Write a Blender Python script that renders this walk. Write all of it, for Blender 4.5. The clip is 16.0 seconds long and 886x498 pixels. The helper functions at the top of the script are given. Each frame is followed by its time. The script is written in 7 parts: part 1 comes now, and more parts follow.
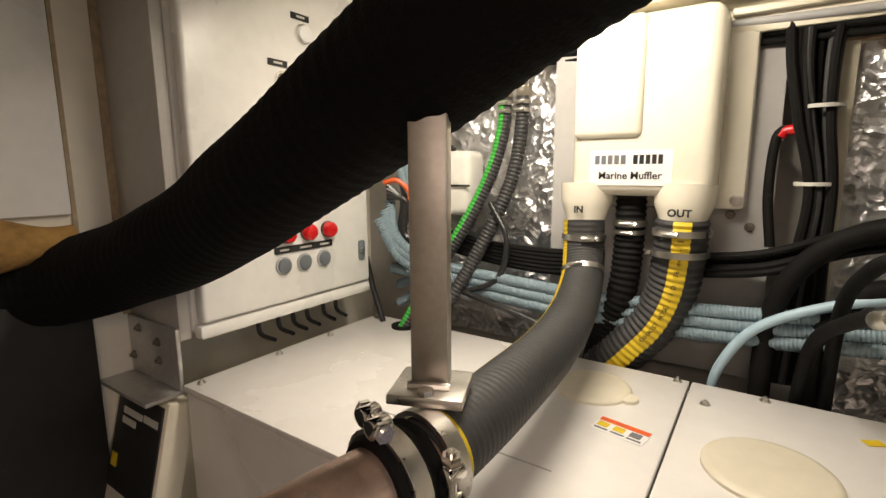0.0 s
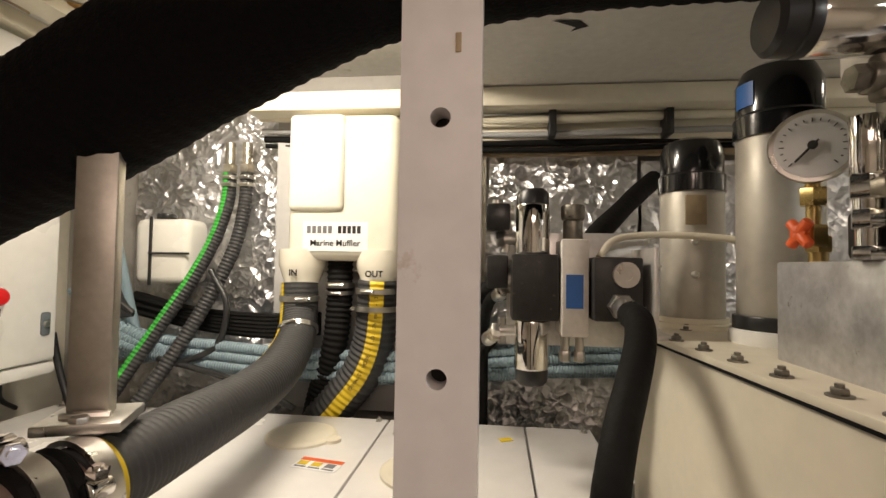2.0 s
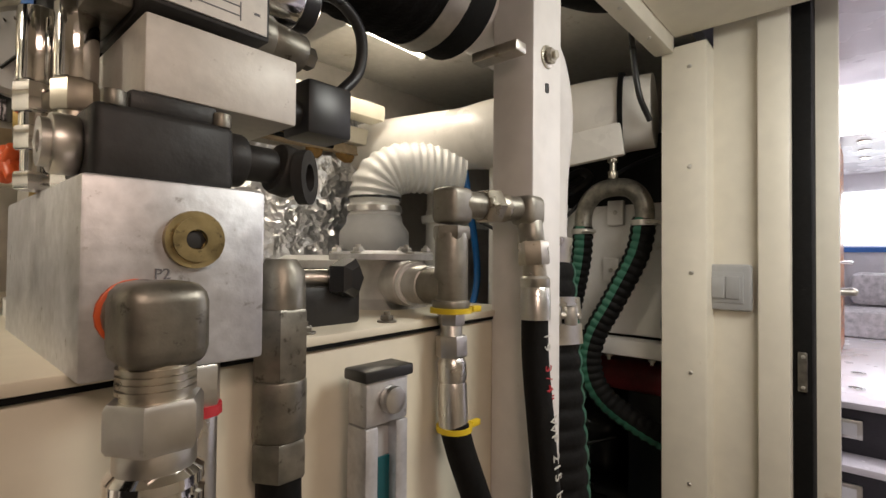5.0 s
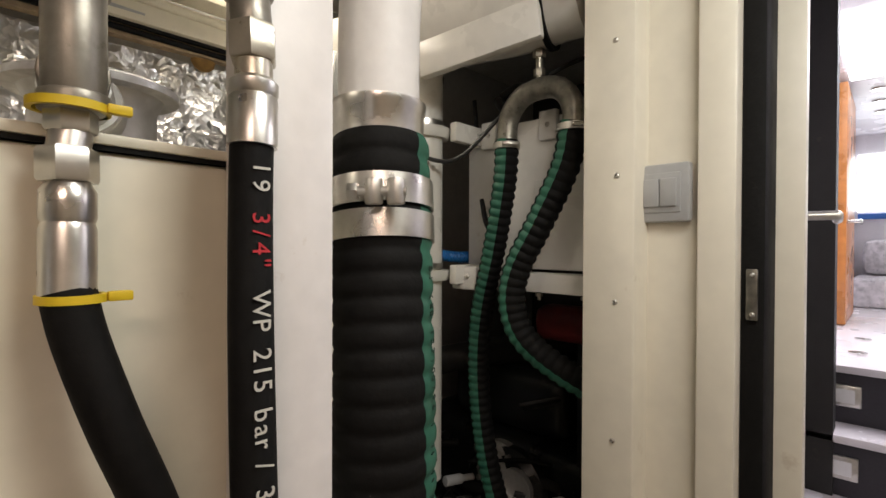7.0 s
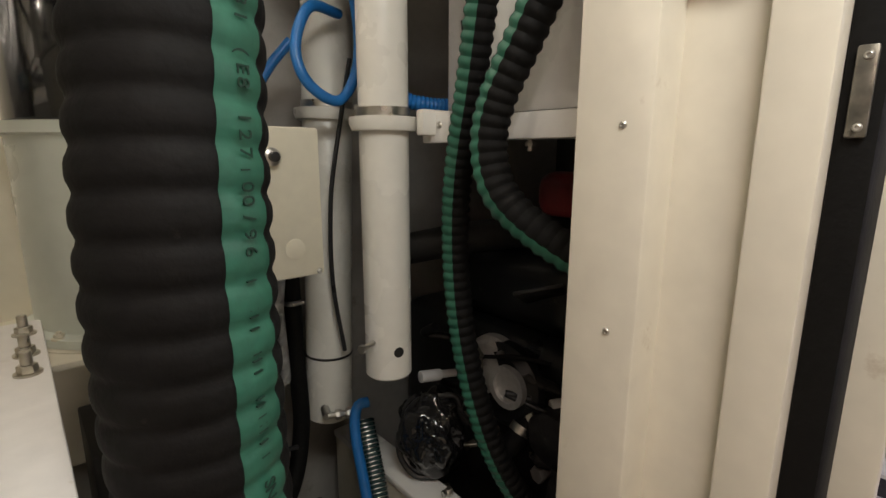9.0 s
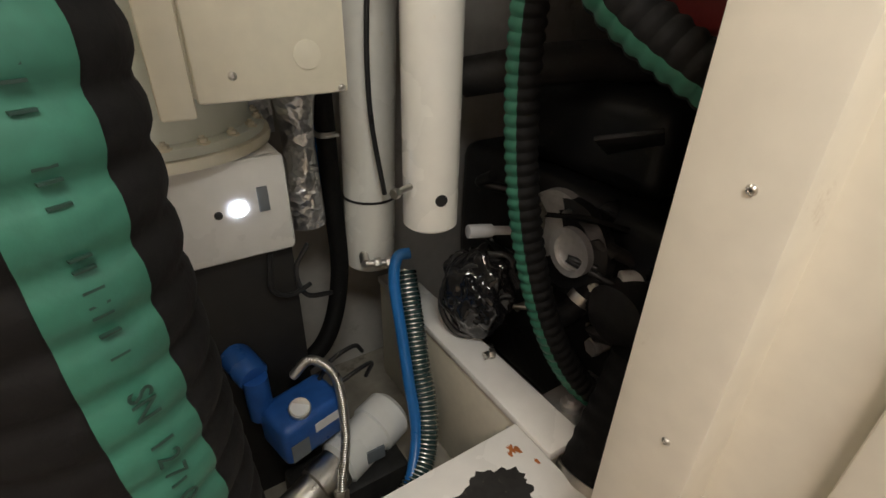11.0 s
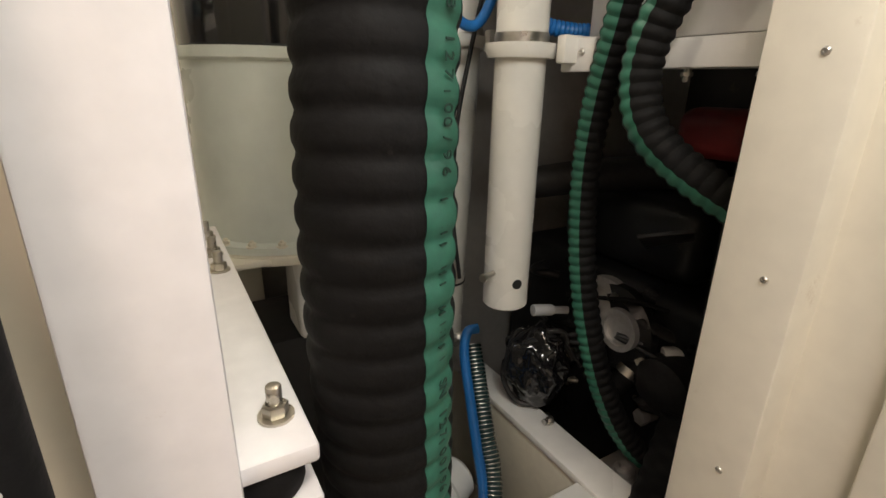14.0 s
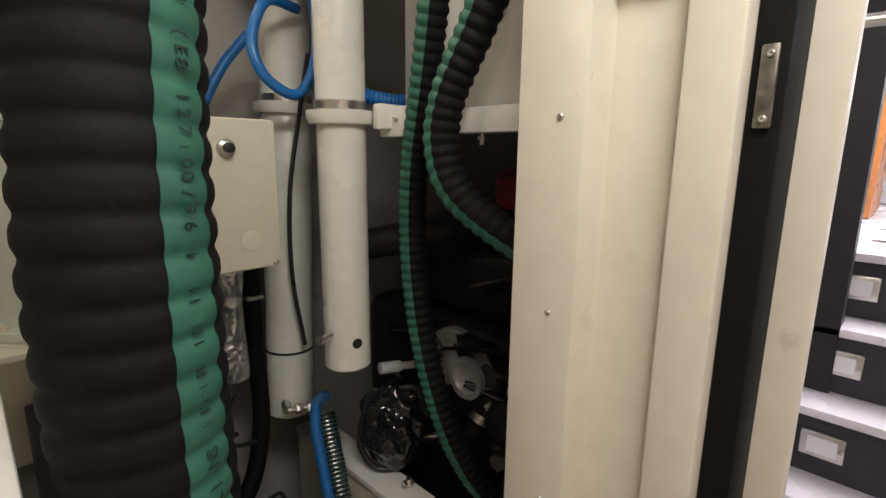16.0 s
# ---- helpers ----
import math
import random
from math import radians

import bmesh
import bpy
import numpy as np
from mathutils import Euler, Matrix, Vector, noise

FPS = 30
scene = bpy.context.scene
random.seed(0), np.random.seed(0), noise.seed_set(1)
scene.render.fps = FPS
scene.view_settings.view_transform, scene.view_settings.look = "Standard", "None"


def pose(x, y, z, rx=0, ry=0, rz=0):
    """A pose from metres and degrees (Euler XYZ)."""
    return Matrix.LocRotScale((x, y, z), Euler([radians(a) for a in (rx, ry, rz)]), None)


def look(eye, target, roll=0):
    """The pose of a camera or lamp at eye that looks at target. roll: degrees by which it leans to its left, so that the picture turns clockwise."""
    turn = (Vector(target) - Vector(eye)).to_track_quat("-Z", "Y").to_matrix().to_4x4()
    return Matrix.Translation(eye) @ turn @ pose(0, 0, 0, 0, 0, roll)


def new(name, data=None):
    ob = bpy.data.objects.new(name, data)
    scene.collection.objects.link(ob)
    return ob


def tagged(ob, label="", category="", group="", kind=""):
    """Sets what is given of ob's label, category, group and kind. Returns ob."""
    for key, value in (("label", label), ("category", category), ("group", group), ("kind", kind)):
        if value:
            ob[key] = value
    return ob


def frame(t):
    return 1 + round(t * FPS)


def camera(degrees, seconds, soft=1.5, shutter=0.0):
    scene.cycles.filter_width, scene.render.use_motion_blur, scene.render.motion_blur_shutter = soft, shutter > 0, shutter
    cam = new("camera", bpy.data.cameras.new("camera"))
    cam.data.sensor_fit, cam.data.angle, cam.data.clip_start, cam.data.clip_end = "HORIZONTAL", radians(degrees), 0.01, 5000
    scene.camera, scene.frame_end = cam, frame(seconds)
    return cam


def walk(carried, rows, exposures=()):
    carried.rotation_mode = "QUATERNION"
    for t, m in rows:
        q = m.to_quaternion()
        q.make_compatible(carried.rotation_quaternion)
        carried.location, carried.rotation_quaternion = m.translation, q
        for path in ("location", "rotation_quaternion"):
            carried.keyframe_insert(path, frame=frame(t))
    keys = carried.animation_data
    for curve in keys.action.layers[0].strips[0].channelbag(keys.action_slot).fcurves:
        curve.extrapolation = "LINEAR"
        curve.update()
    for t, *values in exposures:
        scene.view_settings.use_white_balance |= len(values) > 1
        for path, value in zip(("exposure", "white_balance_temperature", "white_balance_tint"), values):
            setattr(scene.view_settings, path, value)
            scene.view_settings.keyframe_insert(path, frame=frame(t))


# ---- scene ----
cam = camera(85.4, 16.0)
PATH = [
    (0, (0.076, 0.027, 1.373), (-1.029, 1.662, 1.051), -0.3),
    (0.5, (0.099, 0.008, 1.371), (-0.911, 1.724, 1.186), -0.4),
    (1, (0.125, -0.015, 1.351), (-0.73, 1.79, 1.26), 0.0),
    (1.5, (0.172, -0.033, 1.323), (-0.433, 1.873, 1.315), 0.6),
    (2, (0.205, -0.041, 1.316), (-0.019, 1.945, 1.39), 0.9),
    (2.5, (0.223, -0.063, 1.319), (0.438, 1.919, 1.475), 1.0),
    (3, (0.262, -0.069, 1.324), (0.946, 1.801, 1.514), 0.9),
    (3.5, (0.307, -0.057, 1.318), (1.332, 1.651, 1.498), 1.0),
    (4, (0.327, -0.055, 1.314), (1.593, 1.487, 1.446), 0.9),
    (4.5, (0.367, -0.04, 1.304), (1.769, 1.384, 1.38), 0.7),
    (5, (0.435, -0.024, 1.287), (1.928, 1.306, 1.323), 0.5),
    (5.2, (0.466, -0.023, 1.278), (1.977, 1.286, 1.299), 0.5),
    (7.3, (0.776, -0.078, 1.133), (2.197, 1.33, 1.09), 0.1),
    (7.5, (0.802, -0.076, 1.118), (2.198, 1.355, 1.041), 0.1),
    (8, (0.849, -0.072, 1.097), (2.215, 1.378, 0.917), 0.2),
    (8.5, (0.923, -0.04, 1.072), (2.257, 1.419, 0.772), 0.2),
    (9, (0.993, -0.007, 1.044), (2.299, 1.454, 0.646), 0.1),
    (9.5, (1.053, 0.028, 1.013), (2.329, 1.482, 0.505), 0.3),
    (10, (1.091, 0.067, 0.982), (2.264, 1.544, 0.316), 0.6),
    (10.2, (1.098, 0.075, 0.979), (2.228, 1.551, 0.241), 0.8),
    (12.3, (1.126, 0.131, 0.961), (1.957, 1.565, -0.159), 1.7),
    (12.5, (1.119, 0.126, 0.972), (1.96, 1.57, -0.126), 1.6),
    (13, (1.082, 0.097, 0.993), (1.964, 1.587, -0.009), 1.5),
    (13.5, (1.002, 0.029, 1.025), (1.931, 1.610, 0.225), 1.1),
    (14, (0.939, 0.019, 1.038), (1.905, 1.643, 0.384), 1.1),
    (14.5, (0.888, 0.001, 1.031), (1.903, 1.651, 0.534), 1.0),
    (15, (0.865, -0.022, 1.02), (1.989, 1.579, 0.604), 0.7),
    (15.5, (0.891, -0.039, 1.009), (2.146, 1.467, 0.614), 0.4),
    (16, (0.995, -0.04, 1.031), (2.391, 1.338, 0.641), 0.6),
]
walk(cam, [(t, look(eye, target, roll)) for t, eye, target, roll in PATH],
     exposures=[(0, -0.05), (3.0, -0.05), (5.2, -0.15), (7.3, 0.1), (9.0, 0.5), (10.2, 0.85), (12.5, 1.0), (14.0, 0.8), (16.0, 0.65)])

# ---- light ----
world = bpy.data.worlds.new("world")
scene.world = world
world.use_nodes = True
world.node_tree.nodes["Background"].inputs[0].default_value = (0.8, 0.85, 1.0, 1)
world.node_tree.nodes["Background"].inputs[1].default_value = 0.15


def area_lamp(name, place, target, sx, sy, watts, colour):
    data = bpy.data.lights.new(name, "AREA")
    data.shape, data.size, data.size_y, data.energy, data.color = "RECTANGLE", sx, sy, watts, colour
    ob = new(name, data)
    ob.matrix_world = look(place, target)
    return tagged(ob, kind="structure")


WARM, NEUTRAL, PINK = (1.0, 0.88, 0.72), (0.95, 0.94, 0.88), (1.0, 0.75, 0.62)
area_lamp("light_engine_bay", (-0.21, 0.60, 1.765), (-0.15, 0.90, 1.15), 0.36, 0.07, 7.6, WARM)
area_lamp("light_engine_room", (1.16, 0.848, 1.80), (1.16, 0.80, 0), 0.34, 0.05, 1.4, WARM)
area_lamp("light_walkway_1", (0.30, -0.50, 1.70), (0.34, -0.28, 0), 0.4, 0.25, 4.2, PINK)
area_lamp("light_walkway_2", (1.06, -0.22, 1.69), (1.28, 0.24, 0.40), 0.4, 0.25, 5.1, NEUTRAL)
area_lamp("light_cabin", (2.9, -0.45, 1.93), (2.6, -0.25, 0.4), 1.0, 0.7, 14.0, (0.98, 0.93, 1.0))

# ---- materials ----
def mat(name, colour, rough=0.5, metal=0.0, vary=0.12, grain=60.0, blotch=7.0, bump=0.05, stain=None, stain_amount=0.0, coat=0.0, random_tint=0.0):
    """A worn surface: base colour broken by fine grain, broad blotches and an optional stain colour; grain in cycles per metre."""
    m = bpy.data.materials.new(name)
    m.use_nodes = True
    nt = m.node_tree
    n, ln = nt.nodes, nt.links
    b = n["Principled BSDF"]
    tc = n.new("ShaderNodeTexCoord")
    fine, broad = n.new("ShaderNodeTexNoise"), n.new("ShaderNodeTexNoise")
    fine.inputs["Scale"].default_value, fine.inputs["Detail"].default_value = grain, 4
    broad.inputs["Scale"].default_value, broad.inputs["Detail"].default_value = blotch, 5
    for k in (fine, broad):
        ln.new(tc.outputs["Object"], k.inputs["Vector"])
    mixf = n.new("ShaderNodeMath")
    mixf.operation = "ADD"
    ln.new(fine.outputs["Fac"], mixf.inputs[0])
    ln.new(broad.outputs["Fac"], mixf.inputs[1])
    ramp = n.new("ShaderNodeMapRange")
    ramp.inputs["From Min"].default_value, ramp.inputs["From Max"].default_value = 0.7, 1.3
    ramp.inputs["To Min"].default_value, ramp.inputs["To Max"].default_value = 1 - vary, 1 + vary * 0.6
    ln.new(mixf.outputs[0], ramp.inputs["Value"])
    mul = n.new("ShaderNodeVectorMath")
    mul.operation = "SCALE"
    mul.inputs[0].default_value = colour
    ln.new(ramp.outputs[0], mul.inputs["Scale"])
    last = mul.outputs[0]
    if stain:
        st = n.new("ShaderNodeTexNoise")
        st.inputs["Scale"].default_value, st.inputs["Detail"].default_value, st.inputs["Roughness"].default_value = blotch * 2.3, 8, 0.7
        ln.new(tc.outputs["Object"], st.inputs["Vector"])
        sr = n.new("ShaderNodeMapRange")
        sr.inputs["From Min"].default_value, sr.inputs["From Max"].default_value = 0.66 - 0.3 * stain_amount, 0.76 - 0.25 * stain_amount
        ln.new(st.outputs["Fac"], sr.inputs["Value"])
        mx = n.new("ShaderNodeMix")
        mx.data_type = "RGBA"
        ln.new(sr.outputs[0], mx.inputs["Factor"])
        ln.new(last, mx.inputs[6])
        mx.inputs[7].default_value = (*stain, 1)
        last = mx.outputs[2]
    ln.new(last, b.inputs["Base Color"])
    rr = n.new("ShaderNodeMapRange")
    rr.inputs["From Min"].default_value, rr.inputs["From Max"].default_value = 0.3, 0.7
    rr.inputs["To Min"].default_value, rr.inputs["To Max"].default_value = max(0.03, rough - 0.1), min(1, rough + 0.1)
    ln.new(broad.outputs["Fac"], rr.inputs["Value"])
    ln.new(rr.outputs[0], b.inputs["Roughness"])
    b.inputs["Metallic"].default_value = metal
    b.inputs["Coat Weight"].default_value = coat
    if bump:
        bp = n.new("ShaderNodeBump")
        bp.inputs["Strength"].default_value, bp.inputs["Distance"].default_value = bump, 0.004
        ln.new(mixf.outputs[0], bp.inputs["Height"])
        ln.new(bp.outputs[0], b.inputs["Normal"])
    return m


def glow(name, colour, strength):
    m = bpy.data.materials.new(name)
    m.use_nodes = True
    b = m.node_tree.nodes["Principled BSDF"]
    b.inputs["Base Color"].default_value = (*colour, 1)
    b.inputs["Emission Color"].default_value = (*colour, 1)
    b.inputs["Emission Strength"].default_value = strength
    return m


def glass(name, colour, rough=0.05):
    m = bpy.data.materials.new(name)
    m.use_nodes = True
    b = m.node_tree.nodes["Principled BSDF"]
    b.inputs["Base Color"].default_value = (*colour, 1)
    b.inputs["Transmission Weight"].default_value = 1.0
    b.inputs["Roughness"].default_value = rough
    b.inputs["IOR"].default_value = 1.3
    return m


def foil_material():
    """Crumpled aluminium foil facing of insulation boards."""
    m = mat("foil", (0.74, 0.74, 0.76), 0.36, 1.0, 0.08, 40, 5, 0)
    nt = m.node_tree
    n, ln = nt.nodes, nt.links
    tc = n.new("ShaderNodeTexCoord")
    warp = n.new("ShaderNodeTexNoise")
    warp.inputs["Scale"].default_value = 14
    add = n.new("ShaderNodeVectorMath")
    add.operation = "MULTIPLY_ADD"
    add.inputs[1].default_value = (0.06, 0.06, 0.06)
    ln.new(tc.outputs["Object"], warp.inputs["Vector"])
    ln.new(warp.outputs["Color"], add.inputs[0])
    ln.new(tc.outputs["Object"], add.inputs[2])
    turn = None
    for scale, amount in ((52, 0.42), (150, 0.40)):
        v = n.new("ShaderNodeTexVoronoi")
        v.inputs["Scale"].default_value = scale
        ln.new(add.outputs[0], v.inputs["Vector"])
        mid = n.new("ShaderNodeVectorMath")
        mid.operation = "SUBTRACT"
        mid.inputs[1].default_value = (0.5, 0.5, 0.5)
        ln.new(v.outputs["Color"], mid.inputs[0])
        sc = n.new("ShaderNodeVectorMath")
        sc.operation = "SCALE"
        sc.inputs["Scale"].default_value = amount
        ln.new(mid.outputs[0], sc.inputs[0])
        plus = n.new("ShaderNodeVectorMath")
        ln.new(sc.outputs[0], plus.inputs[0])
        if turn is None:
            bp = n.new("ShaderNodeBump")
            bp.inputs["Strength"].default_value, bp.inputs["Distance"].default_value = 0.5, 0.008
            ln.new(v.outputs["Distance"], bp.inputs["Height"])
            turn = bp.outputs[0]
        ln.new(turn, plus.inputs[1])
        turn = plus.outputs[0]
    unit = n.new("ShaderNodeVectorMath")
    unit.operation = "NORMALIZE"
    ln.new(turn, unit.inputs[0])
    ln.new(unit.outputs[0], n["Principled BSDF"].inputs["Normal"])
    return m


CREAM = mat("cream_paint", (0.74, 0.69, 0.56), 0.38, 0, 0.06, 45, 4, 0.03, (0.5, 0.42, 0.3), 0.02)
CREAM_WALL = mat("cream_panel", (0.78, 0.73, 0.62), 0.42, 0, 0.06, 30, 3, 0.02, (0.55, 0.47, 0.36), 0.03)
WHITE = mat("white_paint", (0.80, 0.79, 0.76), 0.30, 0, 0.05, 40, 4, 0.02, (0.5, 0.44, 0.36), 0.02)
WHITE_POST = mat("white_steel_paint", (0.76, 0.73, 0.71), 0.4, 0, 0.07, 50, 6, 0.06, (0.5, 0.42, 0.34), 0.04)
GEN_WHITE = mat("gloss_white_enamel", (0.82, 0.80, 0.78), 0.22, 0, 0.04, 30, 4, 0.01, (0.6, 0.55, 0.5), 0.02)
GRP = mat("gelcoat_plastic", (0.80, 0.76, 0.64), 0.2, 0, 0.05, 25, 5, 0.02, (0.66, 0.56, 0.36), 0.06, coat=0.3)
PVC = mat("white_pvc", (0.80, 0.78, 0.72), 0.28, 0, 0.05, 30, 5, 0.02, (0.66, 0.55, 0.36), 0.10)
CEILING = mat("white_ceiling_paint", (0.72, 0.70, 0.66), 0.6, 0, 0.10, 60, 5, 0.15, (0.45, 0.40, 0.32), 0.06)
# Grey hull paint; also carries the shade of the cabinet's side.
GREY_WALL = mat("grey_paint_and_shade", (0.46, 0.44, 0.41), 0.5, 0, 0.10, 40, 4, 0.08, (0.28, 0.25, 0.21), 0.06)
PLATE_GREY = mat("light_grey_board", (0.50, 0.49, 0.48), 0.45, 0, 0.06, 50, 5, 0.04, (0.4, 0.36, 0.3), 0.03)
FLOOR_MAT = mat("bilge_paint", (0.34, 0.31, 0.26), 0.5, 0, 0.25, 30, 5, 0.2, (0.10, 0.08, 0.06), 0.22)
# Near black, faintly blotched; holds the shade of hollows and the engine space.
DARK = mat("near_black", (0.012, 0.011, 0.010), 0.6, 0, 0.3, 30, 5, 0.2, (0.04, 0.03, 0.022), 0.12)
ENGINE = mat("black_engine_paint", (0.010, 0.0105, 0.011), 0.35, 0.1, 0.35, 40, 8, 0.2, (0.07, 0.06, 0.05), 0.15)
RED_DARK = mat("dark_red_engine_paint", (0.15, 0.010, 0.010), 0.4, 0, 0.3, 40, 8, 0.1)
INSUL = mat("black_elastomer_foam", (0.0055, 0.005, 0.005), 0.92, 0, 0.3, 220, 9, 0.5)
INSUL.node_tree.nodes["Principled BSDF"].inputs["Specular IOR Level"].default_value = 0.15
RUBBER = mat("black_rubber", (0.0062, 0.0058, 0.0056), 0.72, 0, 0.35, 120, 10, 0.2, (0.03, 0.026, 0.022), 0.05)
RUBBER.node_tree.nodes["Principled BSDF"].inputs["Specular IOR Level"].default_value = 0.18
RUBBER_GREY = mat("dark_grey_rubber", (0.040, 0.040, 0.041), 0.6, 0, 0.25, 120, 10, 0.25)
YELLOW = mat("yellow_stripe", (0.72, 0.52, 0.02), 0.5, 0, 0.12, 80, 12, 0.05)
GREEN = mat("bright_green_stripe", (0.05, 0.42, 0.05), 0.5, 0, 0.12, 80, 12, 0.05)
GREEN_DK = mat("green_stripe", (0.021, 0.118, 0.074), 0.55, 0, 0.22, 90, 14, 0.1, (0.02, 0.09, 0.06), 0.12)
STEEL = mat("stainless_steel", (0.64, 0.62, 0.58), 0.34, 1, 0.12, 90, 26, 0.04, (0.4, 0.36, 0.3), 0.05)
STEEL_BRUSHED = mat("brushed_steel_post", (0.56, 0.53, 0.48), 0.46, 1, 0.12, 120, 9, 0.05, (0.34, 0.27, 0.2), 0.05)
CHROME = mat("chrome", (0.82, 0.80, 0.77), 0.12, 1, 0.08, 60, 12, 0.02, (0.5, 0.46, 0.4), 0.04)
ALU = mat("machined_aluminium", (0.60, 0.60, 0.61), 0.46, 0.7, 0.18, 140, 34, 0.08, (0.22, 0.20, 0.18), 0.12)
ALU_MATT = mat("painted_aluminium_block", (0.68, 0.65, 0.60), 0.5, 0.15, 0.10, 120, 45, 0.06, (0.36, 0.32, 0.28), 0.09)
ALU_TAPE = mat("aluminium_bracket", (0.60, 0.59, 0.57), 0.42, 0.7, 0.15, 90, 8, 0.05, (0.36, 0.33, 0.3), 0.08)
CAST = mat("grey_cast_fitting", (0.30, 0.28, 0.24), 0.42, 0.7, 0.25, 80, 38, 0.12, (0.14, 0.12, 0.09), 0.12)
DIRTY = mat("oily_steel", (0.24, 0.225, 0.19), 0.40, 0.75, 0.40, 70, 38, 0.15, (0.045, 0.038, 0.028), 0.27)
ZINC = mat("zinc_plated_steel", (0.52, 0.48, 0.40), 0.34, 0.9, 0.2, 80, 42, 0.08, (0.24, 0.19, 0.12), 0.1)
OLD_BRASS = mat("tarnished_brass", (0.34, 0.27, 0.13), 0.42, 0.8, 0.35, 90, 60, 0.1, (0.05, 0.04, 0.025), 0.25)
CAN = mat("dull_metal_can", (0.50, 0.47, 0.41), 0.48, 0.45, 0.12, 60, 12, 0.04, (0.38, 0.33, 0.24), 0.08)
BRASS = mat("brass", (0.62, 0.45, 0.18), 0.3, 1, 0.15, 80, 14, 0.05)
COPPER = mat("tarnished_copper_pipe", (0.62, 0.45, 0.36), 0.4, 0.8, 0.2, 60, 30, 0.08, (0.62, 0.60, 0.58), 0.25)
BLACK_PL = mat("black_plastic", (0.02, 0.02, 0.021), 0.35, 0, 0.25, 80, 10, 0.04)
BLACK_GLOSS = mat("gloss_black_paint", (0.012, 0.012, 0.013), 0.14, 0, 0.2, 40, 8, 0.01, coat=0.4)
CHAR = mat("charcoal_cast_iron", (0.028, 0.027, 0.026), 0.5, 0.2, 0.3, 90, 30, 0.15, (0.12, 0.10, 0.08), 0.1)
GREY_PL = mat("grey_plastic", (0.40, 0.40, 0.40), 0.4, 0, 0.06, 60, 8, 0.02)
CONDUIT = mat("blue_grey_conduit", (0.22, 0.30, 0.35), 0.45, 0, 0.15, 60, 10, 0.03)
PALE_BLUE = mat("pale_blue_hose", (0.40, 0.55, 0.66), 0.35, 0, 0.08, 60, 10, 0.02)
BLUE = mat("blue_plastic_hose", (0.02, 0.17, 0.50), 0.35, 0, 0.15, 60, 10, 0.03)
BLUE_PAINT = mat("blue_pump_enamel", (0.02, 0.10, 0.36), 0.35, 0, 0.2, 60, 12, 0.05)
RED = mat("red_lens", (0.62, 0.012, 0.015), 0.2, 0, 0.08, 30, 8, 0, coat=0.5)
ORANGE = mat("orange_plastic", (0.80, 0.13, 0.03), 0.4, 0, 0.1, 60, 10, 0.02)
BUTTON = mat("slate_grey_button", (0.16, 0.18, 0.20), 0.4, 0, 0.1, 60, 10, 0.02)
PAPER = mat("white_label", (0.80, 0.80, 0.80), 0.4, 0, 0.04, 60, 8, 0)
INK = mat("black_print", (0.02, 0.02, 0.02), 0.5, 0, 0.1, 60, 8, 0)
INK_GREY = mat("grey_print", (0.16, 0.16, 0.17), 0.5, 0, 0.1, 60, 8, 0)
PRINT_WHITE = mat("white_print", (0.60, 0.59, 0.54), 0.5, 0, 0.1, 90, 12, 0)
PRINT_RED = mat("red_print", (0.5, 0.03, 0.04), 0.5, 0, 0.1, 90, 12, 0)
LABEL_BLUE = mat("blue_label", (0.03, 0.14, 0.46), 0.4, 0, 0.08, 60, 10, 0)
WOOD = mat("varnished_wood", (0.50, 0.19, 0.05), 0.3, 0, 0.25, 20, 5, 0.03)
RAW_WOOD = mat("raw_plywood", (0.42, 0.32, 0.20), 0.7, 0, 0.3, 60, 8, 0.2, (0.25, 0.12, 0.05), 0.15)
FOAM = mat("brown_foam", (0.32, 0.18, 0.05), 0.8, 0, 0.4, 60, 12, 0.5)
RUST = mat("rust_stain", (0.45, 0.14, 0.03), 0.7, 0, 0.4, 90, 20, 0.1)
STEP_DARK = mat("dark_riser_carpet", (0.035, 0.032, 0.04), 0.7, 0, 0.2, 150, 10, 0.2)
CABIN_WHITE = mat("cabin_white_laminate", (0.78, 0.74, 0.77), 0.28, 0, 0.03, 20, 3, 0)
CLOTH = mat("patterned_cloth", (0.62, 0.58, 0.60), 0.8, 0, 0.35, 30, 22, 0.1, (0.2, 0.18, 0.24), 0.2)
DUCT_WRAP = mat("white_duct_wrap", (0.78, 0.75, 0.70), 0.32, 0, 0.08, 30, 6, 0.2)
PALE_GREEN = mat("pale_green_gelcoat", (0.70, 0.73, 0.66), 0.32, 0, 0.06, 30, 4, 0.02, (0.5, 0.48, 0.40), 0.03)
PRINT_FADED = mat("faded_dark_print", (0.007, 0.034, 0.022), 0.6, 0, 0.3, 120, 25, 0)
FOIL = foil_material()
CLEAR_DOME = glass("clear_filter_bowl", (0.9, 0.95, 0.95), 0.06)
LED = glow("led_white", (0.75, 0.82, 1.0), 14.0)
TUBE_GLOW = glow("fluorescent_tube", (1.0, 0.90, 0.74), 9.0)
WINDOW_GLOW = glow("cabin_daylight", (0.92, 0.97, 1.0), 3.2)
DOWN_GLOW = glow("downlight_lens", (1.0, 0.9, 0.75), 12.0)
OIL = mat("teal_oil", (0.01, 0.10, 0.12), 0.2, 0, 0.2, 40, 8, 0)


# ---- builders ----
BASE = {}


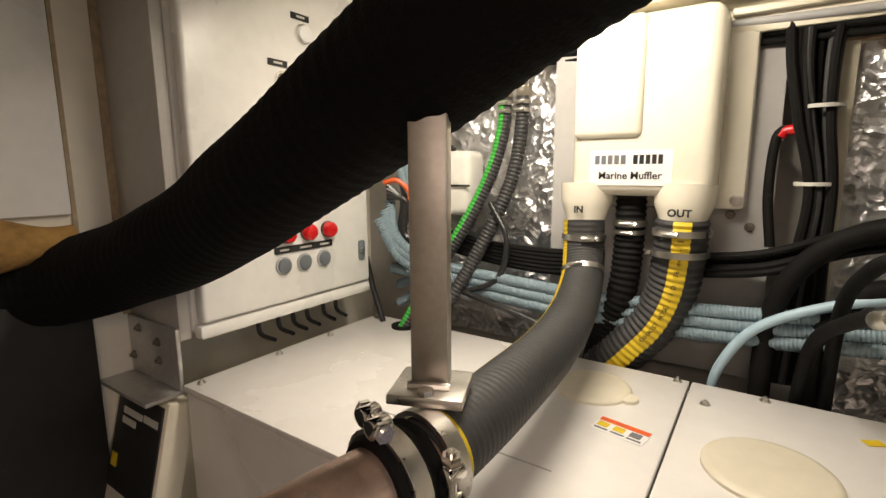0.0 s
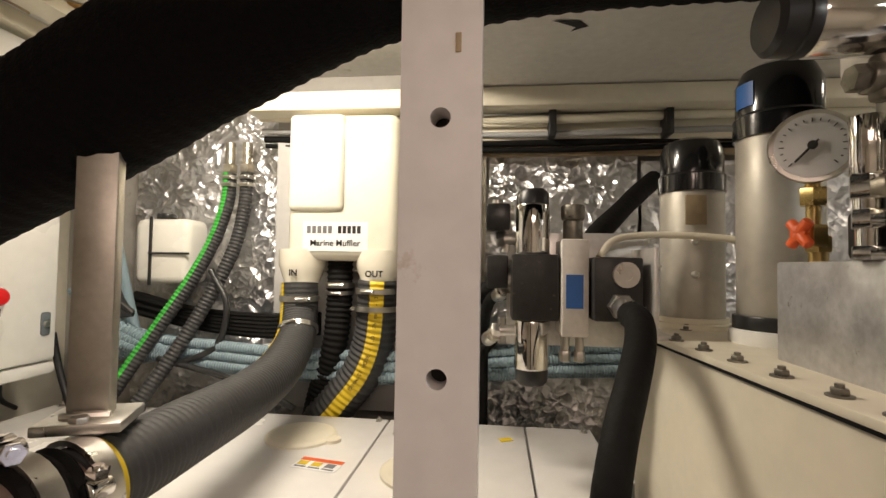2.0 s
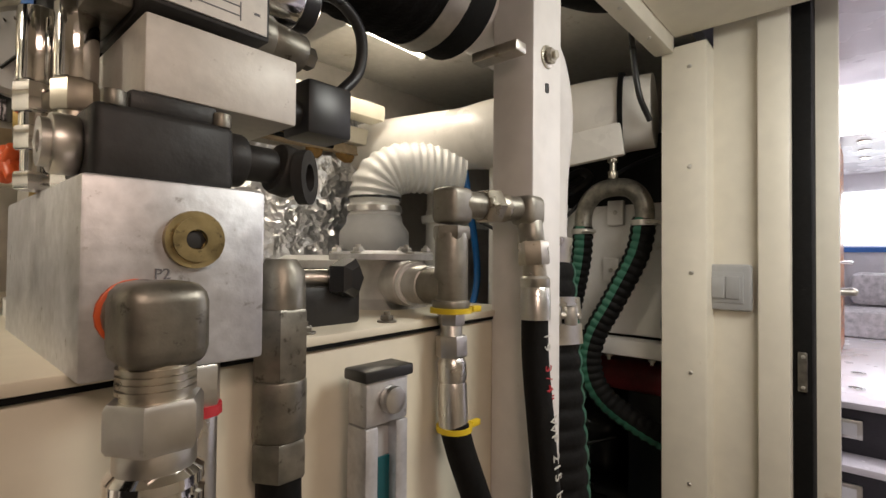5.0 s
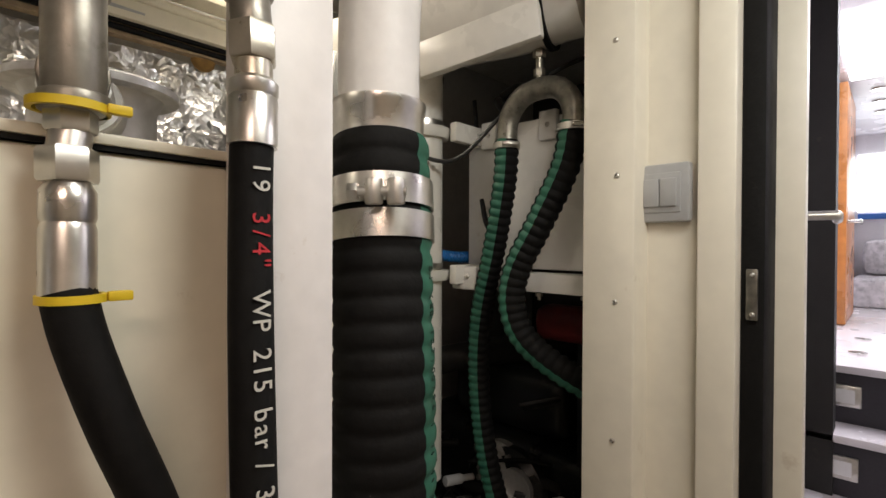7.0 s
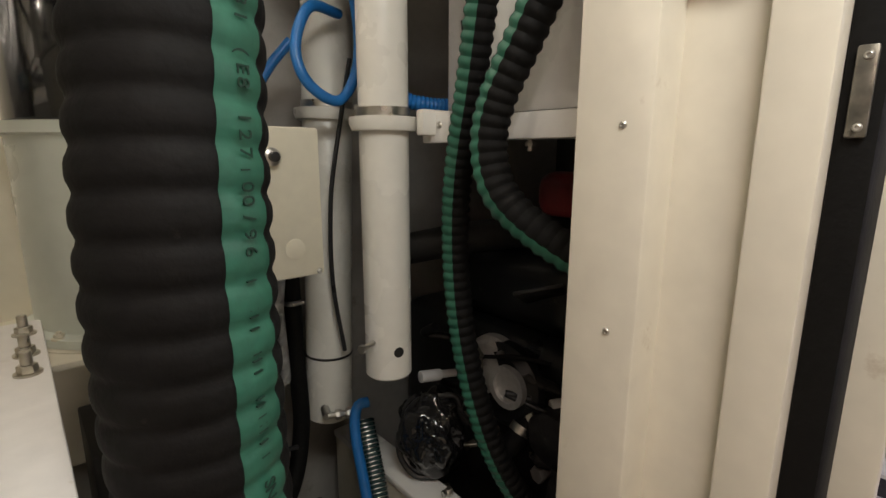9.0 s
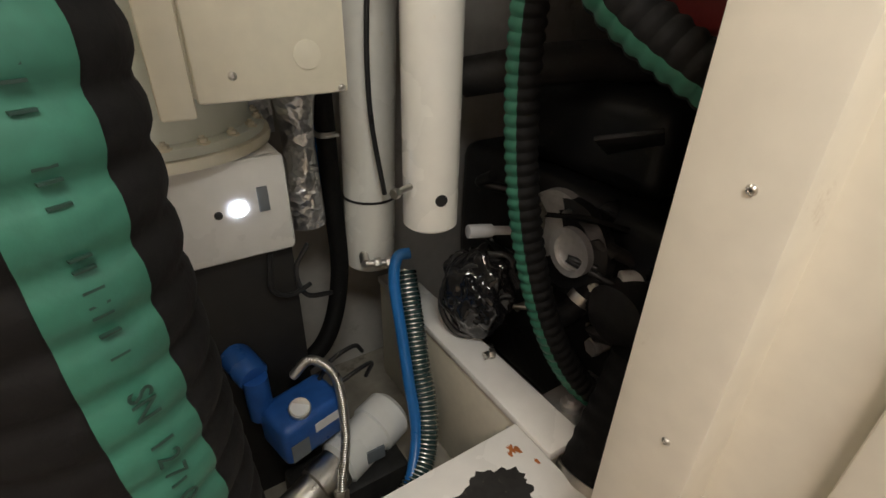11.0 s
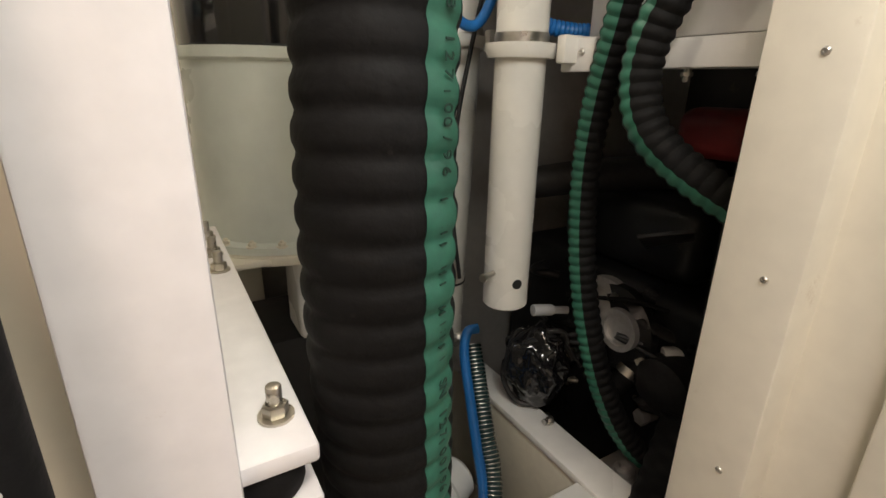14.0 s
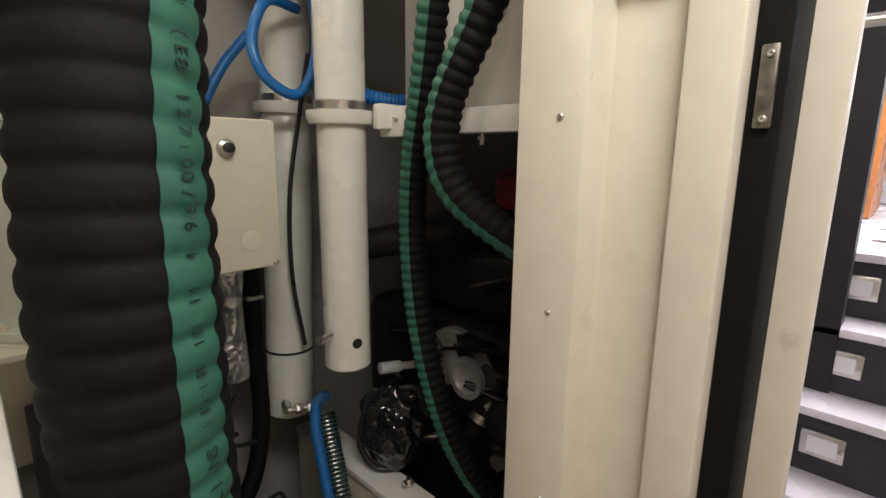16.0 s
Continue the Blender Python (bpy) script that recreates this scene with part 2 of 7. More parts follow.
def link_mesh(name, bm, material, base=(0, 0, 0), smooth=True):
    if any(base):
        bmesh.ops.translate(bm, verts=bm.verts, vec=-Vector(base))
    me = bpy.data.meshes.new(name)
    bm.normal_update()
    bm.to_mesh(me)
    bm.free()
    me.materials.append(material)
    if smooth:
        me.polygons.foreach_set("use_smooth", [True] * len(me.polygons))
        me.set_sharp_from_angle(angle=radians(38))
    return me


def thing(name, base, label, category, group="", kind=""):
    """An Empty at the thing's base, which its parts hang under."""
    ob = new(name)
    ob.location = base
    ob.empty_display_size = 0.05
    BASE[ob.name] = Vector(base)
    return tagged(ob, label, category, group, kind)


def part(name, bm, material, parent, label=""):
    """One mesh under a thing or a part; bm is in world metres."""
    base = BASE[parent.name]
    ob = new(name, link_mesh(name, bm, material, base))
    ob.parent = parent
    BASE[ob.name] = base
    return tagged(ob, label)


def solo(name, bm, material, label="", category="", group="", kind="", base=None):
    """A thing of one mesh; its origin stands at the middle of its foot."""
    if base is None:
        xs, ys, zs = zip(*[v.co for v in bm.verts])
        base = ((min(xs) + max(xs)) / 2, (min(ys) + max(ys)) / 2, min(zs))
    base = Vector(base)
    ob = new(name, link_mesh(name, bm, material, base))
    ob.location = base
    BASE[ob.name] = base
    return tagged(ob, label, category, group, kind)


def structure(name, bm, material, label=""):
    return solo(name, bm, material, label, kind="structure")


def merge(*bms):
    out = bms[0]
    for b in bms[1:]:
        me = bpy.data.meshes.new("tmp")
        b.to_mesh(me)
        b.free()
        out.from_mesh(me)
        bpy.data.meshes.remove(me)
    return out


def box(x0, x1, y0, y1, z0, z1, bevel=0.0, m=None, seg=2):
    bm = bmesh.new()
    bmesh.ops.create_cube(bm, size=1, matrix=Matrix.Translation(((x0 + x1) / 2, (y0 + y1) / 2, (z0 + z1) / 2)) @ Matrix.Diagonal((abs(x1 - x0), abs(y1 - y0), abs(z1 - z0), 1)))
    if bevel:
        bmesh.ops.bevel(bm, geom=bm.edges[:], offset=bevel, segments=seg, profile=0.5, affect="EDGES")
    if m is not None:
        bmesh.ops.transform(bm, matrix=m, verts=bm.verts)
    return bm


def axis_frame(p0, p1):
    d = Vector(p1) - Vector(p0)
    return Matrix.Translation(p0) @ d.to_track_quat("Z", "Y").to_matrix().to_4x4(), d.length


def lathe(p0, p1, profile, n=24):
    """A turned solid on the axis p0 to p1; profile of (share of the length, radius), closed at both ends."""
    m, length = axis_frame(p0, p1)
    bm = bmesh.new()
    rings = []
    for s, r in profile:
        rings.append([bm.verts.new(m @ Vector((r * math.cos(2 * math.pi * k / n), r * math.sin(2 * math.pi * k / n), s * length))) for k in range(n)])
    for a, b in zip(rings, rings[1:]):
        for k in range(n):
            bm.faces.new((a[k], a[(k + 1) % n], b[(k + 1) % n], b[k]))
    bm.faces.new(rings[0][::-1])
    bm.faces.new(rings[-1])
    return bm


def rod(p0, p1, r, bevel=0.0, n=20, r1=None):
    r1 = r if r1 is None else r1
    length = (Vector(p1) - Vector(p0)).length
    if bevel <= 0:
        return lathe(p0, p1, [(0, r), (1, r1)], n)
    e = bevel / length
    return lathe(p0, p1, [(0, r - bevel), (e * 0.3, r - bevel * 0.3), (e, r), (1 - e, r1), (1 - e * 0.3, r1 - bevel * 0.3), (1, r1 - bevel)], n)


def hexagon(p0, p1, r):
    length = (Vector(p1) - Vector(p0)).length
    e = min(0.2, 0.12 * r / length)
    return lathe(p0, p1, [(0, r * 0.93), (e, r), (1 - e, r), (1, r * 0.93)], 6)


def ring(p0, p1, r_in, r_out, n=28):
    """A band with a hole through it."""
    m, length = axis_frame(p0, p1)
    bm = bmesh.new()
    loops = [[bm.verts.new(m @ Vector((r * math.cos(2 * math.pi * k / n), r * math.sin(2 * math.pi * k / n), z))) for k in range(n)]
             for r, z in ((r_in, 0), (r_out, 0), (r_out, length), (r_in, length))]
    for a, b in zip(loops, loops[1:] + loops[:1]):
        for k in range(n):
            bm.faces.new((a[k], a[(k + 1) % n], b[(k + 1) % n], b[k]))
    return bm


def spline(pts, step):
    """Points at even steps on a smooth line through pts."""
    p = [Vector(q) for q in pts]
    p = [2 * p[0] - p[1]] + p + [2 * p[-1] - p[-2]]
    fine = []
    for i in range(1, len(p) - 2):
        for k in range(40):
            u = k / 40
            a, b, c, d = p[i - 1], p[i], p[i + 1], p[i + 2]
            fine.append(0.5 * ((2 * b) + (c - a) * u + (2 * a - 5 * b + 4 * c - d) * u * u + (3 * b - a - 3 * c + d) * u ** 3))
    fine.append(p[-2])
    run = [0.0]
    for a, b in zip(fine, fine[1:]):
        run.append(run[-1] + (b - a).length)
    count = max(2, int(run[-1] / step) + 1)
    out, j = [], 0
    for k in range(count):
        s = run[-1] * k / (count - 1)
        while j < len(run) - 2 and run[j + 1] < s:
            j += 1
        w = (s - run[j]) / max(1e-9, run[j + 1] - run[j])
        out.append((fine[j].lerp(fine[j + 1], min(1, max(0, w))), s))
    return out


def sweep(pts, r, n=16, rib=0.0, pitch=0.01, step=None, arc=None, up=(0, 0, 1), lift=0.0, wobble=0.0, sharp=1.0):
    """A hose along pts. rib, pitch: height and spacing of its rings. arc (a0, a1) in degrees: only that strip of its skin,
    turned from the direction up; lift: how far it stands off."""
    line = spline(pts, step or (pitch / 6 if rib else max(0.006, r * 0.5)))
    bm = bmesh.new()
    u = None
    rings = []
    for i, (p, s) in enumerate(line):
        a, b = line[max(0, i - 1)][0], line[min(len(line) - 1, i + 1)][0]
        t = (b - a).normalized()
        if u is None:
            u = Vector(up)
        u = (u - t * u.dot(t)).normalized()
        v = t.cross(u)
        wave = (0.5 + 0.5 * math.cos(2 * math.pi * s / pitch)) ** sharp if rib else 0
        rad = r - rib * wave + lift
        if wobble:
            rad += wobble * noise.noise(p * 9)
        if arc:
            angles = [radians(arc[0] + (arc[1] - arc[0]) * k / 6) for k in range(7)]
        else:
            angles = [2 * math.pi * k / n for k in range(n)]
        rings.append([bm.verts.new(p + rad * (math.cos(q) * u + math.sin(q) * v)) for q in angles])
    for a, b in zip(rings, rings[1:]):
        for k in range(len(a) if not arc else len(a) - 1):
            bm.faces.new((a[k], a[(k + 1) % len(a)], b[(k + 1) % len(a)], b[k]))
    if not arc:
        bm.faces.new(rings[0][::-1])
        bm.faces.new(rings[-1])
    bmesh.ops.recalc_face_normals(bm, faces=bm.faces)
    return bm


def lettering(words, place, right, up, size, material, parent, name="lettering", bold=0.0, align="CENTER"):
    """Words in the built-in font, standing at place, reading along right."""
    data = bpy.data.curves.new("words", "FONT")
    data.body, data.size, data.align_x, data.align_y, data.extrude, data.offset, data.resolution_u = words, size, align, "CENTER", 0.0003, bold, 3
    tmp = new("words", data)
    bpy.context.view_layer.update()
    me = bpy.data.meshes.new_from_object(tmp.evaluated_get(bpy.context.evaluated_depsgraph_get()))
    bpy.data.objects.remove(tmp)
    bm = bmesh.new()
    bm.from_mesh(me)
    bpy.data.meshes.remove(me)
    x, y = Vector(right).normalized(), Vector(up).normalized()
    m = Matrix.Translation(place) @ Matrix((x, y, x.cross(y))).transposed().to_4x4()
    bmesh.ops.transform(bm, matrix=m, verts=bm.verts)
    return part(name, bm, material, parent)


def screw(name, p, out, r, material, parent, label=""):
    """A low round head with a hex recess."""
    p, out = Vector(p), Vector(out).normalized()
    return part(name, lathe(p - out * 0.002, p + out * r * 0.6, [(0, r), (0.55, r), (0.85, r * 0.8), (1, r * 0.5), (0.98, r * 0.42), (0.7, r * 0.38)], 12), material, parent, label)


def bolt(name, p, out, r, material, parent, label=""):
    """A hexagon head on a washer."""
    p, out = Vector(p), Vector(out).normalized()
    return part(name, merge(rod(p - out * 0.001, p + out * r * 0.25, r * 1.45, 0.0004), hexagon(p + out * r * 0.25, p + out * r * 1.0, r), rod(p + out * r, p + out * r * 1.5, r * 0.5, n=10)), material, parent, label)


def clip_band(parent, c, axis, r, width, name="hose_clamp", screw_dir=(0, -1, 0), material=None):
    """A worm-drive clip round a hose, with its housing and screw."""
    c, axis = Vector(c), Vector(axis).normalized()
    b = part(name, ring(c - axis * width / 2, c + axis * width / 2, r - 0.002, r + 0.0015), material or STEEL, parent, "stainless steel hose clamp")
    d = Vector(screw_dir)
    d = (d - axis * d.dot(axis)).normalized()
    side = axis.cross(d)
    q = c + d * (r + 0.004)
    part("clamp_screw", merge(rod(q - side * width * 1.1, q + side * width * 1.1, width * 0.36, 0.0006, 12), hexagon(q + side * width * 1.1, q + side * width * 1.6, width * 0.42)), STEEL, b)
    return b


# ---- structure ----
structure("floor", box(-1.5, 2.62, -1.1, 1.5, -0.06, 0.0), FLOOR_MAT, "stained grey painted bilge floor")
structure("wall_north", box(-1.5, 2.7, 1.14, 1.22, 0.0, 1.95), GREY_WALL, "grey painted hull side")
structure("wall_west", box(-1.02, -0.95, -1.1, 1.14, 0.0, 1.95), CREAM_WALL, "cream panelled bulkhead with screws")
structure("wall_south", box(-1.5, 1.47, -1.18, -1.1, 0.0, 1.95), CREAM_WALL, "plain cream bulkhead")
structure("ceiling", merge(box(-0.949, 0.10, 0.30, 1.14, 1.80, 1.84), box(0.10, 0.95, 0.30, 1.00, 1.70, 1.84), box(0.95, 2.7, 0.30, 1.14, 1.84, 1.88), box(0.10, 0.95, 1.0, 1.14, 1.74, 1.84)), CEILING, "white painted deckhead, scuffed and torn")
structure("ceiling_walkway", box(-0.949, 1.44, -1.1, 0.262, 1.725, 1.80), CREAM_WALL, "cream ceiling panel over the walkway")
structure("beam_header", box(0.62, 1.44, 0.264, 0.30, 1.695, 1.84, 0.003), CREAM_WALL, "cream header beam with small screws")
structure("ceiling_ledge", merge(box(-0.36, 1.3, 0.96, 1.02, 1.655, 1.698, 0.006), box(0.0, 1.3, 1.03, 1.06, 1.60, 1.645, 0.003)), CREAM, "cream painted shelf stringer below the deckhead")
structure("trim_rusty", box(0.1, 1.3, 1.062, 1.085, 1.575, 1.60), RAW_WOOD, "raw edge of plywood with rusty stains")
# Engine space walls are near black: the gloom is in their colour.
structure("wall_engine_far", box(2.62, 2.7, 0.06, 1.5, 0.0, 1.95), DARK, "far end of the engine space, near black for its gloom")


def crumpled(x0, x1, y, z0, z1, name):
    """A board faced with foil, its skin dented."""
    nx, nz = max(4, int((x1 - x0) / 0.012)), max(4, int((z1 - z0) / 0.012))
    bm = bmesh.new()
    grid = []
    for j in range(nz + 1):
        row = []
        for i in range(nx + 1):
            p = Vector((x0 + (x1 - x0) * i / nx, y, z0 + (z1 - z0) * j / nz))
            d = noise.noise(p * 12) * 0.010 + noise.noise(p * 34) * 0.005
            row.append(bm.verts.new((p.x, y + d, p.z)))
        grid.append(row)
    for a, b in zip(grid, grid[1:]):
        for i in range(nx):
            bm.faces.new((a[i], a[i + 1], b[i + 1], b[i]))
    edge = bmesh.ops.extrude_face_region(bm, geom=bm.faces[:])
    for v in [g for g in edge["geom"] if isinstance(g, bmesh.types.BMVert)]:
        v.co.y = 1.138
    bmesh.ops.recalc_face_normals(bm, faces=bm.faces)
    return structure(name, bm, FOIL, "crumpled silver foil facing of insulation")


crumpled(-0.72, -0.335, 1.10, 0.95, 1.72, "wall_insulation_1")
crumpled(0.15, 0.52, 1.085, 0.70, 1.60, "wall_insulation_2")
crumpled(0.53, 1.36, 1.092, 0.70, 1.565, "wall_insulation_3")

# The doorway: a panelled cream wall end with its rebates, a dark seal and the reveal that leads to the cabin.
structure("wall_east_edge", box(1.445, 1.70, 0.207, 0.290, 0.0, 1.71, 0.004), CREAM_WALL, "cream lacquered door pillar with screws")
structure("wall_east_recess", box(1.497, 1.70, 0.131, 0.207, 0.0, 1.84), CREAM_WALL, "recessed cream strip of the door pillar")
structure("wall_east_slope", box(1.475, 1.70, 0.082, 0.131, 0.0, 1.84, 0.004), CREAM_WALL, "cream edge strip of the door pillar")
structure("door_seal", box(1.50, 1.575, 0.052, 0.082, 0.0, 1.84, 0.006), RUBBER, "dark rubber door seal")
structure("door_jamb", merge(box(1.575, 1.60, 0.018, 0.082, 0.0, 1.90, 0.003), box(1.60, 1.78, 0.045, 0.0815, 0.0, 1.90, 0.003), box(1.703, 1.78, 0.0815, 0.1495, 0.0, 1.90)), CREAM_WALL, "cream reveal of the doorway")
# Near black again, so the shade of the engine space is painted in.
structure("wall_engine_side", box(1.702, 2.62, 0.150, 0.20, 0.0, 1.95), DARK, "side of the engine space, near black for its gloom")
structure("wall_cabin_lining", box(1.782, 2.70, 0.142, 0.149, 0.0, 1.95), CABIN_WHITE, "white lining beside the cabin steps")
structure("wall_east_low", box(1.47, 1.56, -1.18, -0.62, 0.0, 1.95), CREAM_WALL, "cream wall beside the doorway")
structure("door_head", box(1.47, 1.56, -0.62, 0.05, 1.88, 1.95), CREAM_WALL, "cream head of the doorway")
keep = thing("door_keep", (1.497, 0.066, 1.07), "steel latch keep let into the dark door seal", "latch")
part("plate", box(1.494, 1.499, 0.060, 0.074, 1.055, 1.125, 0.002), DIRTY, keep)
for z in (1.063, 1.117):
    screw("screw", (1.494, 0.066, z), (-1, 0, 0), 0.0035, STEEL, keep)
pillar = bpy.data.objects["wall_east_edge"]
for z in (1.664, 1.468, 1.262, 1.07, 0.857, 0.62, 0.40, 0.2):
    screw("screw", (1.445, 0.236 + 0.002 * math.sin(z * 9), z), (-1, 0, 0), 0.0042, STEEL, pillar)
for x in (1.06, 1.2, 1.34):
    screw("screw", (x, 0.278, 1.695), (0, 0, -1), 0.004, STEEL, bpy.data.objects["beam_header"])

switch = thing("light_switch", (1.497, 0.181, 1.19), "grey two-rocker light switch on the cream door pillar", "switch")
tilt = Matrix.Translation((1.489, 0.182, 1.235)) @ Matrix.Rotation(radians(-4), 4, "Z")
part("plate", box(-0.008, 0.008, -0.042, 0.046, -0.044, 0.044, 0.006, tilt), GREY_PL, switch)
part("inner_frame", box(-0.010, 0, -0.030, 0.030, -0.030, 0.030, 0.003, tilt), GREY_PL, switch)
for y in (-0.0125, 0.0125):
    part("rocker", box(-0.0135, -0.006, y - 0.0118, y + 0.0118, -0.021, 0.021, 0.002, tilt), GREY_PL, switch)

# ---- the cabin beyond the doorway ----
structure("floor_cabin", box(1.92, 6.0, -2.2, 0.9, -0.06, 0.0), CABIN_WHITE, "pale cabin floor")
structure("ceiling_cabin", box(1.47, 6.0, -2.2, 0.9, 2.0, 2.06), CABIN_WHITE, "white cabin headlining")
structure("wall_cabin_end", box(5.6, 5.68, -2.2, 0.9, 0.0, 2.0), CABIN_WHITE, "white cabin end wall")
structure("wall_cabin_side", box(1.47, 6.0, -2.28, -2.2, 0.0, 2.0), CABIN_WHITE, "white cabin side wall")
structure("wall_cabin_inner", box(2.7, 6.0, 0.16, 0.24, 0.0, 2.0), CABIN_WHITE, "white cabin inner wall")
stairs = thing("stairs", (2.7, -0.3, 0), "pale steps with dark risers and square lights", "stairs")
for i in range(4):
    x, z = 2.36 + 0.13 * i, 0.20 + 0.19 * i
    far = x + 0.165 if i < 3 else 4.2
    part("riser", box(x + 0.02, far if i < 3 else x + 0.04, -1.0, 0.155, z - 0.2 if i else 0.0, z - 0.025), STEP_DARK, stairs, "dark riser")
    part("tread", box(x, far, -1.0, 0.155, z - 0.025, z, 0.004), CABIN_WHITE, stairs, "pale tread")
    lamp = part("step_light", box(x + 0.008, x + 0.022, 0.0, 0.095, z - 0.135, z - 0.065, 0.004), STEEL, stairs, "square steel step light")
    part("lens", box(x + 0.005, x + 0.0085, 0.016, 0.079, z - 0.122, z - 0.078), PAPER, lamp)
for x in (3.0, 3.35):
    c = thing("hatch_pull", (x, 0.02, 0.771), "round chrome flush pull on the pale platform", "handle", "flush pulls")
    part("rim", ring((x, 0.02, 0.771), (x, 0.02, 0.777), 0.018, 0.028), CHROME, c)
    part("tongue", box(x - 0.017, x + 0.017, 0.010, 0.030, 0.770, 0.775, 0.002), CHROME, c)
wd = thing("door_1", (3.9, 0.12, 0.77), "varnished orange wooden cabin door", "door", kind="structure")
part("leaf", box(3.75, 4.35, 0.10, 0.155, 0.775, 1.95, 0.004), WOOD, wd)
part("door_handle", merge(rod((3.86, 0.10, 1.28), (3.86, 0.05, 1.28), 0.011), rod((3.86, 0.055, 1.28), (3.98, 0.055, 1.275), 0.010, 0.003)), CHROME, wd, "chrome lever handle")
ed = thing("door_2", (1.79, 0.062, 0.0), "open white lacquered door with a steel lever", "door", kind="structure")
part("leaf", box(1.79, 2.30, 0.051, 0.073, 0.015, 1.88, 0.003), CABIN_WHITE, ed)
part("rose", rod((1.90, 0.051, 1.215), (1.90, 0.043, 1.215), 0.024, 0.002), STEEL, ed)
part("door_handle", merge(rod((1.90, 0.044, 1.215), (1.90, -0.006, 1.215), 0.009), rod((1.895, -0.004, 1.215), (2.02, -0.008, 1.212), 0.0095, 0.004)), STEEL, ed, "brushed steel lever handle")
for z in (0.62, 0.90, 1.10, 1.42, 1.66):
    part("dome_cap", lathe((1.792, 0.062, z), (1.786, 0.062, z), [(0, 0.007), (0.6, 0.006), (1, 0.003)], 14), CABIN_WHITE, ed)
ed.rotation_euler.z = radians(5.5)
sofa = thing("sofa", (5.1, -0.15, 0.77), "pale patterned cushions on a bench", "sofa")
part("seat", box(4.7, 5.58, -0.6, 0.14, 0.77, 0.95, 0.03), CLOTH, sofa)
part("cushion", box(5.2, 5.5, -0.3, 0.1, 0.95, 1.2, 0.06), CLOTH, sofa)
structure("platform_far", box(4.2, 5.6, -1.0, 0.155, 0.0, 0.77), CABIN_WHITE, "pale raised cabin sole")
structure("window_1", box(5.585, 5.598, -1.9, 0.14, 1.42, 1.85), WINDOW_GLOW, "bright cabin windows")
structure("window_2", box(3.0, 3.9, -1.0, 0.10, 1.985, 1.998), WINDOW_GLOW, "bright deck hatch in the headlining")
structure("trim_blue", box(5.57, 5.60, -1.9, 0.14, 1.36, 1.40), LABEL_BLUE, "blue trim below the window")
for x in (4.2, 4.5, 4.8):
    d = thing("downlight", (x, 0.0, 1.985), "small round warm downlight in the headlining", "lamp", "downlights")
    part("bezel", ring((x, 0.0, 1.992), (x, 0.0, 2.0), 0.022, 0.035), CHROME, d)
    part("lens", rod((x, 0.0, 1.993), (x, 0.0, 1.999), 0.022), DOWN_GLOW, d)

# ---- ceiling lamps of the engine space ----
for x0, x1, y, z in ((0.99, 1.33, 0.848, 1.838), (-0.39, -0.03, 0.60, 1.798)):
    f = thing("tube_light", ((x0 + x1) / 2, y, z), "slim white fluorescent batten under the deckhead", "lamp", "tube lights")
    part("housing", box(x0 - 0.015, x1 + 0.015, y - 0.022, y + 0.022, z - 0.012, z, 0.003), WHITE, f)
    part("tube", rod((x0, y, z - 0.022), (x1, y, z - 0.022), 0.008), TUBE_GLOW, f)
    for x in (x0, x1):
        part("socket", box(x - 0.006, x + 0.006, y - 0.012, y + 0.012, z - 0.034, z - 0.011, 0.002), WHITE, f)

# ---- electrical cabinet ----
cab = thing("electrical_cabinet", (-0.84, 0.683, 1.075), "white steel electrical cabinet with red lamps on the bulkhead", "cabinet")
part("body", box(-0.948, -0.762, 0.463, 0.903, 1.085, 1.765, 0.006), WHITE, cab)
part("door", box(-0.760, -0.733, 0.468, 0.898, 1.105, 1.757, 0.008, seg=3), WHITE, cab)
part("rim", box(-0.765, -0.737, 0.463, 0.903, 1.075, 1.102, 0.008), WHITE, cab)
for y in (0.651, 0.707, 0.763):
    lamp = part("pilot_lamp", ring((-0.734, y, 1.246), (-0.728, y, 1.246), 0.010, 0.0185), BLACK_PL, cab, "red pilot lamp")
    part("lens", lathe((-0.732, y, 1.246), (-0.712, y, 1.246), [(0, 0.0175), (0.7, 0.0170), (0.92, 0.014), (1, 0.009)]), RED, lamp)
for y in (0.641, 0.694, 0.748):
    b = part("push_button", ring((-0.734, y, 1.183), (-0.728, y, 1.183), 0.012, 0.0185), GREY_PL, cab, "slate grey push button")
    part("cap", rod((-0.731, y, 1.183), (-0.724, y, 1.183), 0.0155, 0.002), BUTTON, b)
strip = part("label_strip", box(-0.7335, -0.7305, 0.622, 0.775, 1.208, 1.222), INK, cab, "black engraved label strip")
for y, w in ((0.645, 0.022), (0.70, 0.03), (0.752, 0.026)):
    part("print_bar", box(-0.7308, -0.7298, y - w / 2, y + w / 2, 1.213, 1.217), PRINT_WHITE, strip)
for y, z in ((0.715, 1.677), (0.655, 1.58)):
    s = part("label_strip", box(-0.7335, -0.7305, y - 0.022, y + 0.022, z - 0.006, z + 0.006), INK, cab, "small black label strip")
    part("print_bar", box(-0.7308, -0.7298, y - 0.01, y + 0.01, z - 0.002, z + 0.002), PRINT_WHITE, s)
k = part("pilot_lamp", ring((-0.734, 0.719, 1.645), (-0.727, 0.719, 1.645), 0.012, 0.019), CHROME, cab, "clear pilot lamp in a chrome ring")
part("lens", lathe((-0.731, 0.719, 1.645), (-0.716, 0.719, 1.645), [(0, 0.0165), (0.7, 0.016), (1, 0.008)]), PAPER, k)
k = part("selector_switch", ring((-0.734, 0.665, 1.548), (-0.727, 0.665, 1.548), 0.011, 0.019), CHROME, cab, "chrome ringed selector switch")
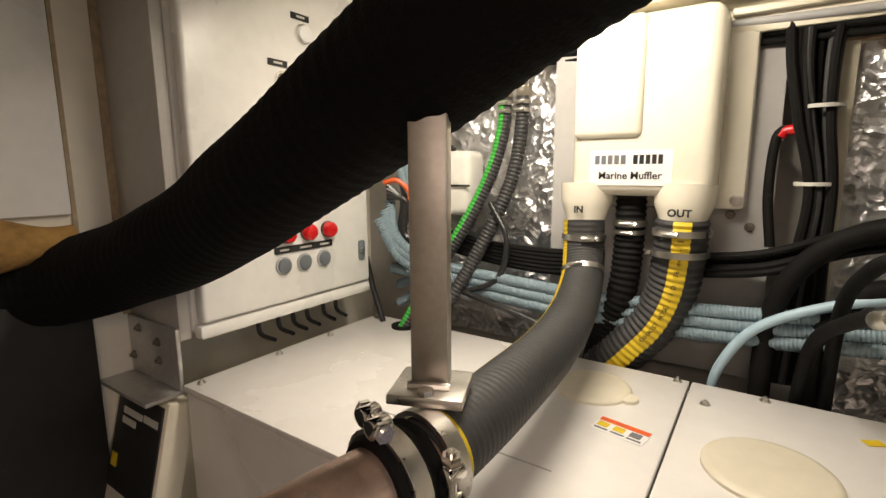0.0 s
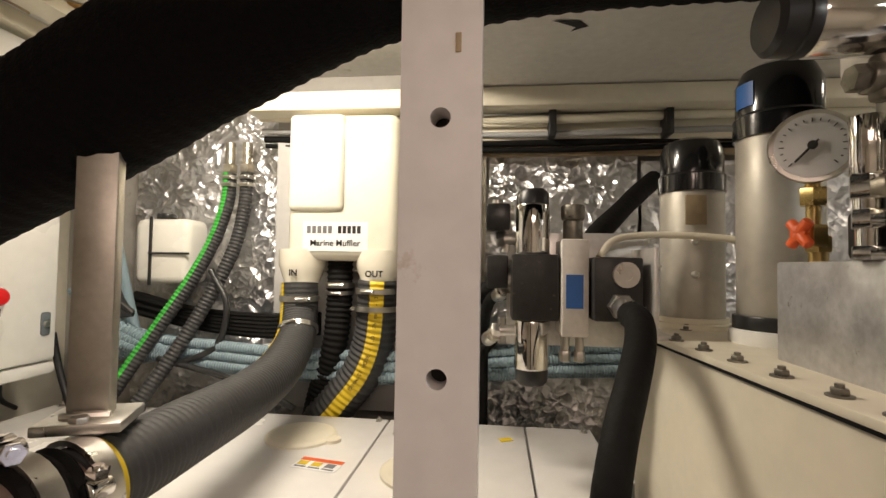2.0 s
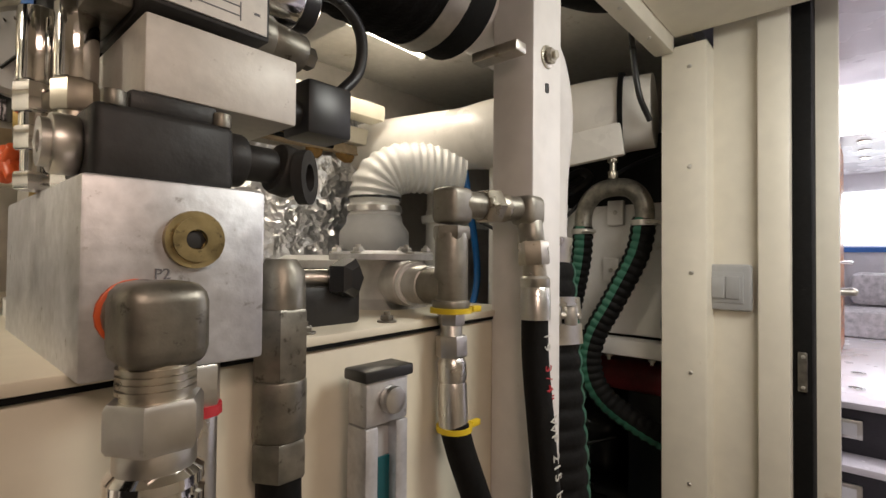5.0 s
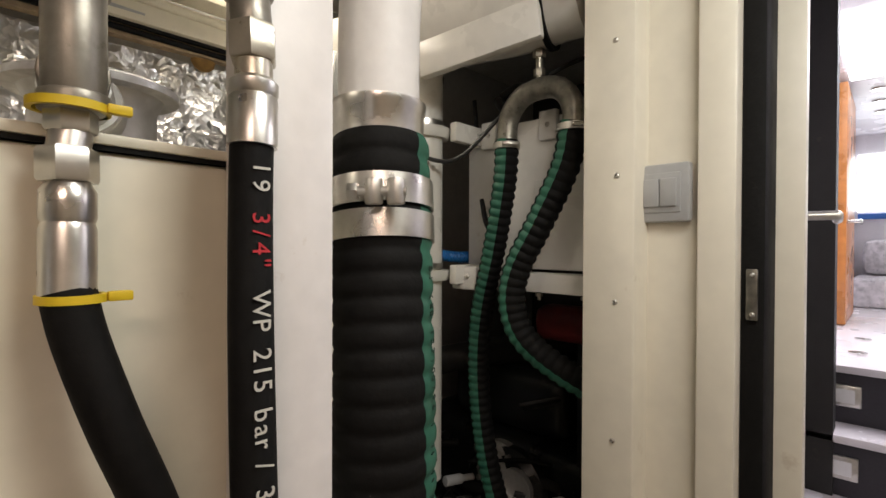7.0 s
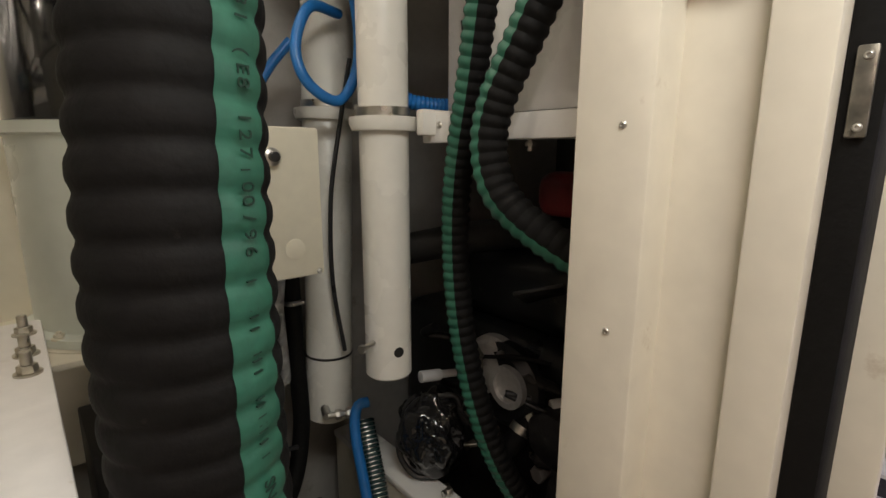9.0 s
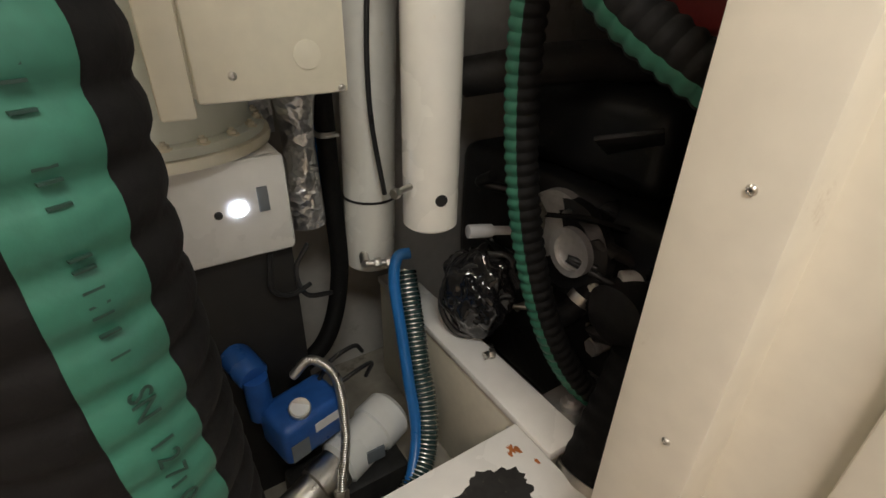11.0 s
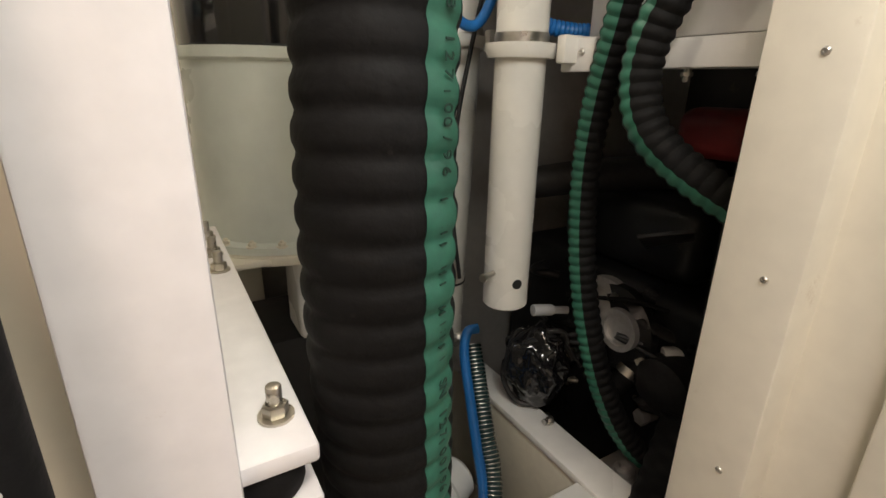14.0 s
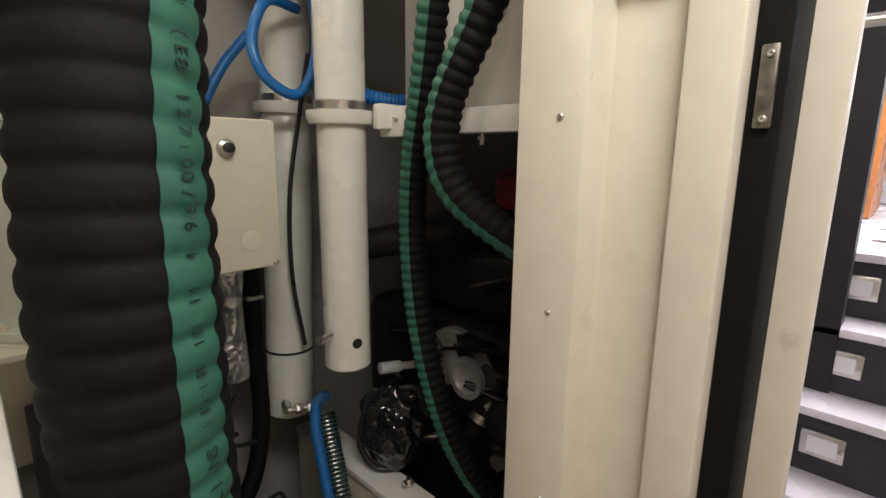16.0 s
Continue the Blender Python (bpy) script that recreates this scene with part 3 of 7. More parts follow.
part("knob", box(-0.732, -0.712, 0.660, 0.670, 1.534, 1.562, 0.002), BLACK_PL, k)
k = part("lock", box(-0.735, -0.729, 0.859, 0.879, 1.160, 1.208, 0.005), BUTTON, cab, "grey quarter-turn lock")
part("barrel", rod((-0.730, 0.869, 1.184), (-0.725, 0.869, 1.184), 0.007, 0.001), STEEL, k)
for i, y in enumerate((0.62, 0.67, 0.71, 0.75, 0.80, 0.84)):
    g = part("cable_gland", hexagon((-0.80, y, 1.076), (-0.80, y, 1.062), 0.013), PAPER if i % 2 else BLACK_PL, cab, "cable gland")
    part("cable", sweep([(-0.80, y, 1.064), (-0.80, y + 0.005, 1.03), (-0.815, y + 0.05, 1.0)], 0.005, 8), BLACK_PL, g)

fr = thing("side_panel", (-0.84, 0.44, 0.95), "greasy aluminium bracket plate under the cabinet", "panel")
part("plate", box(-0.945, -0.765, 0.432, 0.440, 0.985, 1.10, 0.002), ALU_TAPE, fr)
part("foot", box(-0.945, -0.765, 0.372, 0.440, 0.978, 0.985, 0.001), ALU_TAPE, fr)
for x, z in ((-0.90, 1.08), (-0.83, 1.065), (-0.83, 1.03), (-0.93, 1.02)):
    bolt("bolt", (x, 0.432, z), (0, -1, 0), 0.006, DIRTY, fr)
# Sheet added on the white cabinet; the grey is its side in shade.
structure("wall_cabinet_side", box(-0.948, -0.768, 0.441, 0.4625, 1.075, 1.80, 0.002), GREY_WALL, "grey sheet over the cabinet side, its shade put into the colour")
for z in (1.34, 1.46, 1.60):
    screw("screw", (-0.95, 0.36, z), (1, 0, 0), 0.0065, DIRTY, bpy.data.objects["wall_west"])
structure("trim_west", box(-0.949, -0.938, -0.30, 0.362, 1.30, 1.724, 0.003), WHITE, "white panel edged with a dark gap")
structure("trim_gap_1", box(-0.949, -0.9445, 0.364, 0.371, 1.155, 1.724), RAW_WOOD, "brown gap between bulkhead panels")
structure("trim_gap_2", box(-0.949, -0.9445, 0.427, 0.4405, 1.10, 1.80), RAW_WOOD, "brown raw edge beside the cabinet side")
structure("trim_batten", merge(box(-0.949, -0.72, 0.30, 0.92, 1.768, 1.80, 0.002), box(-0.66, -0.60, 0.30, 1.13, 1.775, 1.80, 0.002)), CREAM, "cream battens under the deckhead")
for k, (x, y) in enumerate(((-0.685, 0.72), (-0.58, 0.80), (-0.57, 0.92), (-0.53, 0.86))):
    rng = random.Random(k)
    flap = bmesh.new()
    pts = [flap.verts.new((x + rng.uniform(0.02, 0.055) * math.cos(a * 0.628), y + rng.uniform(0.02, 0.06) * math.sin(a * 0.628), 1.797 - rng.uniform(0.0, 0.014) * (a % 3 == 0))) for a in range(10)]
    flap.faces.new(pts)
    solo("torn_lining", flap, FOAM if k % 2 else RAW_WOOD, "torn brown lining paper under the deckhead", "lining", "torn linings")
knob = thing("stay_knob", (-0.92, 0.36, 1.67), "dark rubber bumper knob high on the bulkhead", "knob")
part("pad", lathe((-0.949, 0.33, 1.70), (-0.905, 0.34, 1.69), [(0, 0.04), (0.7, 0.045), (1, 0.03)], 24), RUBBER, knob)
# Added sheet, near black: the shade of the hollow is put in as colour.
structure("wall_west_low", box(-0.949, -0.935, -0.9, 0.372, 0.0, 1.155, 0.003), DARK, "blotched near-black sheet in place of the unlit lower hollow")
solo("foam_strip", sweep([(-0.93, 0.05, 1.255), (-0.932, 0.20, 1.26), (-0.93, 0.355, 1.25)], 0.034, 12, wobble=0.02), FOAM, "lumpy brown insulation foam along the bulkhead", "insulation")

# ---- generator ----
gen = thing("generator", (-0.18, 0.69, 0.0), "gloss white generator sound enclosure", "generator")
part("base", box(-0.745, 0.38, 0.445, 0.93, 0.0, 0.10, 0.004), CHAR, gen)
part("front_panel", box(-0.755, 0.39, 0.435, 0.46, 0.10, 0.985, 0.006), GEN_WHITE, gen)
part("back_panel", box(-0.755, 0.39, 0.915, 0.94, 0.10, 0.985, 0.006), GEN_WHITE, gen)
for x in (-0.755, 0.365):
    part("end_panel", box(x, x + 0.025, 0.462, 0.913, 0.10, 0.985, 0.004), GEN_WHITE, gen)
for x0, x1 in ((-0.757, -0.012), (-0.009, 0.262), (0.265, 0.392)):
    part("lid_panel", box(x0, x1, 0.432, 0.943, 0.987, 1.0, 0.003), GEN_WHITE, gen)
part("pressed_line", box(-0.42, -0.12, 0.556, 0.558, 0.9995, 1.0008), GREY_PL, gen)
for x, y in ((-0.735, 0.455), (-0.735, 0.62), (-0.735, 0.76), (-0.735, 0.92), (-0.03, 0.93), (0.02, 0.86), (0.375, 0.925), (0.10, 0.925), (0.375, 0.46), (0.02, 0.455)):
    bolt("bolt", (x, y, 1.0), (0, 0, 1), 0.0055, STEEL, gen)
for x, y in ((-0.56, 0.90), (-0.63, 0.90)):
    part("grommet", ring((x, y, 0.999), (x, y, 1.006), 0.018, 0.03), RUBBER, gen)


def lid_cap(x, y, r, a):
    """A flat rubber inspection cap with a pull tab."""
    c = thing("inspection_cap", (x, y, 1.0), "round cream rubber inspection cap with a pull tab", "cap", "inspection caps")
    part("disc", lathe((x, y, 1.0), (x, y, 1.009), [(0, r), (0.5, r), (0.9, r - 0.004), (1, r - 0.01)], 40), CREAM, c)
    d = Vector((math.cos(a), math.sin(a), 0))
    part("tab", lathe(Vector((x, y, 1.0)) + d * r, Vector((x, y, 1.007)) + d * r, [(0, 0.016), (0.8, 0.016), (1, 0.013)], 20), CREAM, c)


lid_cap(-0.148, 0.818, 0.064, radians(-12))
lid_cap(0.105, 0.70, 0.075, radians(-70))
wl = thing("warning_label", (-0.07, 0.703, 1.0005), "small orange and white warning label", "label")
tw = Matrix.Translation((-0.072, 0.703, 1.0006)) @ Matrix.Rotation(radians(-10), 4, "Z")
part("paper", box(-0.038, 0.038, -0.021, 0.021, 0, 0.0006, m=tw), PAPER, wl)
part("band", box(-0.037, 0.037, 0.009, 0.020, 0.0006, 0.001, m=tw), ORANGE, wl)
for i in range(3):
    part("symbol", box(-0.034 + 0.024 * i, -0.018 + 0.024 * i, -0.008, 0.006, 0.0006, 0.001, m=tw), YELLOW if i < 2 else INK_GREY, wl)
    part("print_bar", box(-0.034 + 0.024 * i, -0.014 + 0.024 * i, -0.016, -0.012, 0.0006, 0.001, m=tw), INK_GREY, wl)
tw = Matrix.Translation((0.225, 0.86, 1.0005))
part("yellow_mark", box(-0.012, 0.012, -0.008, 0.008, 0, 0.0006, m=tw @ Matrix.Rotation(0.5, 4, "Z")), YELLOW, wl)

np_ = thing("control_box", (-0.84, 0.40, 0.0), "cream control box with a black name plate", "control box")
slope = Matrix.Translation((-0.855, 0.385, 0.88)) @ Matrix.Rotation(radians(-14), 4, "X")
part("body", box(-0.095, 0.095, 0.0, 0.05, -0.88, 0.095, 0.006, slope), CREAM, np_)
part("plate", box(-0.078, 0.085, -0.003, 0.001, -0.10, 0.085, 0.001, slope), INK, np_)
for z, a, b in ((0.050, -0.05, 0.02), (0.052, 0.025, 0.075), (0.032, -0.05, 0.0)):
    part("logo_bar", box(a, b, -0.0042, -0.0028, z - 0.006, z + 0.006, 0, slope), PRINT_WHITE, np_)
part("logo_mark", box(-0.07, -0.05, -0.0042, -0.0028, -0.06, -0.035, 0, slope), YELLOW, np_)

# ---- exhaust hoses and muffler ----
HIN = [(-0.164, 0.34, 1.112), (-0.161, 0.40, 1.113), (-0.160, 0.50, 1.116), (-0.170, 0.66, 1.114), (-0.186, 0.80, 1.125), (-0.206, 0.915, 1.160), (-0.220, 0.965, 1.21), (-0.223, 0.972, 1.275)]
ex = thing("exhaust_hose", (-0.13, 0.6, 1.0), "thick dark corrugated exhaust hose with a yellow stripe", "hose")
hose = part("hose_wall", sweep(HIN, 0.0395, 32, 0.0010, 0.009), RUBBER_GREY, ex)
part("stripe", sweep(HIN, 0.0395, 32, 0.0010, 0.009, arc=(-74, -48), up=(0, 0, 1), lift=0.0007), YELLOW, hose, "yellow stripe")
clip_band(ex, (-0.211, 0.938, 1.178), (-0.25, 0.6, 1), 0.0405, 0.010)
clip_band(ex, (-0.223, 0.972, 1.243), (0, 0, 1), 0.041, 0.012, screw_dir=(0.5, -1, 0))
pipe = thing("exhaust_pipe", (-0.21, 0.28, 1.0), "tarnished metal exhaust pipe clamped into the hose", "pipe")
part("tube", sweep([(-0.225, 0.13, 1.095), (-0.190, 0.24, 1.108), (-0.164, 0.345, 1.112)], 0.036, 28), COPPER, pipe)
ax = Vector((0.2, 0.97, 0.03)).normalized()
c0 = Vector((-0.171, 0.315, 1.111))
part("rubber_collar", sweep([c0 - ax * 0.022, c0 + ax * 0.0, c0 + ax * 0.022], 0.0455, 28, 0.003, 0.012), RUBBER, pipe)
for k, (o, r) in enumerate(((-0.006, 0.0475), (0.040, 0.0455))):
    t = part("t_bolt_clamp", ring(c0 + ax * (o - 0.009), c0 + ax * (o + 0.009), r - 0.003, r + 0.002), STEEL, pipe, "heavy stainless T-bolt clamp")
    q = c0 + ax * o + Vector((-0.22, -0.05, 0.96)).normalized() * (r + 0.008) if k == 0 else c0 + ax * o + Vector((0.80, -0.5, 0.05)).normalized() * (r + 0.006)
    side = Vector((0.85, -0.5, 0.1)).normalized() if k == 0 else Vector((0, 0, 1))
    part("bolt", merge(rod(q - side * 0.030, q + side * 0.034, 0.0045, n=12), hexagon(q - side * 0.030, q - side * 0.022, 0.009), rod(q - side * 0.014 - ax * 0.010, q - side * 0.014 + ax * 0.010, 0.009, 0.002), rod(q + side * 0.014 - ax * 0.010, q + side * 0.014 + ax * 0.010, 0.009, 0.002), hexagon(q + side * 0.022, q + side * 0.031, 0.009)), CHROME, t)
part("yellow_band", ring(c0 + ax * 0.052, c0 + ax * 0.058, 0.038, 0.0408), YELLOW, pipe)
sp = thing("support_post", (-0.176, 0.385, 1.16), "welded stainless support post on a small foot plate", "post")
tw = Matrix.Translation((-0.180, 0.385, 1.165)) @ Matrix.Rotation(radians(22), 4, "Z")
part("foot_plate", box(-0.036, 0.036, -0.034, 0.034, -0.005, 0.005, 0.002, tw), STEEL, sp)
part("upright", box(-0.018, 0.018, -0.010, 0.010, 0.005, 0.260, 0.002, tw), STEEL_BRUSHED, sp)
part("weld", sweep([tw @ Vector((-0.020, -0.013, 0.006)), tw @ Vector((0.0, -0.014, 0.007)), tw @ Vector((0.020, -0.012, 0.006))], 0.004, 8, wobble=0.002), STEEL, sp)
part("bolt", merge(hexagon(tw @ Vector((0, -0.026, 0.005)), tw @ Vector((0, -0.026, 0.010)), 0.008), rod(tw @ Vector((0.0, 0.0, -0.06)), tw @ Vector((0.0, 0.0, -0.005)), 0.012)), STEEL, sp)

mp = thing("mounting_board", (-0.12, 1.03, 0.96), "light grey mounting board behind the muffler", "board")
part("board", box(-0.327, 0.085, 1.062, 1.084, 0.98, 1.70, 0.002), PLATE_GREY, mp)
for x, z in ((0.052, 1.268), (0.06, 1.65), (0.02, 1.29)):
    bolt("bolt", (x, 1.062, z), (0, -1, 0), 0.006, DIRTY, mp)
muf = thing("muffler", (-0.12, 1.0, 1.24), "cream plastic marine exhaust muffler with two hose necks", "muffler")
part("body", box(-0.247, 0.0, 0.942, 1.055, 1.325, 1.642, 0.026, seg=4), GRP, muf)
part("flange", box(-0.262, 0.043, 1.030, 1.061, 1.30, 1.655, 0.010), GRP, muf, "moulded mounting flange")
part("raised_face", box(-0.240, -0.118, 0.931, 0.958, 1.43, 1.638, 0.012, seg=3), GRP, muf)
for x, w in ((-0.223, "IN"), (-0.048, "OUT")):
    n = part("neck", lathe((x, 0.985, 1.345), (x, 0.975, 1.235), [(0, 0.052), (0.3, 0.050), (0.45, 0.044), (0.6, 0.038), (1, 0.038)], 32), GRP, muf, "moulded hose neck")
    lettering(w, (x, 0.9325, 1.298), (1, 0, 0), (0, 0, 1), 0.018, INK, n, bold=0.0006)
for x, z in ((0.030, 1.318), (0.025, 1.64), (-0.25, 1.34)):
    bolt("bolt", (x, 1.030, z), (0, -1, 0), 0.008, STEEL, muf)
lab = part("label", box(-0.207, -0.065, 0.9412, 0.9432, 1.345, 1.408), PAPER, muf, "white printed label")
for a, b, z in ((-0.198, -0.140, 1.391), (-0.130, -0.078, 1.391)):
    for i in range(5):
        w = (b - a) / 5
        part("logo_bar", box(a + w * i, a + w * i + w * 0.72, 0.9406, 0.9414, z - 0.008, z + 0.008), INK_GREY if a < -0.15 else INK, lab)
lettering("Marine Muffler", (-0.136, 0.9409, 1.362), (1, 0, 0), (0, 0, 1), 0.0185, INK, lab, bold=0.0003)

HOUT = [(-0.048, 0.978, 1.285), (-0.050, 0.980, 1.22), (-0.060, 0.988, 1.15), (-0.086, 0.992, 1.085), (-0.135, 0.996, 1.02), (-0.185, 1.0, 0.95), (-0.22, 1.0, 0.8)]
eo = thing("exhaust_hose", (-0.1, 0.98, 0.8), "ribbed dark exhaust hose with a printed yellow stripe", "hose")
h2 = part("hose_wall", sweep(HOUT, 0.046, 28, 0.003, 0.013), RUBBER_GREY, eo)
part("stripe", sweep(HOUT, 0.046, 28, 0.003, 0.013, arc=(-19, 19), up=(0.15, -1, 0), lift=0.0008), YELLOW, h2, "printed yellow stripe")
for i, ch in enumerate("EXHAUST HOSE - I.D. 76 mm - 3"):
    s = 0.235 - 0.0072 * i
    line = spline(HOUT, 0.002)
    k = min(range(len(line)), key=lambda j: abs(line[j][1] - s))
    p, t = line[k][0], (line[k - 2][0] - line[k + 2][0]).normalized()
    n = (Vector((0.15, -1, 0)) - t * Vector((0.15, -1, 0)).dot(t)).normalized()
    if ch != " ":
        lettering(ch, p + n * 0.0472, t, n.cross(t), 0.0115, INK, h2)
clip_band(eo, (-0.048, 0.975, 1.262), (0, 0, 1), 0.0475, 0.011, screw_dir=(-0.3, -1, 0))
clip_band(eo, (-0.049, 0.972, 1.225), (0, 0, 1), 0.0475, 0.011, screw_dir=(-1, -0.2, 0))
dh = thing("drain_hose", (-0.15, 0.99, 0.85), "black ribbed hose under the muffler", "hose")
part("hose_wall", sweep([(-0.142, 1.0, 1.33), (-0.142, 0.995, 1.22), (-0.15, 0.99, 1.13), (-0.185, 1.01, 1.03), (-0.22, 1.03, 0.9)], 0.029, 20, 0.003, 0.012), RUBBER, dh)
clip_band(dh, (-0.142, 0.998, 1.272), (0, 0, 1), 0.030, 0.012)
clip_band(dh, (-0.142, 0.997, 1.255), (0, 0, 1), 0.030, 0.008)

# ---- the insulated pipe overhead ----
PIPE = [(-1.08, 0.23, 1.15), (-0.90, 0.36, 1.193), (-0.66, 0.41, 1.270), (-0.46, 0.41, 1.355), (-0.24, 0.41, 1.462), (-0.10, 0.40, 1.529), (0.01, 0.39, 1.575), (0.11, 0.385, 1.605), (0.27, 0.372, 1.619), (0.42, 0.362, 1.617), (0.80, 0.345, 1.594)]
ip = thing("insulated_pipe", (0.0, 0.39, 1.2), "thick pipe wrapped in wrinkled black foam insulation", "pipe")
part("wrap", sweep(PIPE, 0.0745, 36, 0.0016, 0.019, step=0.005, wobble=0.004), INSUL, ip)
part("end_ring", sweep([(0.798, 0.345, 1.592), (0.824, 0.344, 1.591)], 0.072, 28), STEEL_BRUSHED, ip, "steel end ring")
part("black_cuff", sweep([(0.822, 0.344, 1.591), (0.862, 0.343, 1.59)], 0.068, 28), RUBBER, ip)
part("elbow", sweep([(0.86, 0.343, 1.59), (0.95, 0.342, 1.592), (1.03, 0.342, 1.57), (1.082, 0.352, 1.50), (1.090, 0.364, 1.40), (1.091, 0.366, 1.24)], 0.047, 28), WHITE_POST, ip, "white painted steel elbow")
part("flange", box(0.855, 0.875, 0.25, 0.31, 1.505, 1.517, 0.002), STEEL_BRUSHED, ip)

structure("wall_panel", box(0.78, 1.10, 1.075, 1.083, 0.45, 1.24, 0.002), CREAM_WALL, "pale scuffed panel behind the filter unit")


# ---- uprights ----
def holed_bar(x0, x1, y0, y1, z0, z1, holes, r):
    """A flat bar with round holes through it, built as rings of faces round each hole."""
    bm = bmesh.new()
    cuts = sorted([z0] + [z + s * 0.02 for z in holes for s in (-1, 1)] + [z1])
    xc = (x0 + x1) / 2

    def quad(a, b, c, d):
        bm.faces.new([bm.verts.new(p) for p in (a, b, c, d)])

    for lo, hi in zip(cuts, cuts[1:]):
        mid = (lo + hi) / 2
        hole = [z for z in holes if lo < z < hi and hi - lo < 0.05]
        for y in (y0, y1):
            if not hole:
                quad((x0, y, lo), (x1, y, lo), (x1, y, hi), (x0, y, hi))
                continue
            n = 24
            inner = [(xc + r * math.cos(2 * math.pi * k / n), y, hole[0] + r * math.sin(2 * math.pi * k / n)) for k in range(n)]
            outer = []
            for k in range(n):
                cx, cz = math.cos(2 * math.pi * k / n), math.sin(2 * math.pi * k / n)
                g = min((x1 - xc) / max(abs(cx), 1e-6), 0.02 / max(abs(cz), 1e-6))
                outer.append((xc + cx * g, y, hole[0] + cz * g))
            for k in range(n):
                j = (k + 1) % n
                quad(inner[k], inner[j], outer[j], outer[k])
            for sx in (x0, x1):
                for e in (lo, hi):
                    near = sorted(outer, key=lambda p: (p[0] - sx) ** 2 + (p[2] - e) ** 2)[:2]
                    bm.faces.new([bm.verts.new(p) for p in ((sx, y, e), near[0], near[1])])
        if hole:
            for k in range(24):
                a, b = 2 * math.pi * k / 24, 2 * math.pi * (k + 1) / 24
                quad((xc + r * math.cos(a), y0, hole[0] + r * math.sin(a)), (xc + r * math.cos(b), y0, hole[0] + r * math.sin(b)),
                     (xc + r * math.cos(b), y1, hole[0] + r * math.sin(b)), (xc + r * math.cos(a), y1, hole[0] + r * math.sin(a)))
    quad((x0, y0, z0), (x0, y1, z0), (x0, y1, z1), (x0, y0, z1))
    quad((x1, y0, z0), (x1, y1, z0), (x1, y1, z1), (x1, y0, z1))
    quad((x0, y0, z1), (x1, y0, z1), (x1, y1, z1), (x0, y1, z1))
    bmesh.ops.remove_doubles(bm, verts=bm.verts, dist=1e-5)
    bmesh.ops.recalc_face_normals(bm, faces=bm.faces)
    return bm


up1 = thing("steel_upright", (0.17, 0.245, 0.0), "pale painted steel upright drilled with round holes", "post", "uprights")
part("bar", holed_bar(0.146, 0.195, 0.240, 0.262, 0.0, 1.724, (1.405, 1.25, 1.09, 0.93), 0.0062), WHITE_POST, up1)
# Strip added behind the holes; its dark colour is the shade inside.
part("backing", box(0.150, 0.191, 0.2625, 0.270, 0.0, 1.70), DARK, up1, "dark strip behind the holes for the shade inside")
bolt("bolt", (0.166, 0.240, 1.517), (0, -1, 0), 0.008, STEEL, up1)
part("drip", box(0.179, 0.1825, 0.2392, 0.2402, 1.444, 1.456, 0.0004), RAW_WOOD, up1, "brown drip mark")

up2 = thing("steel_upright", (0.922, 0.275, 0.0), "white painted box steel upright on a bolted foot", "post", "uprights")
part("box_section", box(0.889, 0.952, 0.250, 0.305, 0.0, 1.84, 0.003), WHITE_POST, up2)
part("weld_bead", sweep([(0.9520, 0.2525, 0.60), (0.9520, 0.2525, 0.836), (0.9522, 0.2525, 1.0), (0.9518, 0.2523, 1.2), (0.9521, 0.2525, 1.5)], 0.0026, 10, wobble=0.006, step=0.003), WHITE_POST, up2)
part("rear_brace", sweep([(0.985, 0.36, 1.45), (0.985, 0.36, 1.30), (0.985, 0.36, 1.0), (0.985, 0.36, 0.84)], 0.016, 14), CREAM, up2)
part("foot_rail", box(0.925, 0.999, 0.264, 0.80, 0.812, 0.826, 0.003), WHITE_POST, up2, "white foot rail with bolts")
part("lower_rail", box(0.925, 1.000, 0.266, 0.80, 0.768, 0.783, 0.003), WHITE_POST, up2)
for y in (0.292, 0.43, 0.56, 0.66):
    part("rubber_mount", rod((0.968, y, 0.783), (0.968, y, 0.812), 0.026, 0.006), RUBBER, up2)
for y in (0.303, 0.60, 0.66, 0.74):
    part("bolt", merge(rod((0.981, y, 0.826), (0.981, y, 0.828), 0.012), hexagon((0.981, y, 0.828), (0.981, y, 0.836), 0.0088), rod((0.981, y, 0.836), (0.981, y, 0.850), 0.0052, 0.001, 12)), ZINC, up2)
bolt("bolt", (0.917, 0.250, 1.516), (0, -1, 0), 0.009, ZINC, up2)
part("slot", box(0.914, 0.921, 0.2492, 0.251, 1.475, 1.486, 0.002), INK, up2)
bolt("bolt", (0.917, 0.250, 1.66), (0, -1, 0), 0.009, ZINC, up2)

# ---- hydraulic pilot valve on its bracket ----
def hose_run(name, pts, r, material, label, group="hydraulic hoses"):
    """A plain hose with a crimped ferrule and nut at both ends."""
    h = thing(name, pts[-1], label, "hose", group)
    part("hose_wall", sweep(pts, r, 16), material, h)
    for a, b in ((pts[0], pts[1]), (pts[-1], pts[-2])) if r > 0.0165 else ((pts[0], pts[1]),):
        a, b = Vector(a), Vector(b)
        d = (b - a).normalized()
        part("ferrule", rod(a - d * 0.004, a + d * 0.03, r * 1.14, 0.001), STEEL, h, "crimped steel ferrule")
        part("nut", hexagon(a - d * 0.018, a - d * 0.004, r * 1.2), ZINC, h)
    return h


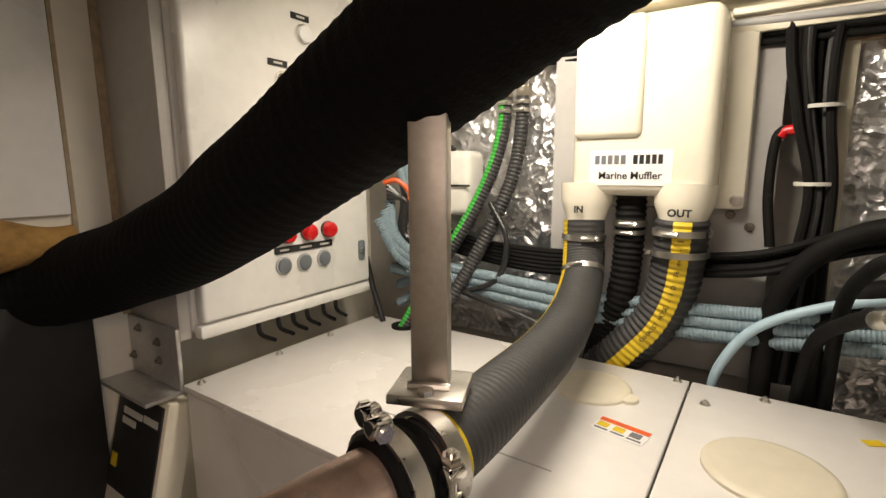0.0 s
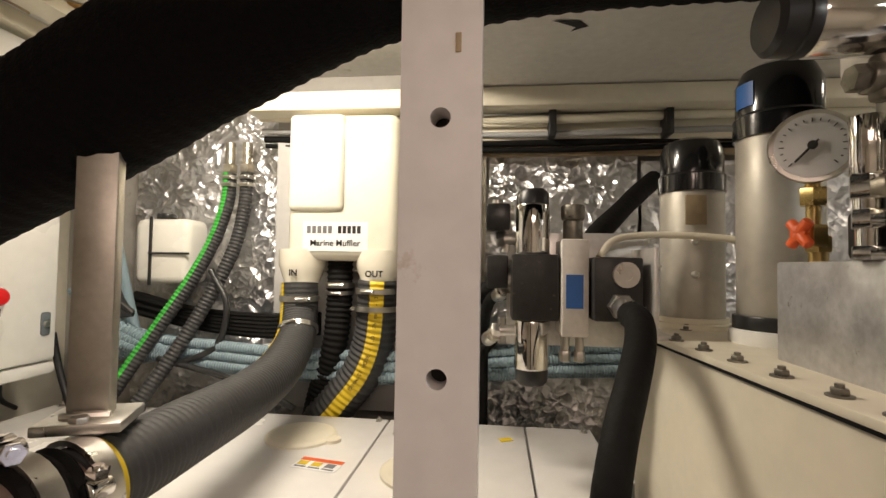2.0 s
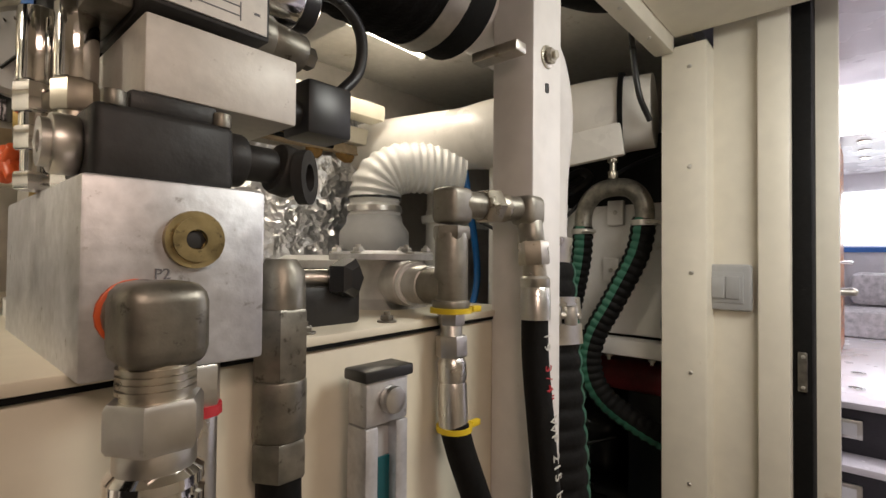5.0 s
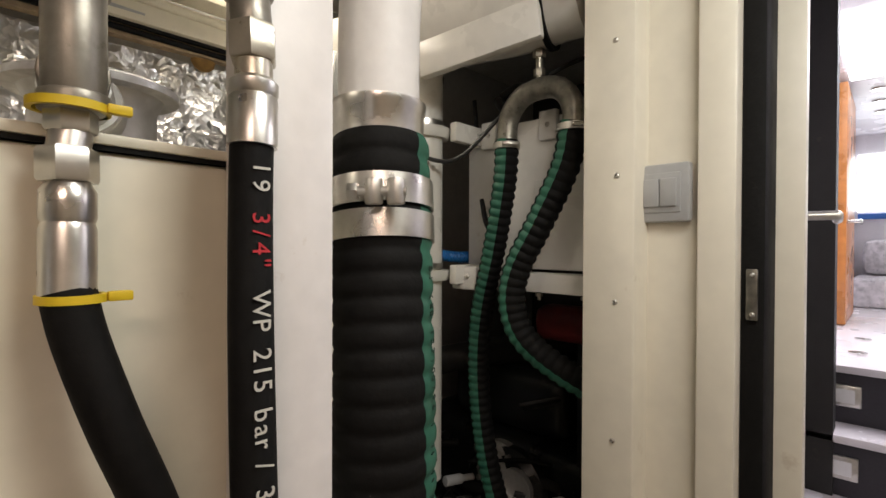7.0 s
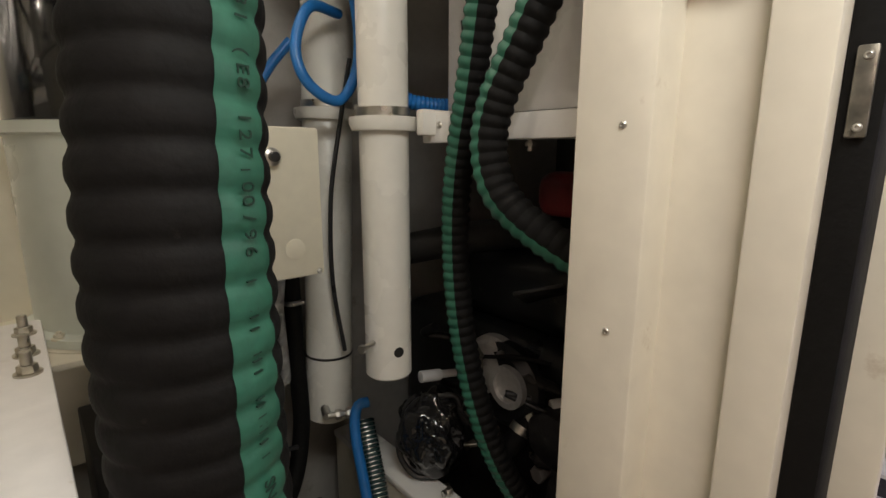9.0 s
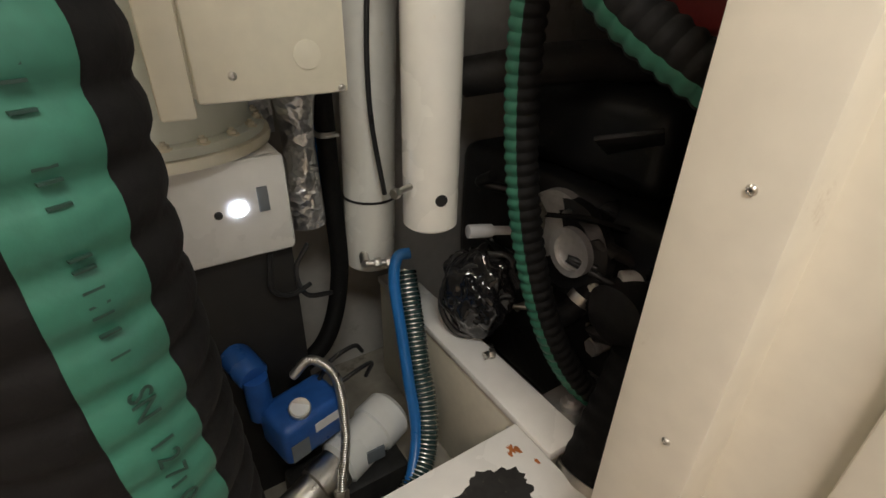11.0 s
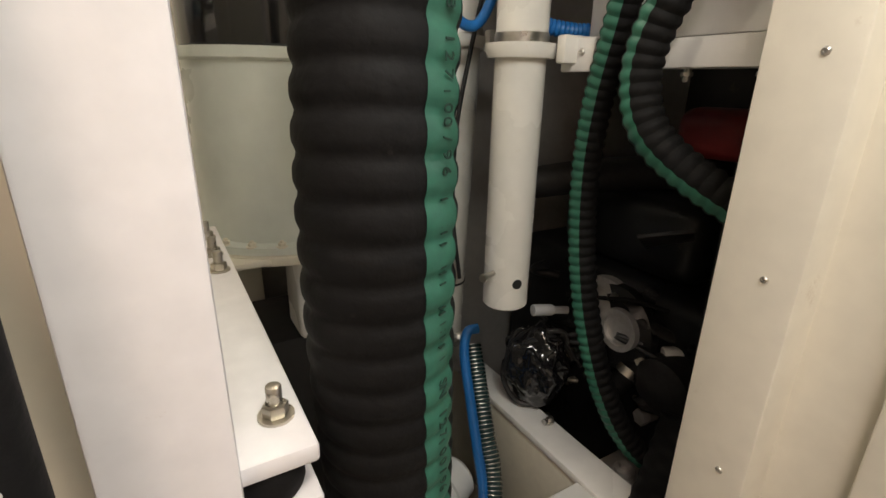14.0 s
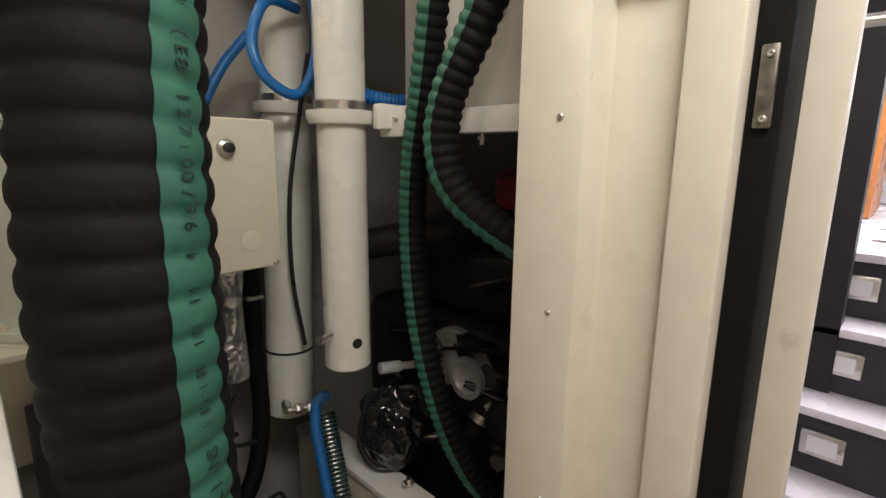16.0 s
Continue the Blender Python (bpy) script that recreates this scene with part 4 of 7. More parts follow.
pv = thing("solenoid_valve", (0.30, 0.64, 1.17), "chrome and black solenoid valve with a blue label", "valve", "solenoid valves")
part("valve_body", box(0.226, 0.291, 0.635, 0.70, 1.243, 1.336, 0.003), CHAR, pv)
for z0, z1 in ((1.336, 1.408), (1.243, 1.172)):
    s = part("solenoid", rod((0.256, 0.665, z0), (0.256, 0.665, z1), 0.0245, 0.003), CHROME, pv, "polished solenoid barrel")
    part("end_cap", lathe((0.256, 0.665, z1), (0.256, 0.665, z1 + (0.022 if z1 > z0 else -0.022)), [(0, 0.0235), (0.75, 0.0225), (1, 0.018)], 18), BLACK_PL, s)
mb = part("middle_block", box(0.293, 0.330, 0.630, 0.70, 1.223, 1.357, 0.003), ALU_MATT, pv, "grey aluminium block")
part("label", box(0.299, 0.322, 0.6285, 0.6302, 1.262, 1.308), LABEL_BLUE, mb, "blue label")
part("regulator", merge(rod((0.313, 0.665, 1.357), (0.313, 0.665, 1.385), 0.014, 0.002), rod((0.313, 0.665, 1.385), (0.313, 0.665, 1.408), 0.017, 0.004, 14)), DIRTY, mb)
for x in (0.302, 0.322):
    part("drain_plug", merge(rod((x, 0.66, 1.223), (x, 0.66, 1.20), 0.006), hexagon((x, 0.66, 1.20), (x, 0.66, 1.185), 0.008)), STEEL, mb)
rb = part("port_block", box(0.333, 0.396, 0.613, 0.70, 1.247, 1.332, 0.003), CHAR, pv, "black port block")
part("port_plug", merge(ring((0.373, 0.613, 1.309), (0.373, 0.606, 1.309), 0.008, 0.017), rod((0.373, 0.612, 1.309), (0.373, 0.608, 1.309), 0.012)), STEEL, rb)
part("hose_tail", merge(hexagon((0.366, 0.613, 1.268), (0.366, 0.597, 1.268), 0.017), rod((0.366, 0.597, 1.268), (0.366, 0.560, 1.262), 0.0145, 0.002)), STEEL, rb)
for x, y, z in ((0.20, 0.70, 1.40), (0.215, 0.71, 1.36), (0.205, 0.70, 1.30), (0.21, 0.71, 1.22)):
    part("side_fitting", merge(rod((x, y, z), (x + 0.03, y, z), 0.011), hexagon((x - 0.012, y, z), (x, y, z), 0.013), rod((x + 0.005, y, z + 0.02), (x + 0.005, y, z - 0.02), 0.008)), STEEL, pv, "steel side fitting")
part("pilot_coil", box(0.188, 0.224, 0.672, 0.715, 1.372, 1.412, 0.004), BLACK_PL, pv)
part("pilot_coil", box(0.190, 0.222, 0.676, 0.715, 1.285, 1.335, 0.004), CHAR, pv)
part("bracket", merge(box(0.22, 0.43, 0.703, 0.709, 1.20, 1.37, 0.001), box(0.405, 0.411, 0.60, 0.709, 1.226, 1.345, 0.001), box(0.405, 0.43, 0.60, 0.71, 1.226, 1.232, 0.001)), ALU_TAPE, pv, "bent aluminium bracket")
for y, z in ((0.62, 1.32), (0.64, 1.26)):
    bolt("bolt", (0.411, y, z), (1, 0, 0), 0.006, STEEL, pv)
hh = thing("hydraulic_hose", (0.33, 0.48, 0.9), "thick matt black hydraulic hose", "hose", "hydraulic hoses")
part("hose_wall", sweep([(0.366, 0.562, 1.262), (0.366, 0.528, 1.256), (0.356, 0.490, 1.234), (0.336, 0.448, 1.200), (0.316, 0.41, 1.165), (0.300, 0.382, 1.11), (0.292, 0.370, 1.03)], 0.0165, 18), RUBBER, hh)
solo("sheathed_hose", sweep([(0.338, 0.715, 1.345), (0.37, 0.77, 1.375), (0.42, 0.84, 1.418), (0.47, 0.91, 1.460), (0.52, 0.97, 1.50)], 0.0175, 16, wobble=0.003), RUBBER, "hose in a matt black fabric sheath behind the valve", "hose")
solo("breather_tube", sweep([(0.345, 0.64, 1.332), (0.37, 0.655, 1.358), (0.43, 0.67, 1.366), (0.51, 0.66, 1.362), (0.56, 0.64, 1.352)], 0.005, 10), CREAM, "thin cream plastic tube across the filters", "tube")
for pts in ([(0.20, 0.72, 1.21), (0.175, 0.80, 1.18), (0.15, 0.93, 1.10), (0.14, 0.985, 0.95)], [(0.215, 0.72, 1.28), (0.19, 0.80, 1.25), (0.18, 0.93, 1.16), (0.18, 0.985, 0.95)], [(0.30, 0.93, 1.30), (0.20, 0.945, 1.28), (0.13, 0.965, 1.22), (0.095, 0.985, 1.12), (0.09, 0.99, 0.95)], [(0.32, 0.94, 1.20), (0.22, 0.965, 1.19), (0.165, 0.98, 1.11), (0.155, 0.99, 0.95)]):
    hose_run("hydraulic_hose", pts, 0.0165 if pts[0][1] > 0.9 else 0.010, RUBBER, "black hydraulic hose dropping behind the generator")

# ---- hydraulic tank ----
tank = thing("hydraulic_tank", (0.64, 0.49, 0.0), "cream painted steel hydraulic tank with a bolted lid", "tank")
part("shell", box(0.428, 0.925, 0.290, 0.735, 0.0, 1.2165, 0.004), CREAM, tank)
part("weld_seam", sweep([(0.4285, 0.2905, 0.6), (0.428, 0.290, 0.9), (0.4285, 0.2895, 1.21)], 0.006, 10, wobble=0.004, step=0.005), CREAM, tank)
part("gasket", box(0.425, 0.928, 0.287, 0.738, 1.2165, 1.2200), RUBBER, tank, "thin black rubber gasket")
lid = part("lid", box(0.423, 0.930, 0.285, 0.740, 1.2200, 1.2275, 0.0015), CREAM, tank)
for x, y in ((0.442, 0.300), (0.441, 0.348), (0.440, 0.410), (0.439, 0.475), (0.438, 0.54), (0.438, 0.61), (0.438, 0.68), (0.50, 0.722), (0.62, 0.724), (0.74, 0.722), (0.86, 0.722), (0.912, 0.60), (0.912, 0.46), (0.72, 0.303), (0.63, 0.303)):
    bolt("bolt", (x, y, 1.2275), (0, 0, 1), 0.0062, DIRTY, lid)
tank.rotation_euler.z = radians(3.5)
flt = thing("oil_filter", (0.512, 0.755, 1.226), "steel oil filter canister with a gloss black cap", "filter", "oil filters")
part("canister", rod((0.512, 0.76, 1.236), (0.512, 0.76, 1.442), 0.0465, 0.003, 32), CAN, flt)
part("cap", lathe((0.512, 0.76, 1.438), (0.512, 0.76, 1.523), [(0, 0.049), (0.3, 0.049), (0.34, 0.046), (0.75, 0.046), (0.93, 0.040), (1, 0.028)], 32), BLACK_GLOSS, flt)
part("base_ring", lathe((0.512, 0.76, 1.226), (0.512, 0.76, 1.244), [(0, 0.058), (0.5, 0.058), (0.6, 0.052), (1, 0.052)], 32), CREAM, flt)
part("label_patch", box(0.485, 0.515, 0.7105, 0.7145, 1.385, 1.43, 0.001), RAW_WOOD, flt, "torn brown paper label")
for x, z in ((0.50, 1.36), (0.50, 1.31)):
    screw("screw", (x, 0.715, z), (0, -1, 0), 0.006, STEEL, flt)
flt2 = thing("oil_filter", (0.555, 0.60, 1.226), "tall steel oil filter canister with a gloss black cap", "filter", "oil filters")
part("canister", rod((0.555, 0.60, 1.25), (0.555, 0.60, 1.486), 0.047, 0.003, 32), CAN, flt2)
part("cap", lathe((0.555, 0.60, 1.482), (0.555, 0.60, 1.575), [(0, 0.050), (0.28, 0.050), (0.32, 0.047), (0.75, 0.047), (0.93, 0.040), (1, 0.028)], 32), BLACK_GLOSS, flt2)
part("cap_label", sweep([(0.555, 0.60, 1.52), (0.555, 0.60, 1.55)], 0.0475, 24, arc=(-50, -15), up=(-0.7, -0.7, 0), lift=0.0006), LABEL_BLUE, flt2)
part("black_band", rod((0.555, 0.60, 1.242), (0.555, 0.60, 1.262), 0.052, 0.002, 32), BLACK_PL, flt2)
part("base_ring", rod((0.555, 0.60, 1.226), (0.555, 0.60, 1.245), 0.056, 0.002, 32), WHITE, flt2)

man = thing("valve_manifold", (0.535, 0.335, 1.215), "worn aluminium hydraulic manifold block stamped P2", "manifold")
blk = part("block", box(0.489, 0.581, 0.251, 0.486, 1.226, 1.326, 0.0025), ALU, man)
part("port_plug", merge(ring((0.5395, 0.2515, 1.2955), (0.5395, 0.247, 1.2955), 0.008, 0.0155), rod((0.5395, 0.2512, 1.2955), (0.5395, 0.2485, 1.2955), 0.011), ring((0.5395, 0.249, 1.2955), (0.5395, 0.2455, 1.2955), 0.0055, 0.012)), OLD_BRASS, man, "tarnished brass hex socket plug")
part("socket", hexagon((0.5395, 0.2486, 1.2955), (0.5395, 0.2478, 1.2955), 0.0055), INK, man)
lettering("P2", (0.5245, 0.2506, 1.277), (1, 0, 0), (0, 0, 1), 0.008, INK_GREY, man)
part("red_washer", rod((0.512, 0.2515, 1.258), (0.512, 0.2485, 1.258), 0.0172, 0.001), ORANGE, man)
el = part("elbow", merge(rod((0.514, 0.2484, 1.258), (0.514, 0.238, 1.258), 0.0172, 0.002), box(0.4955, 0.5325, 0.2045, 0.2415, 1.236, 1.275, 0.009, seg=3)), DIRTY, man, "oily steel elbow")
part("thread", merge(*[ring((0.514, 0.223, z), (0.514, 0.223, z + 0.0021), 0.010, 0.0166) for z in (1.2345, 1.2313, 1.2281, 1.2249)], rod((0.514, 0.223, 1.238), (0.514, 0.223, 1.220), 0.0150)), ZINC, el)
part("union_nut", merge(hexagon((0.514, 0.223, 1.222), (0.514, 0.223, 1.200), 0.0212), rod((0.514, 0.223, 1.201), (0.514, 0.223, 1.190), 0.0172, 0.001)), STEEL, el)
part("ferrule", lathe((0.514, 0.223, 1.191), (0.514, 0.223, 1.112), [(0, 0.0165), (0.04, 0.0205), (0.10, 0.0207), (0.115, 0.0188), (0.15, 0.0188), (0.165, 0.0208), (0.34, 0.0208), (0.352, 0.0196), (0.39, 0.0196), (0.40, 0.0208), (0.96, 0.0208), (1, 0.018)], 32), CHROME, el, "bright crimped ferrule")
part("hose", sweep([(0.514, 0.223, 1.118), (0.514, 0.226, 1.0), (0.512, 0.236, 0.85), (0.51, 0.246, 0.6)], 0.0175, 18), RUBBER, el)
e2 = part("lower_fitting", merge(lathe((0.606, 0.275, 1.285), (0.606, 0.275, 1.252), [(0, 0.010), (0.25, 0.0155), (1, 0.0165)], 16), hexagon((0.606, 0.275, 1.252), (0.606, 0.275, 1.205), 0.019), rod((0.606, 0.275, 1.205), (0.606, 0.275, 1.165), 0.0175, 0.002), hexagon((0.606, 0.275, 1.165), (0.606, 0.275, 1.14), 0.019)), DIRTY, man, "dark oily fitting")
part("hose", sweep([(0.606, 0.275, 1.142), (0.606, 0.272, 1.0), (0.60, 0.268, 0.8), (0.595, 0.262, 0.6)], 0.015, 16), RUBBER, e2)
e3 = part("rear_fitting", merge(hexagon((0.548, 0.262, 1.226), (0.548, 0.262, 1.20), 0.012), rod((0.548, 0.262, 1.20), (0.548, 0.262, 1.12), 0.010, 0.002)), STEEL, man)
part("red_mark", rod((0.548, 0.262, 1.203), (0.548, 0.262, 1.197), 0.0125, n=12), PRINT_RED, e3)

vs = thing("solenoid_valve", (0.56, 0.31, 1.326), "stacked hydraulic solenoid valve above the manifold", "valve", "solenoid valves")
base = part("base_valve", box(0.497, 0.572, 0.272, 0.40, 1.326, 1.368, 0.006, seg=3), CHAR, vs, "black cast valve base")
part("side_port", merge(rod((0.497, 0.30, 1.346), (0.484, 0.30, 1.346), 0.0165, 0.002), ring((0.484, 0.30, 1.346), (0.480, 0.30, 1.346), 0.006, 0.013)), STEEL, base)
part("upper_step", box(0.515, 0.562, 0.276, 0.39, 1.366, 1.378, 0.002), CHAR, base)
for x in (0.508, 0.565):
    part("cap_screw", rod((x, 0.278, 1.366), (x, 0.278, 1.375), 0.006, 0.001, 12), DIRTY, base)
part("spool_end", merge(rod((0.572, 0.30, 1.352), (0.588, 0.30, 1.352), 0.018, 0.002), rod((0.588, 0.30, 1.352), (0.612, 0.30, 1.352), 0.0125, 0.002), rod((0.612, 0.30, 1.352), (0.63, 0.30, 1.348), 0.019, 0.004), ring((0.628, 0.29, 1.345), (0.633, 0.284, 1.345), 0.010, 0.020)), CHAR, base)
part("bellows", sweep([(0.622, 0.31, 1.33), (0.622, 0.31, 1.28)], 0.018, 20, 0.005, 0.008), RUBBER, base)
sb = part("spacer_block", box(0.522, 0.617, 0.277, 0.385, 1.378, 1.424, 0.002), ALU_MATT, vs, "scratched aluminium spacer block")
pl = part("plate_valve", box(0.523, 0.596, 0.277, 0.385, 1.430, 1.462, 0.002), CHAR, vs)
nm = part("name_plate", box(0.526, 0.593, 0.2755, 0.2772, 1.433, 1.459), ALU_MATT, pl, "printed metal name plate")
for i, (x, z, w, h) in enumerate(((0.531, 1.453, 0.010, 0.004), (0.56, 1.446, 0.03, 0.0008), (0.56, 1.440, 0.03, 0.0008), (0.545, 1.443, 0.0008, 0.012), (0.575, 1.443, 0.0008, 0.012), (0.535, 1.442, 0.006, 0.0015), (0.586, 1.445, 0.004, 0.0015))):
    part("print_bar", box(x - w / 2, x + w / 2, 0.2752, 0.2756, z - h / 2, z + h / 2), LABEL_BLUE if i == 0 else INK_GREY, nm)
part("adjuster", merge(rod((0.596, 0.31, 1.448), (0.612, 0.31, 1.448), 0.017, 0.002), rod((0.612, 0.31, 1.448), (0.64, 0.31, 1.445), 0.0145, 0.002), hexagon((0.64, 0.31, 1.445), (0.650, 0.31, 1.444), 0.009)), DIRTY, pl)
part("spool_body", merge(box(0.500, 0.523, 0.300, 0.37, 1.432, 1.470, 0.003), rod((0.502, 0.325, 1.453), (0.484, 0.325, 1.453), 0.016, 0.003), rod((0.484, 0.325, 1.453), (0.462, 0.325, 1.454), 0.0115, 0.002), rod((0.474, 0.325, 1.470), (0.474, 0.325, 1.438), 0.008, 0.002), hexagon((0.462, 0.325, 1.454), (0.452, 0.325, 1.454), 0.010)), DIRTY, pl, "oily steel throttle")
dcv = part("valve_head", box(0.518, 0.594, 0.277, 0.385, 1.464, 1.525, 0.003), CHAR, vs, "black valve head")
part("window", box(0.550, 0.559, 0.2755, 0.2775, 1.490, 1.499), INK, dcv)
part("side_body", box(0.478, 0.518, 0.285, 0.375, 1.468, 1.522, 0.003), ALU_MATT, vs, "cast side body")
for z in (1.472, 1.517):
    part("cap_screw", rod((0.512, 0.285, z), (0.512, 0.279, z), 0.005, 0.001, 12), BLACK_PL, vs)
so = part("solenoid", rod((0.482, 0.325, 1.496), (0.422, 0.325, 1.496), 0.0255, 0.003, 32), CHROME, vs, "polished solenoid barrel")
part("end_cap", lathe((0.423, 0.325, 1.496), (0.396, 0.325, 1.496), [(0, 0.0250), (0.05, 0.0256), (0.3, 0.0256), (0.34, 0.0244), (0.85, 0.0240), (1, 0.020)], 24), BLACK_PL, so)
so = part("solenoid", rod((0.594, 0.325, 1.494), (0.640, 0.325, 1.494), 0.025, 0.003, 28), CHROME, vs, "polished solenoid barrel")
part("end_cap", lathe((0.640, 0.325, 1.494), (0.657, 0.325, 1.494), [(0, 0.0245), (0.8, 0.0225), (1, 0.018)], 12), BLACK_PL, so)
for x in (0.44, 0.60):
    pg = part("connector", box(x - 0.016, x + 0.016, 0.31, 0.342, 1.518, 1.545, 0.003), DIRTY, vs, "grey cable connector")
    part("gland", rod((x + 0.014, 0.325, 1.535), (x + 0.032, 0.325, 1.535), 0.009, 0.002, 12), ZINC, pg)
part("vent_rod", rod((0.495, 0.33, 1.52), (0.490, 0.33, 1.575), 0.004, n=10), CREAM, vs)
cb = thing("coil_connector", (0.685, 0.35, 1.385), "black square coil connector with a looped cable", "connector")
part("housing", box(0.660, 0.706, 0.33, 0.372, 1.392, 1.440, 0.004), BLACK_PL, cb)
part("stem", rod((0.617, 0.35, 1.41), (0.662, 0.35, 1.41), 0.012), CHAR, cb)
part("cable", sweep([(0.700, 0.345, 1.437), (0.722, 0.342, 1.465), (0.718, 0.335, 1.498), (0.690, 0.328, 1.514), (0.66, 0.326, 1.512)], 0.0055, 12), BLACK_PL, cb)

# gauge and fittings on the manifold
pg = thing("pressure_gauge", (0.492, 0.428, 1.38), "round steel pressure gauge with a white dial", "gauge")
gdir = Vector((-0.46, -0.88, 0.02)).normalized()
gc = Vector((0.492, 0.432, 1.432))
part("case", lathe(gc - gdir * 0.024, gc + gdir * 0.004, [(0, 0.028), (0.2, 0.0315), (0.8, 0.0315), (0.85, 0.0345), (1, 0.0335)], 36), STEEL, pg)
part("dial", rod(gc + gdir * 0.0035, gc + gdir * 0.0048, 0.0295, n=36), PAPER, pg)
gside = gdir.cross(Vector((0, 0, 1))).normalized() * -1
gup = Vector((0, 0, 1)) - gdir * gdir.z
for k in range(19):
    a = radians(225 - 15 * k)
    q = gc + gdir * 0.0052 + (gside * math.cos(a) + gup * math.sin(a)) * 0.0245
    d = (gside * math.cos(a) + gup * math.sin(a)) * (0.003 if k % 3 == 0 else 0.0018)
    part("tick", rod(q - d, q + d * 0.3, 0.0005, n=6), INK, pg)
q = gc + gdir * 0.006
part("needle", merge(rod(q - (gside * 0.55 + gup * 0.6) * -0.008, q - (gside * 0.55 + gup * 0.6) * 0.024, 0.0011, n=6), rod(q - gdir * 0.001, q + gdir * 0.0015, 0.004, n=14)), INK, pg)
part("stem", merge(rod((0.497, 0.44, 1.40), (0.497, 0.44, 1.345), 0.006), hexagon((0.497, 0.44, 1.395), (0.497, 0.44, 1.378), 0.0115), hexagon((0.497, 0.44, 1.36), (0.497, 0.44, 1.34), 0.012)), BRASS, pg, "brass gauge stem")
nv = thing("needle_valve", (0.50, 0.45, 1.326), "brass needle valve with an orange star handle", "valve")
part("body", merge(rod((0.504, 0.445, 1.326), (0.504, 0.445, 1.352), 0.008), hexagon((0.504, 0.445, 1.335), (0.504, 0.445, 1.35), 0.0115), rod((0.504, 0.445, 1.352), (0.49, 0.440, 1.352), 0.006)), BRASS, nv)
hb = rod((0.489, 0.440, 1.352), (0.480, 0.436, 1.352), 0.008, 0.002, 12)
for k in range(4):
    a = radians(45 + 90 * k)
    hb = merge(hb, rod(Vector((0.484, 0.438, 1.352)), Vector((0.484, 0.438, 1.352)) + Vector((-0.45 * math.cos(a) * 0.4, 0.9 * math.cos(a), math.sin(a))) * 0.016, 0.0052, 0.0015, 10))
part("star_handle", hb, ORANGE, nv, "orange star handle")
for x, y in ((0.503, 0.338), (0.489, 0.362)):
    cf = thing("coupling", (x, y, 1.326), "tall chrome hydraulic quick coupling", "coupling", "couplings")
    part("body", merge(hexagon((x, y, 1.326), (x, y, 1.337), 0.0115), rod((x, y, 1.337), (x, y, 1.350), 0.0085), hexagon((x, y, 1.350), (x, y, 1.365), 0.0115)), CHROME, cf)
    part("collar", merge(rod((x, y, 1.365), (x, y, 1.373), 0.0095), hexagon((x, y, 1.373), (x, y, 1.392), 0.0125)), ZINC if x > 0.50 else CHROME, cf)
    part("barrel", rod((x, y, 1.392), (x, y, 1.438), 0.0115, 0.001), CHROME, cf)

# return-line filter head, tee, and the printed pressure hose
rf = thing("return_filter", (0.83, 0.43, 1.2275), "grey cast return filter head with a bolted round lid", "filter")
part("body", lathe((0.83, 0.43, 1.2275), (0.83, 0.43, 1.283), [(0, 0.058), (0.08, 0.052), (0.2, 0.046), (0.8, 0.046), (1, 0.052)], 36), ALU_TAPE, rf)
lidr = part("lid", lathe((0.83, 0.43, 1.283), (0.83, 0.43, 1.295), [(0, 0.062), (0.1, 0.064), (0.6, 0.064), (0.8, 0.060), (1, 0.03)], 40), ALU, rf)
for k in range(6):
    a = radians(20 + 60 * k)
    bolt("bolt", (0.83 + 0.055 * math.cos(a), 0.43 + 0.055 * math.sin(a), 1.292), (0, 0, 1), 0.0062, STEEL, lidr)
part("outlet", merge(rod((0.83, 0.43, 1.258), (0.797, 0.315, 1.258), 0.0205, 0.002), rod((0.818, 0.388, 1.258), (0.808, 0.352, 1.258), 0.0255, 0.003)), ALU_TAPE, rf)
part("sealing_tape", ring((0.8075, 0.350, 1.258), (0.8055, 0.343, 1.258), 0.020, 0.0235), PAPER, rf, "torn white sealing tape")
part("valve_block", box(0.635, 0.715, 0.325, 0.40, 1.226, 1.262, 0.005), CHAR, rf, "black cast block")
part("star_knob", lathe((0.690, 0.335, 1.268), (0.700, 0.312, 1.268), [(0, 0.010), (0.25, 0.019), (0.8, 0.0185), (1, 0.012)], 5), BLACK_PL, rf, "black star knob")
part("spindle", rod((0.655, 0.35, 1.268), (0.69, 0.335, 1.268), 0.008), STEEL, rf)
tee = thing("pipe_tee", (0.787, 0.272, 1.13), "steel tee and elbows with yellow cable ties", "fitting")
part("tee_body", merge(rod((0.792, 0.283, 1.312), (0.792, 0.283, 1.236), 0.0165, 0.002), rod((0.797, 0.318, 1.258), (0.792, 0.283, 1.258), 0.0185, 0.002), hexagon((0.792, 0.283, 1.318), (0.792, 0.283, 1.305), 0.0185), rod((0.792, 0.283, 1.246), (0.792, 0.283, 1.234), 0.0185, 0.002)), CAST, tee)
part("elbow", merge(box(0.7765, 0.8085, 0.2665, 0.2985, 1.320, 1.356, 0.007, seg=3), rod((0.80, 0.280, 1.340), (0.829, 0.272, 1.340), 0.0138, 0.001)), CAST, tee)
part("union_nut", merge(hexagon((0.826, 0.2725, 1.340), (0.846, 0.267, 1.340), 0.0185), rod((0.845, 0.267, 1.340), (0.856, 0.264, 1.340), 0.0150, 0.001)), ZINC, tee, "brassy union nut")
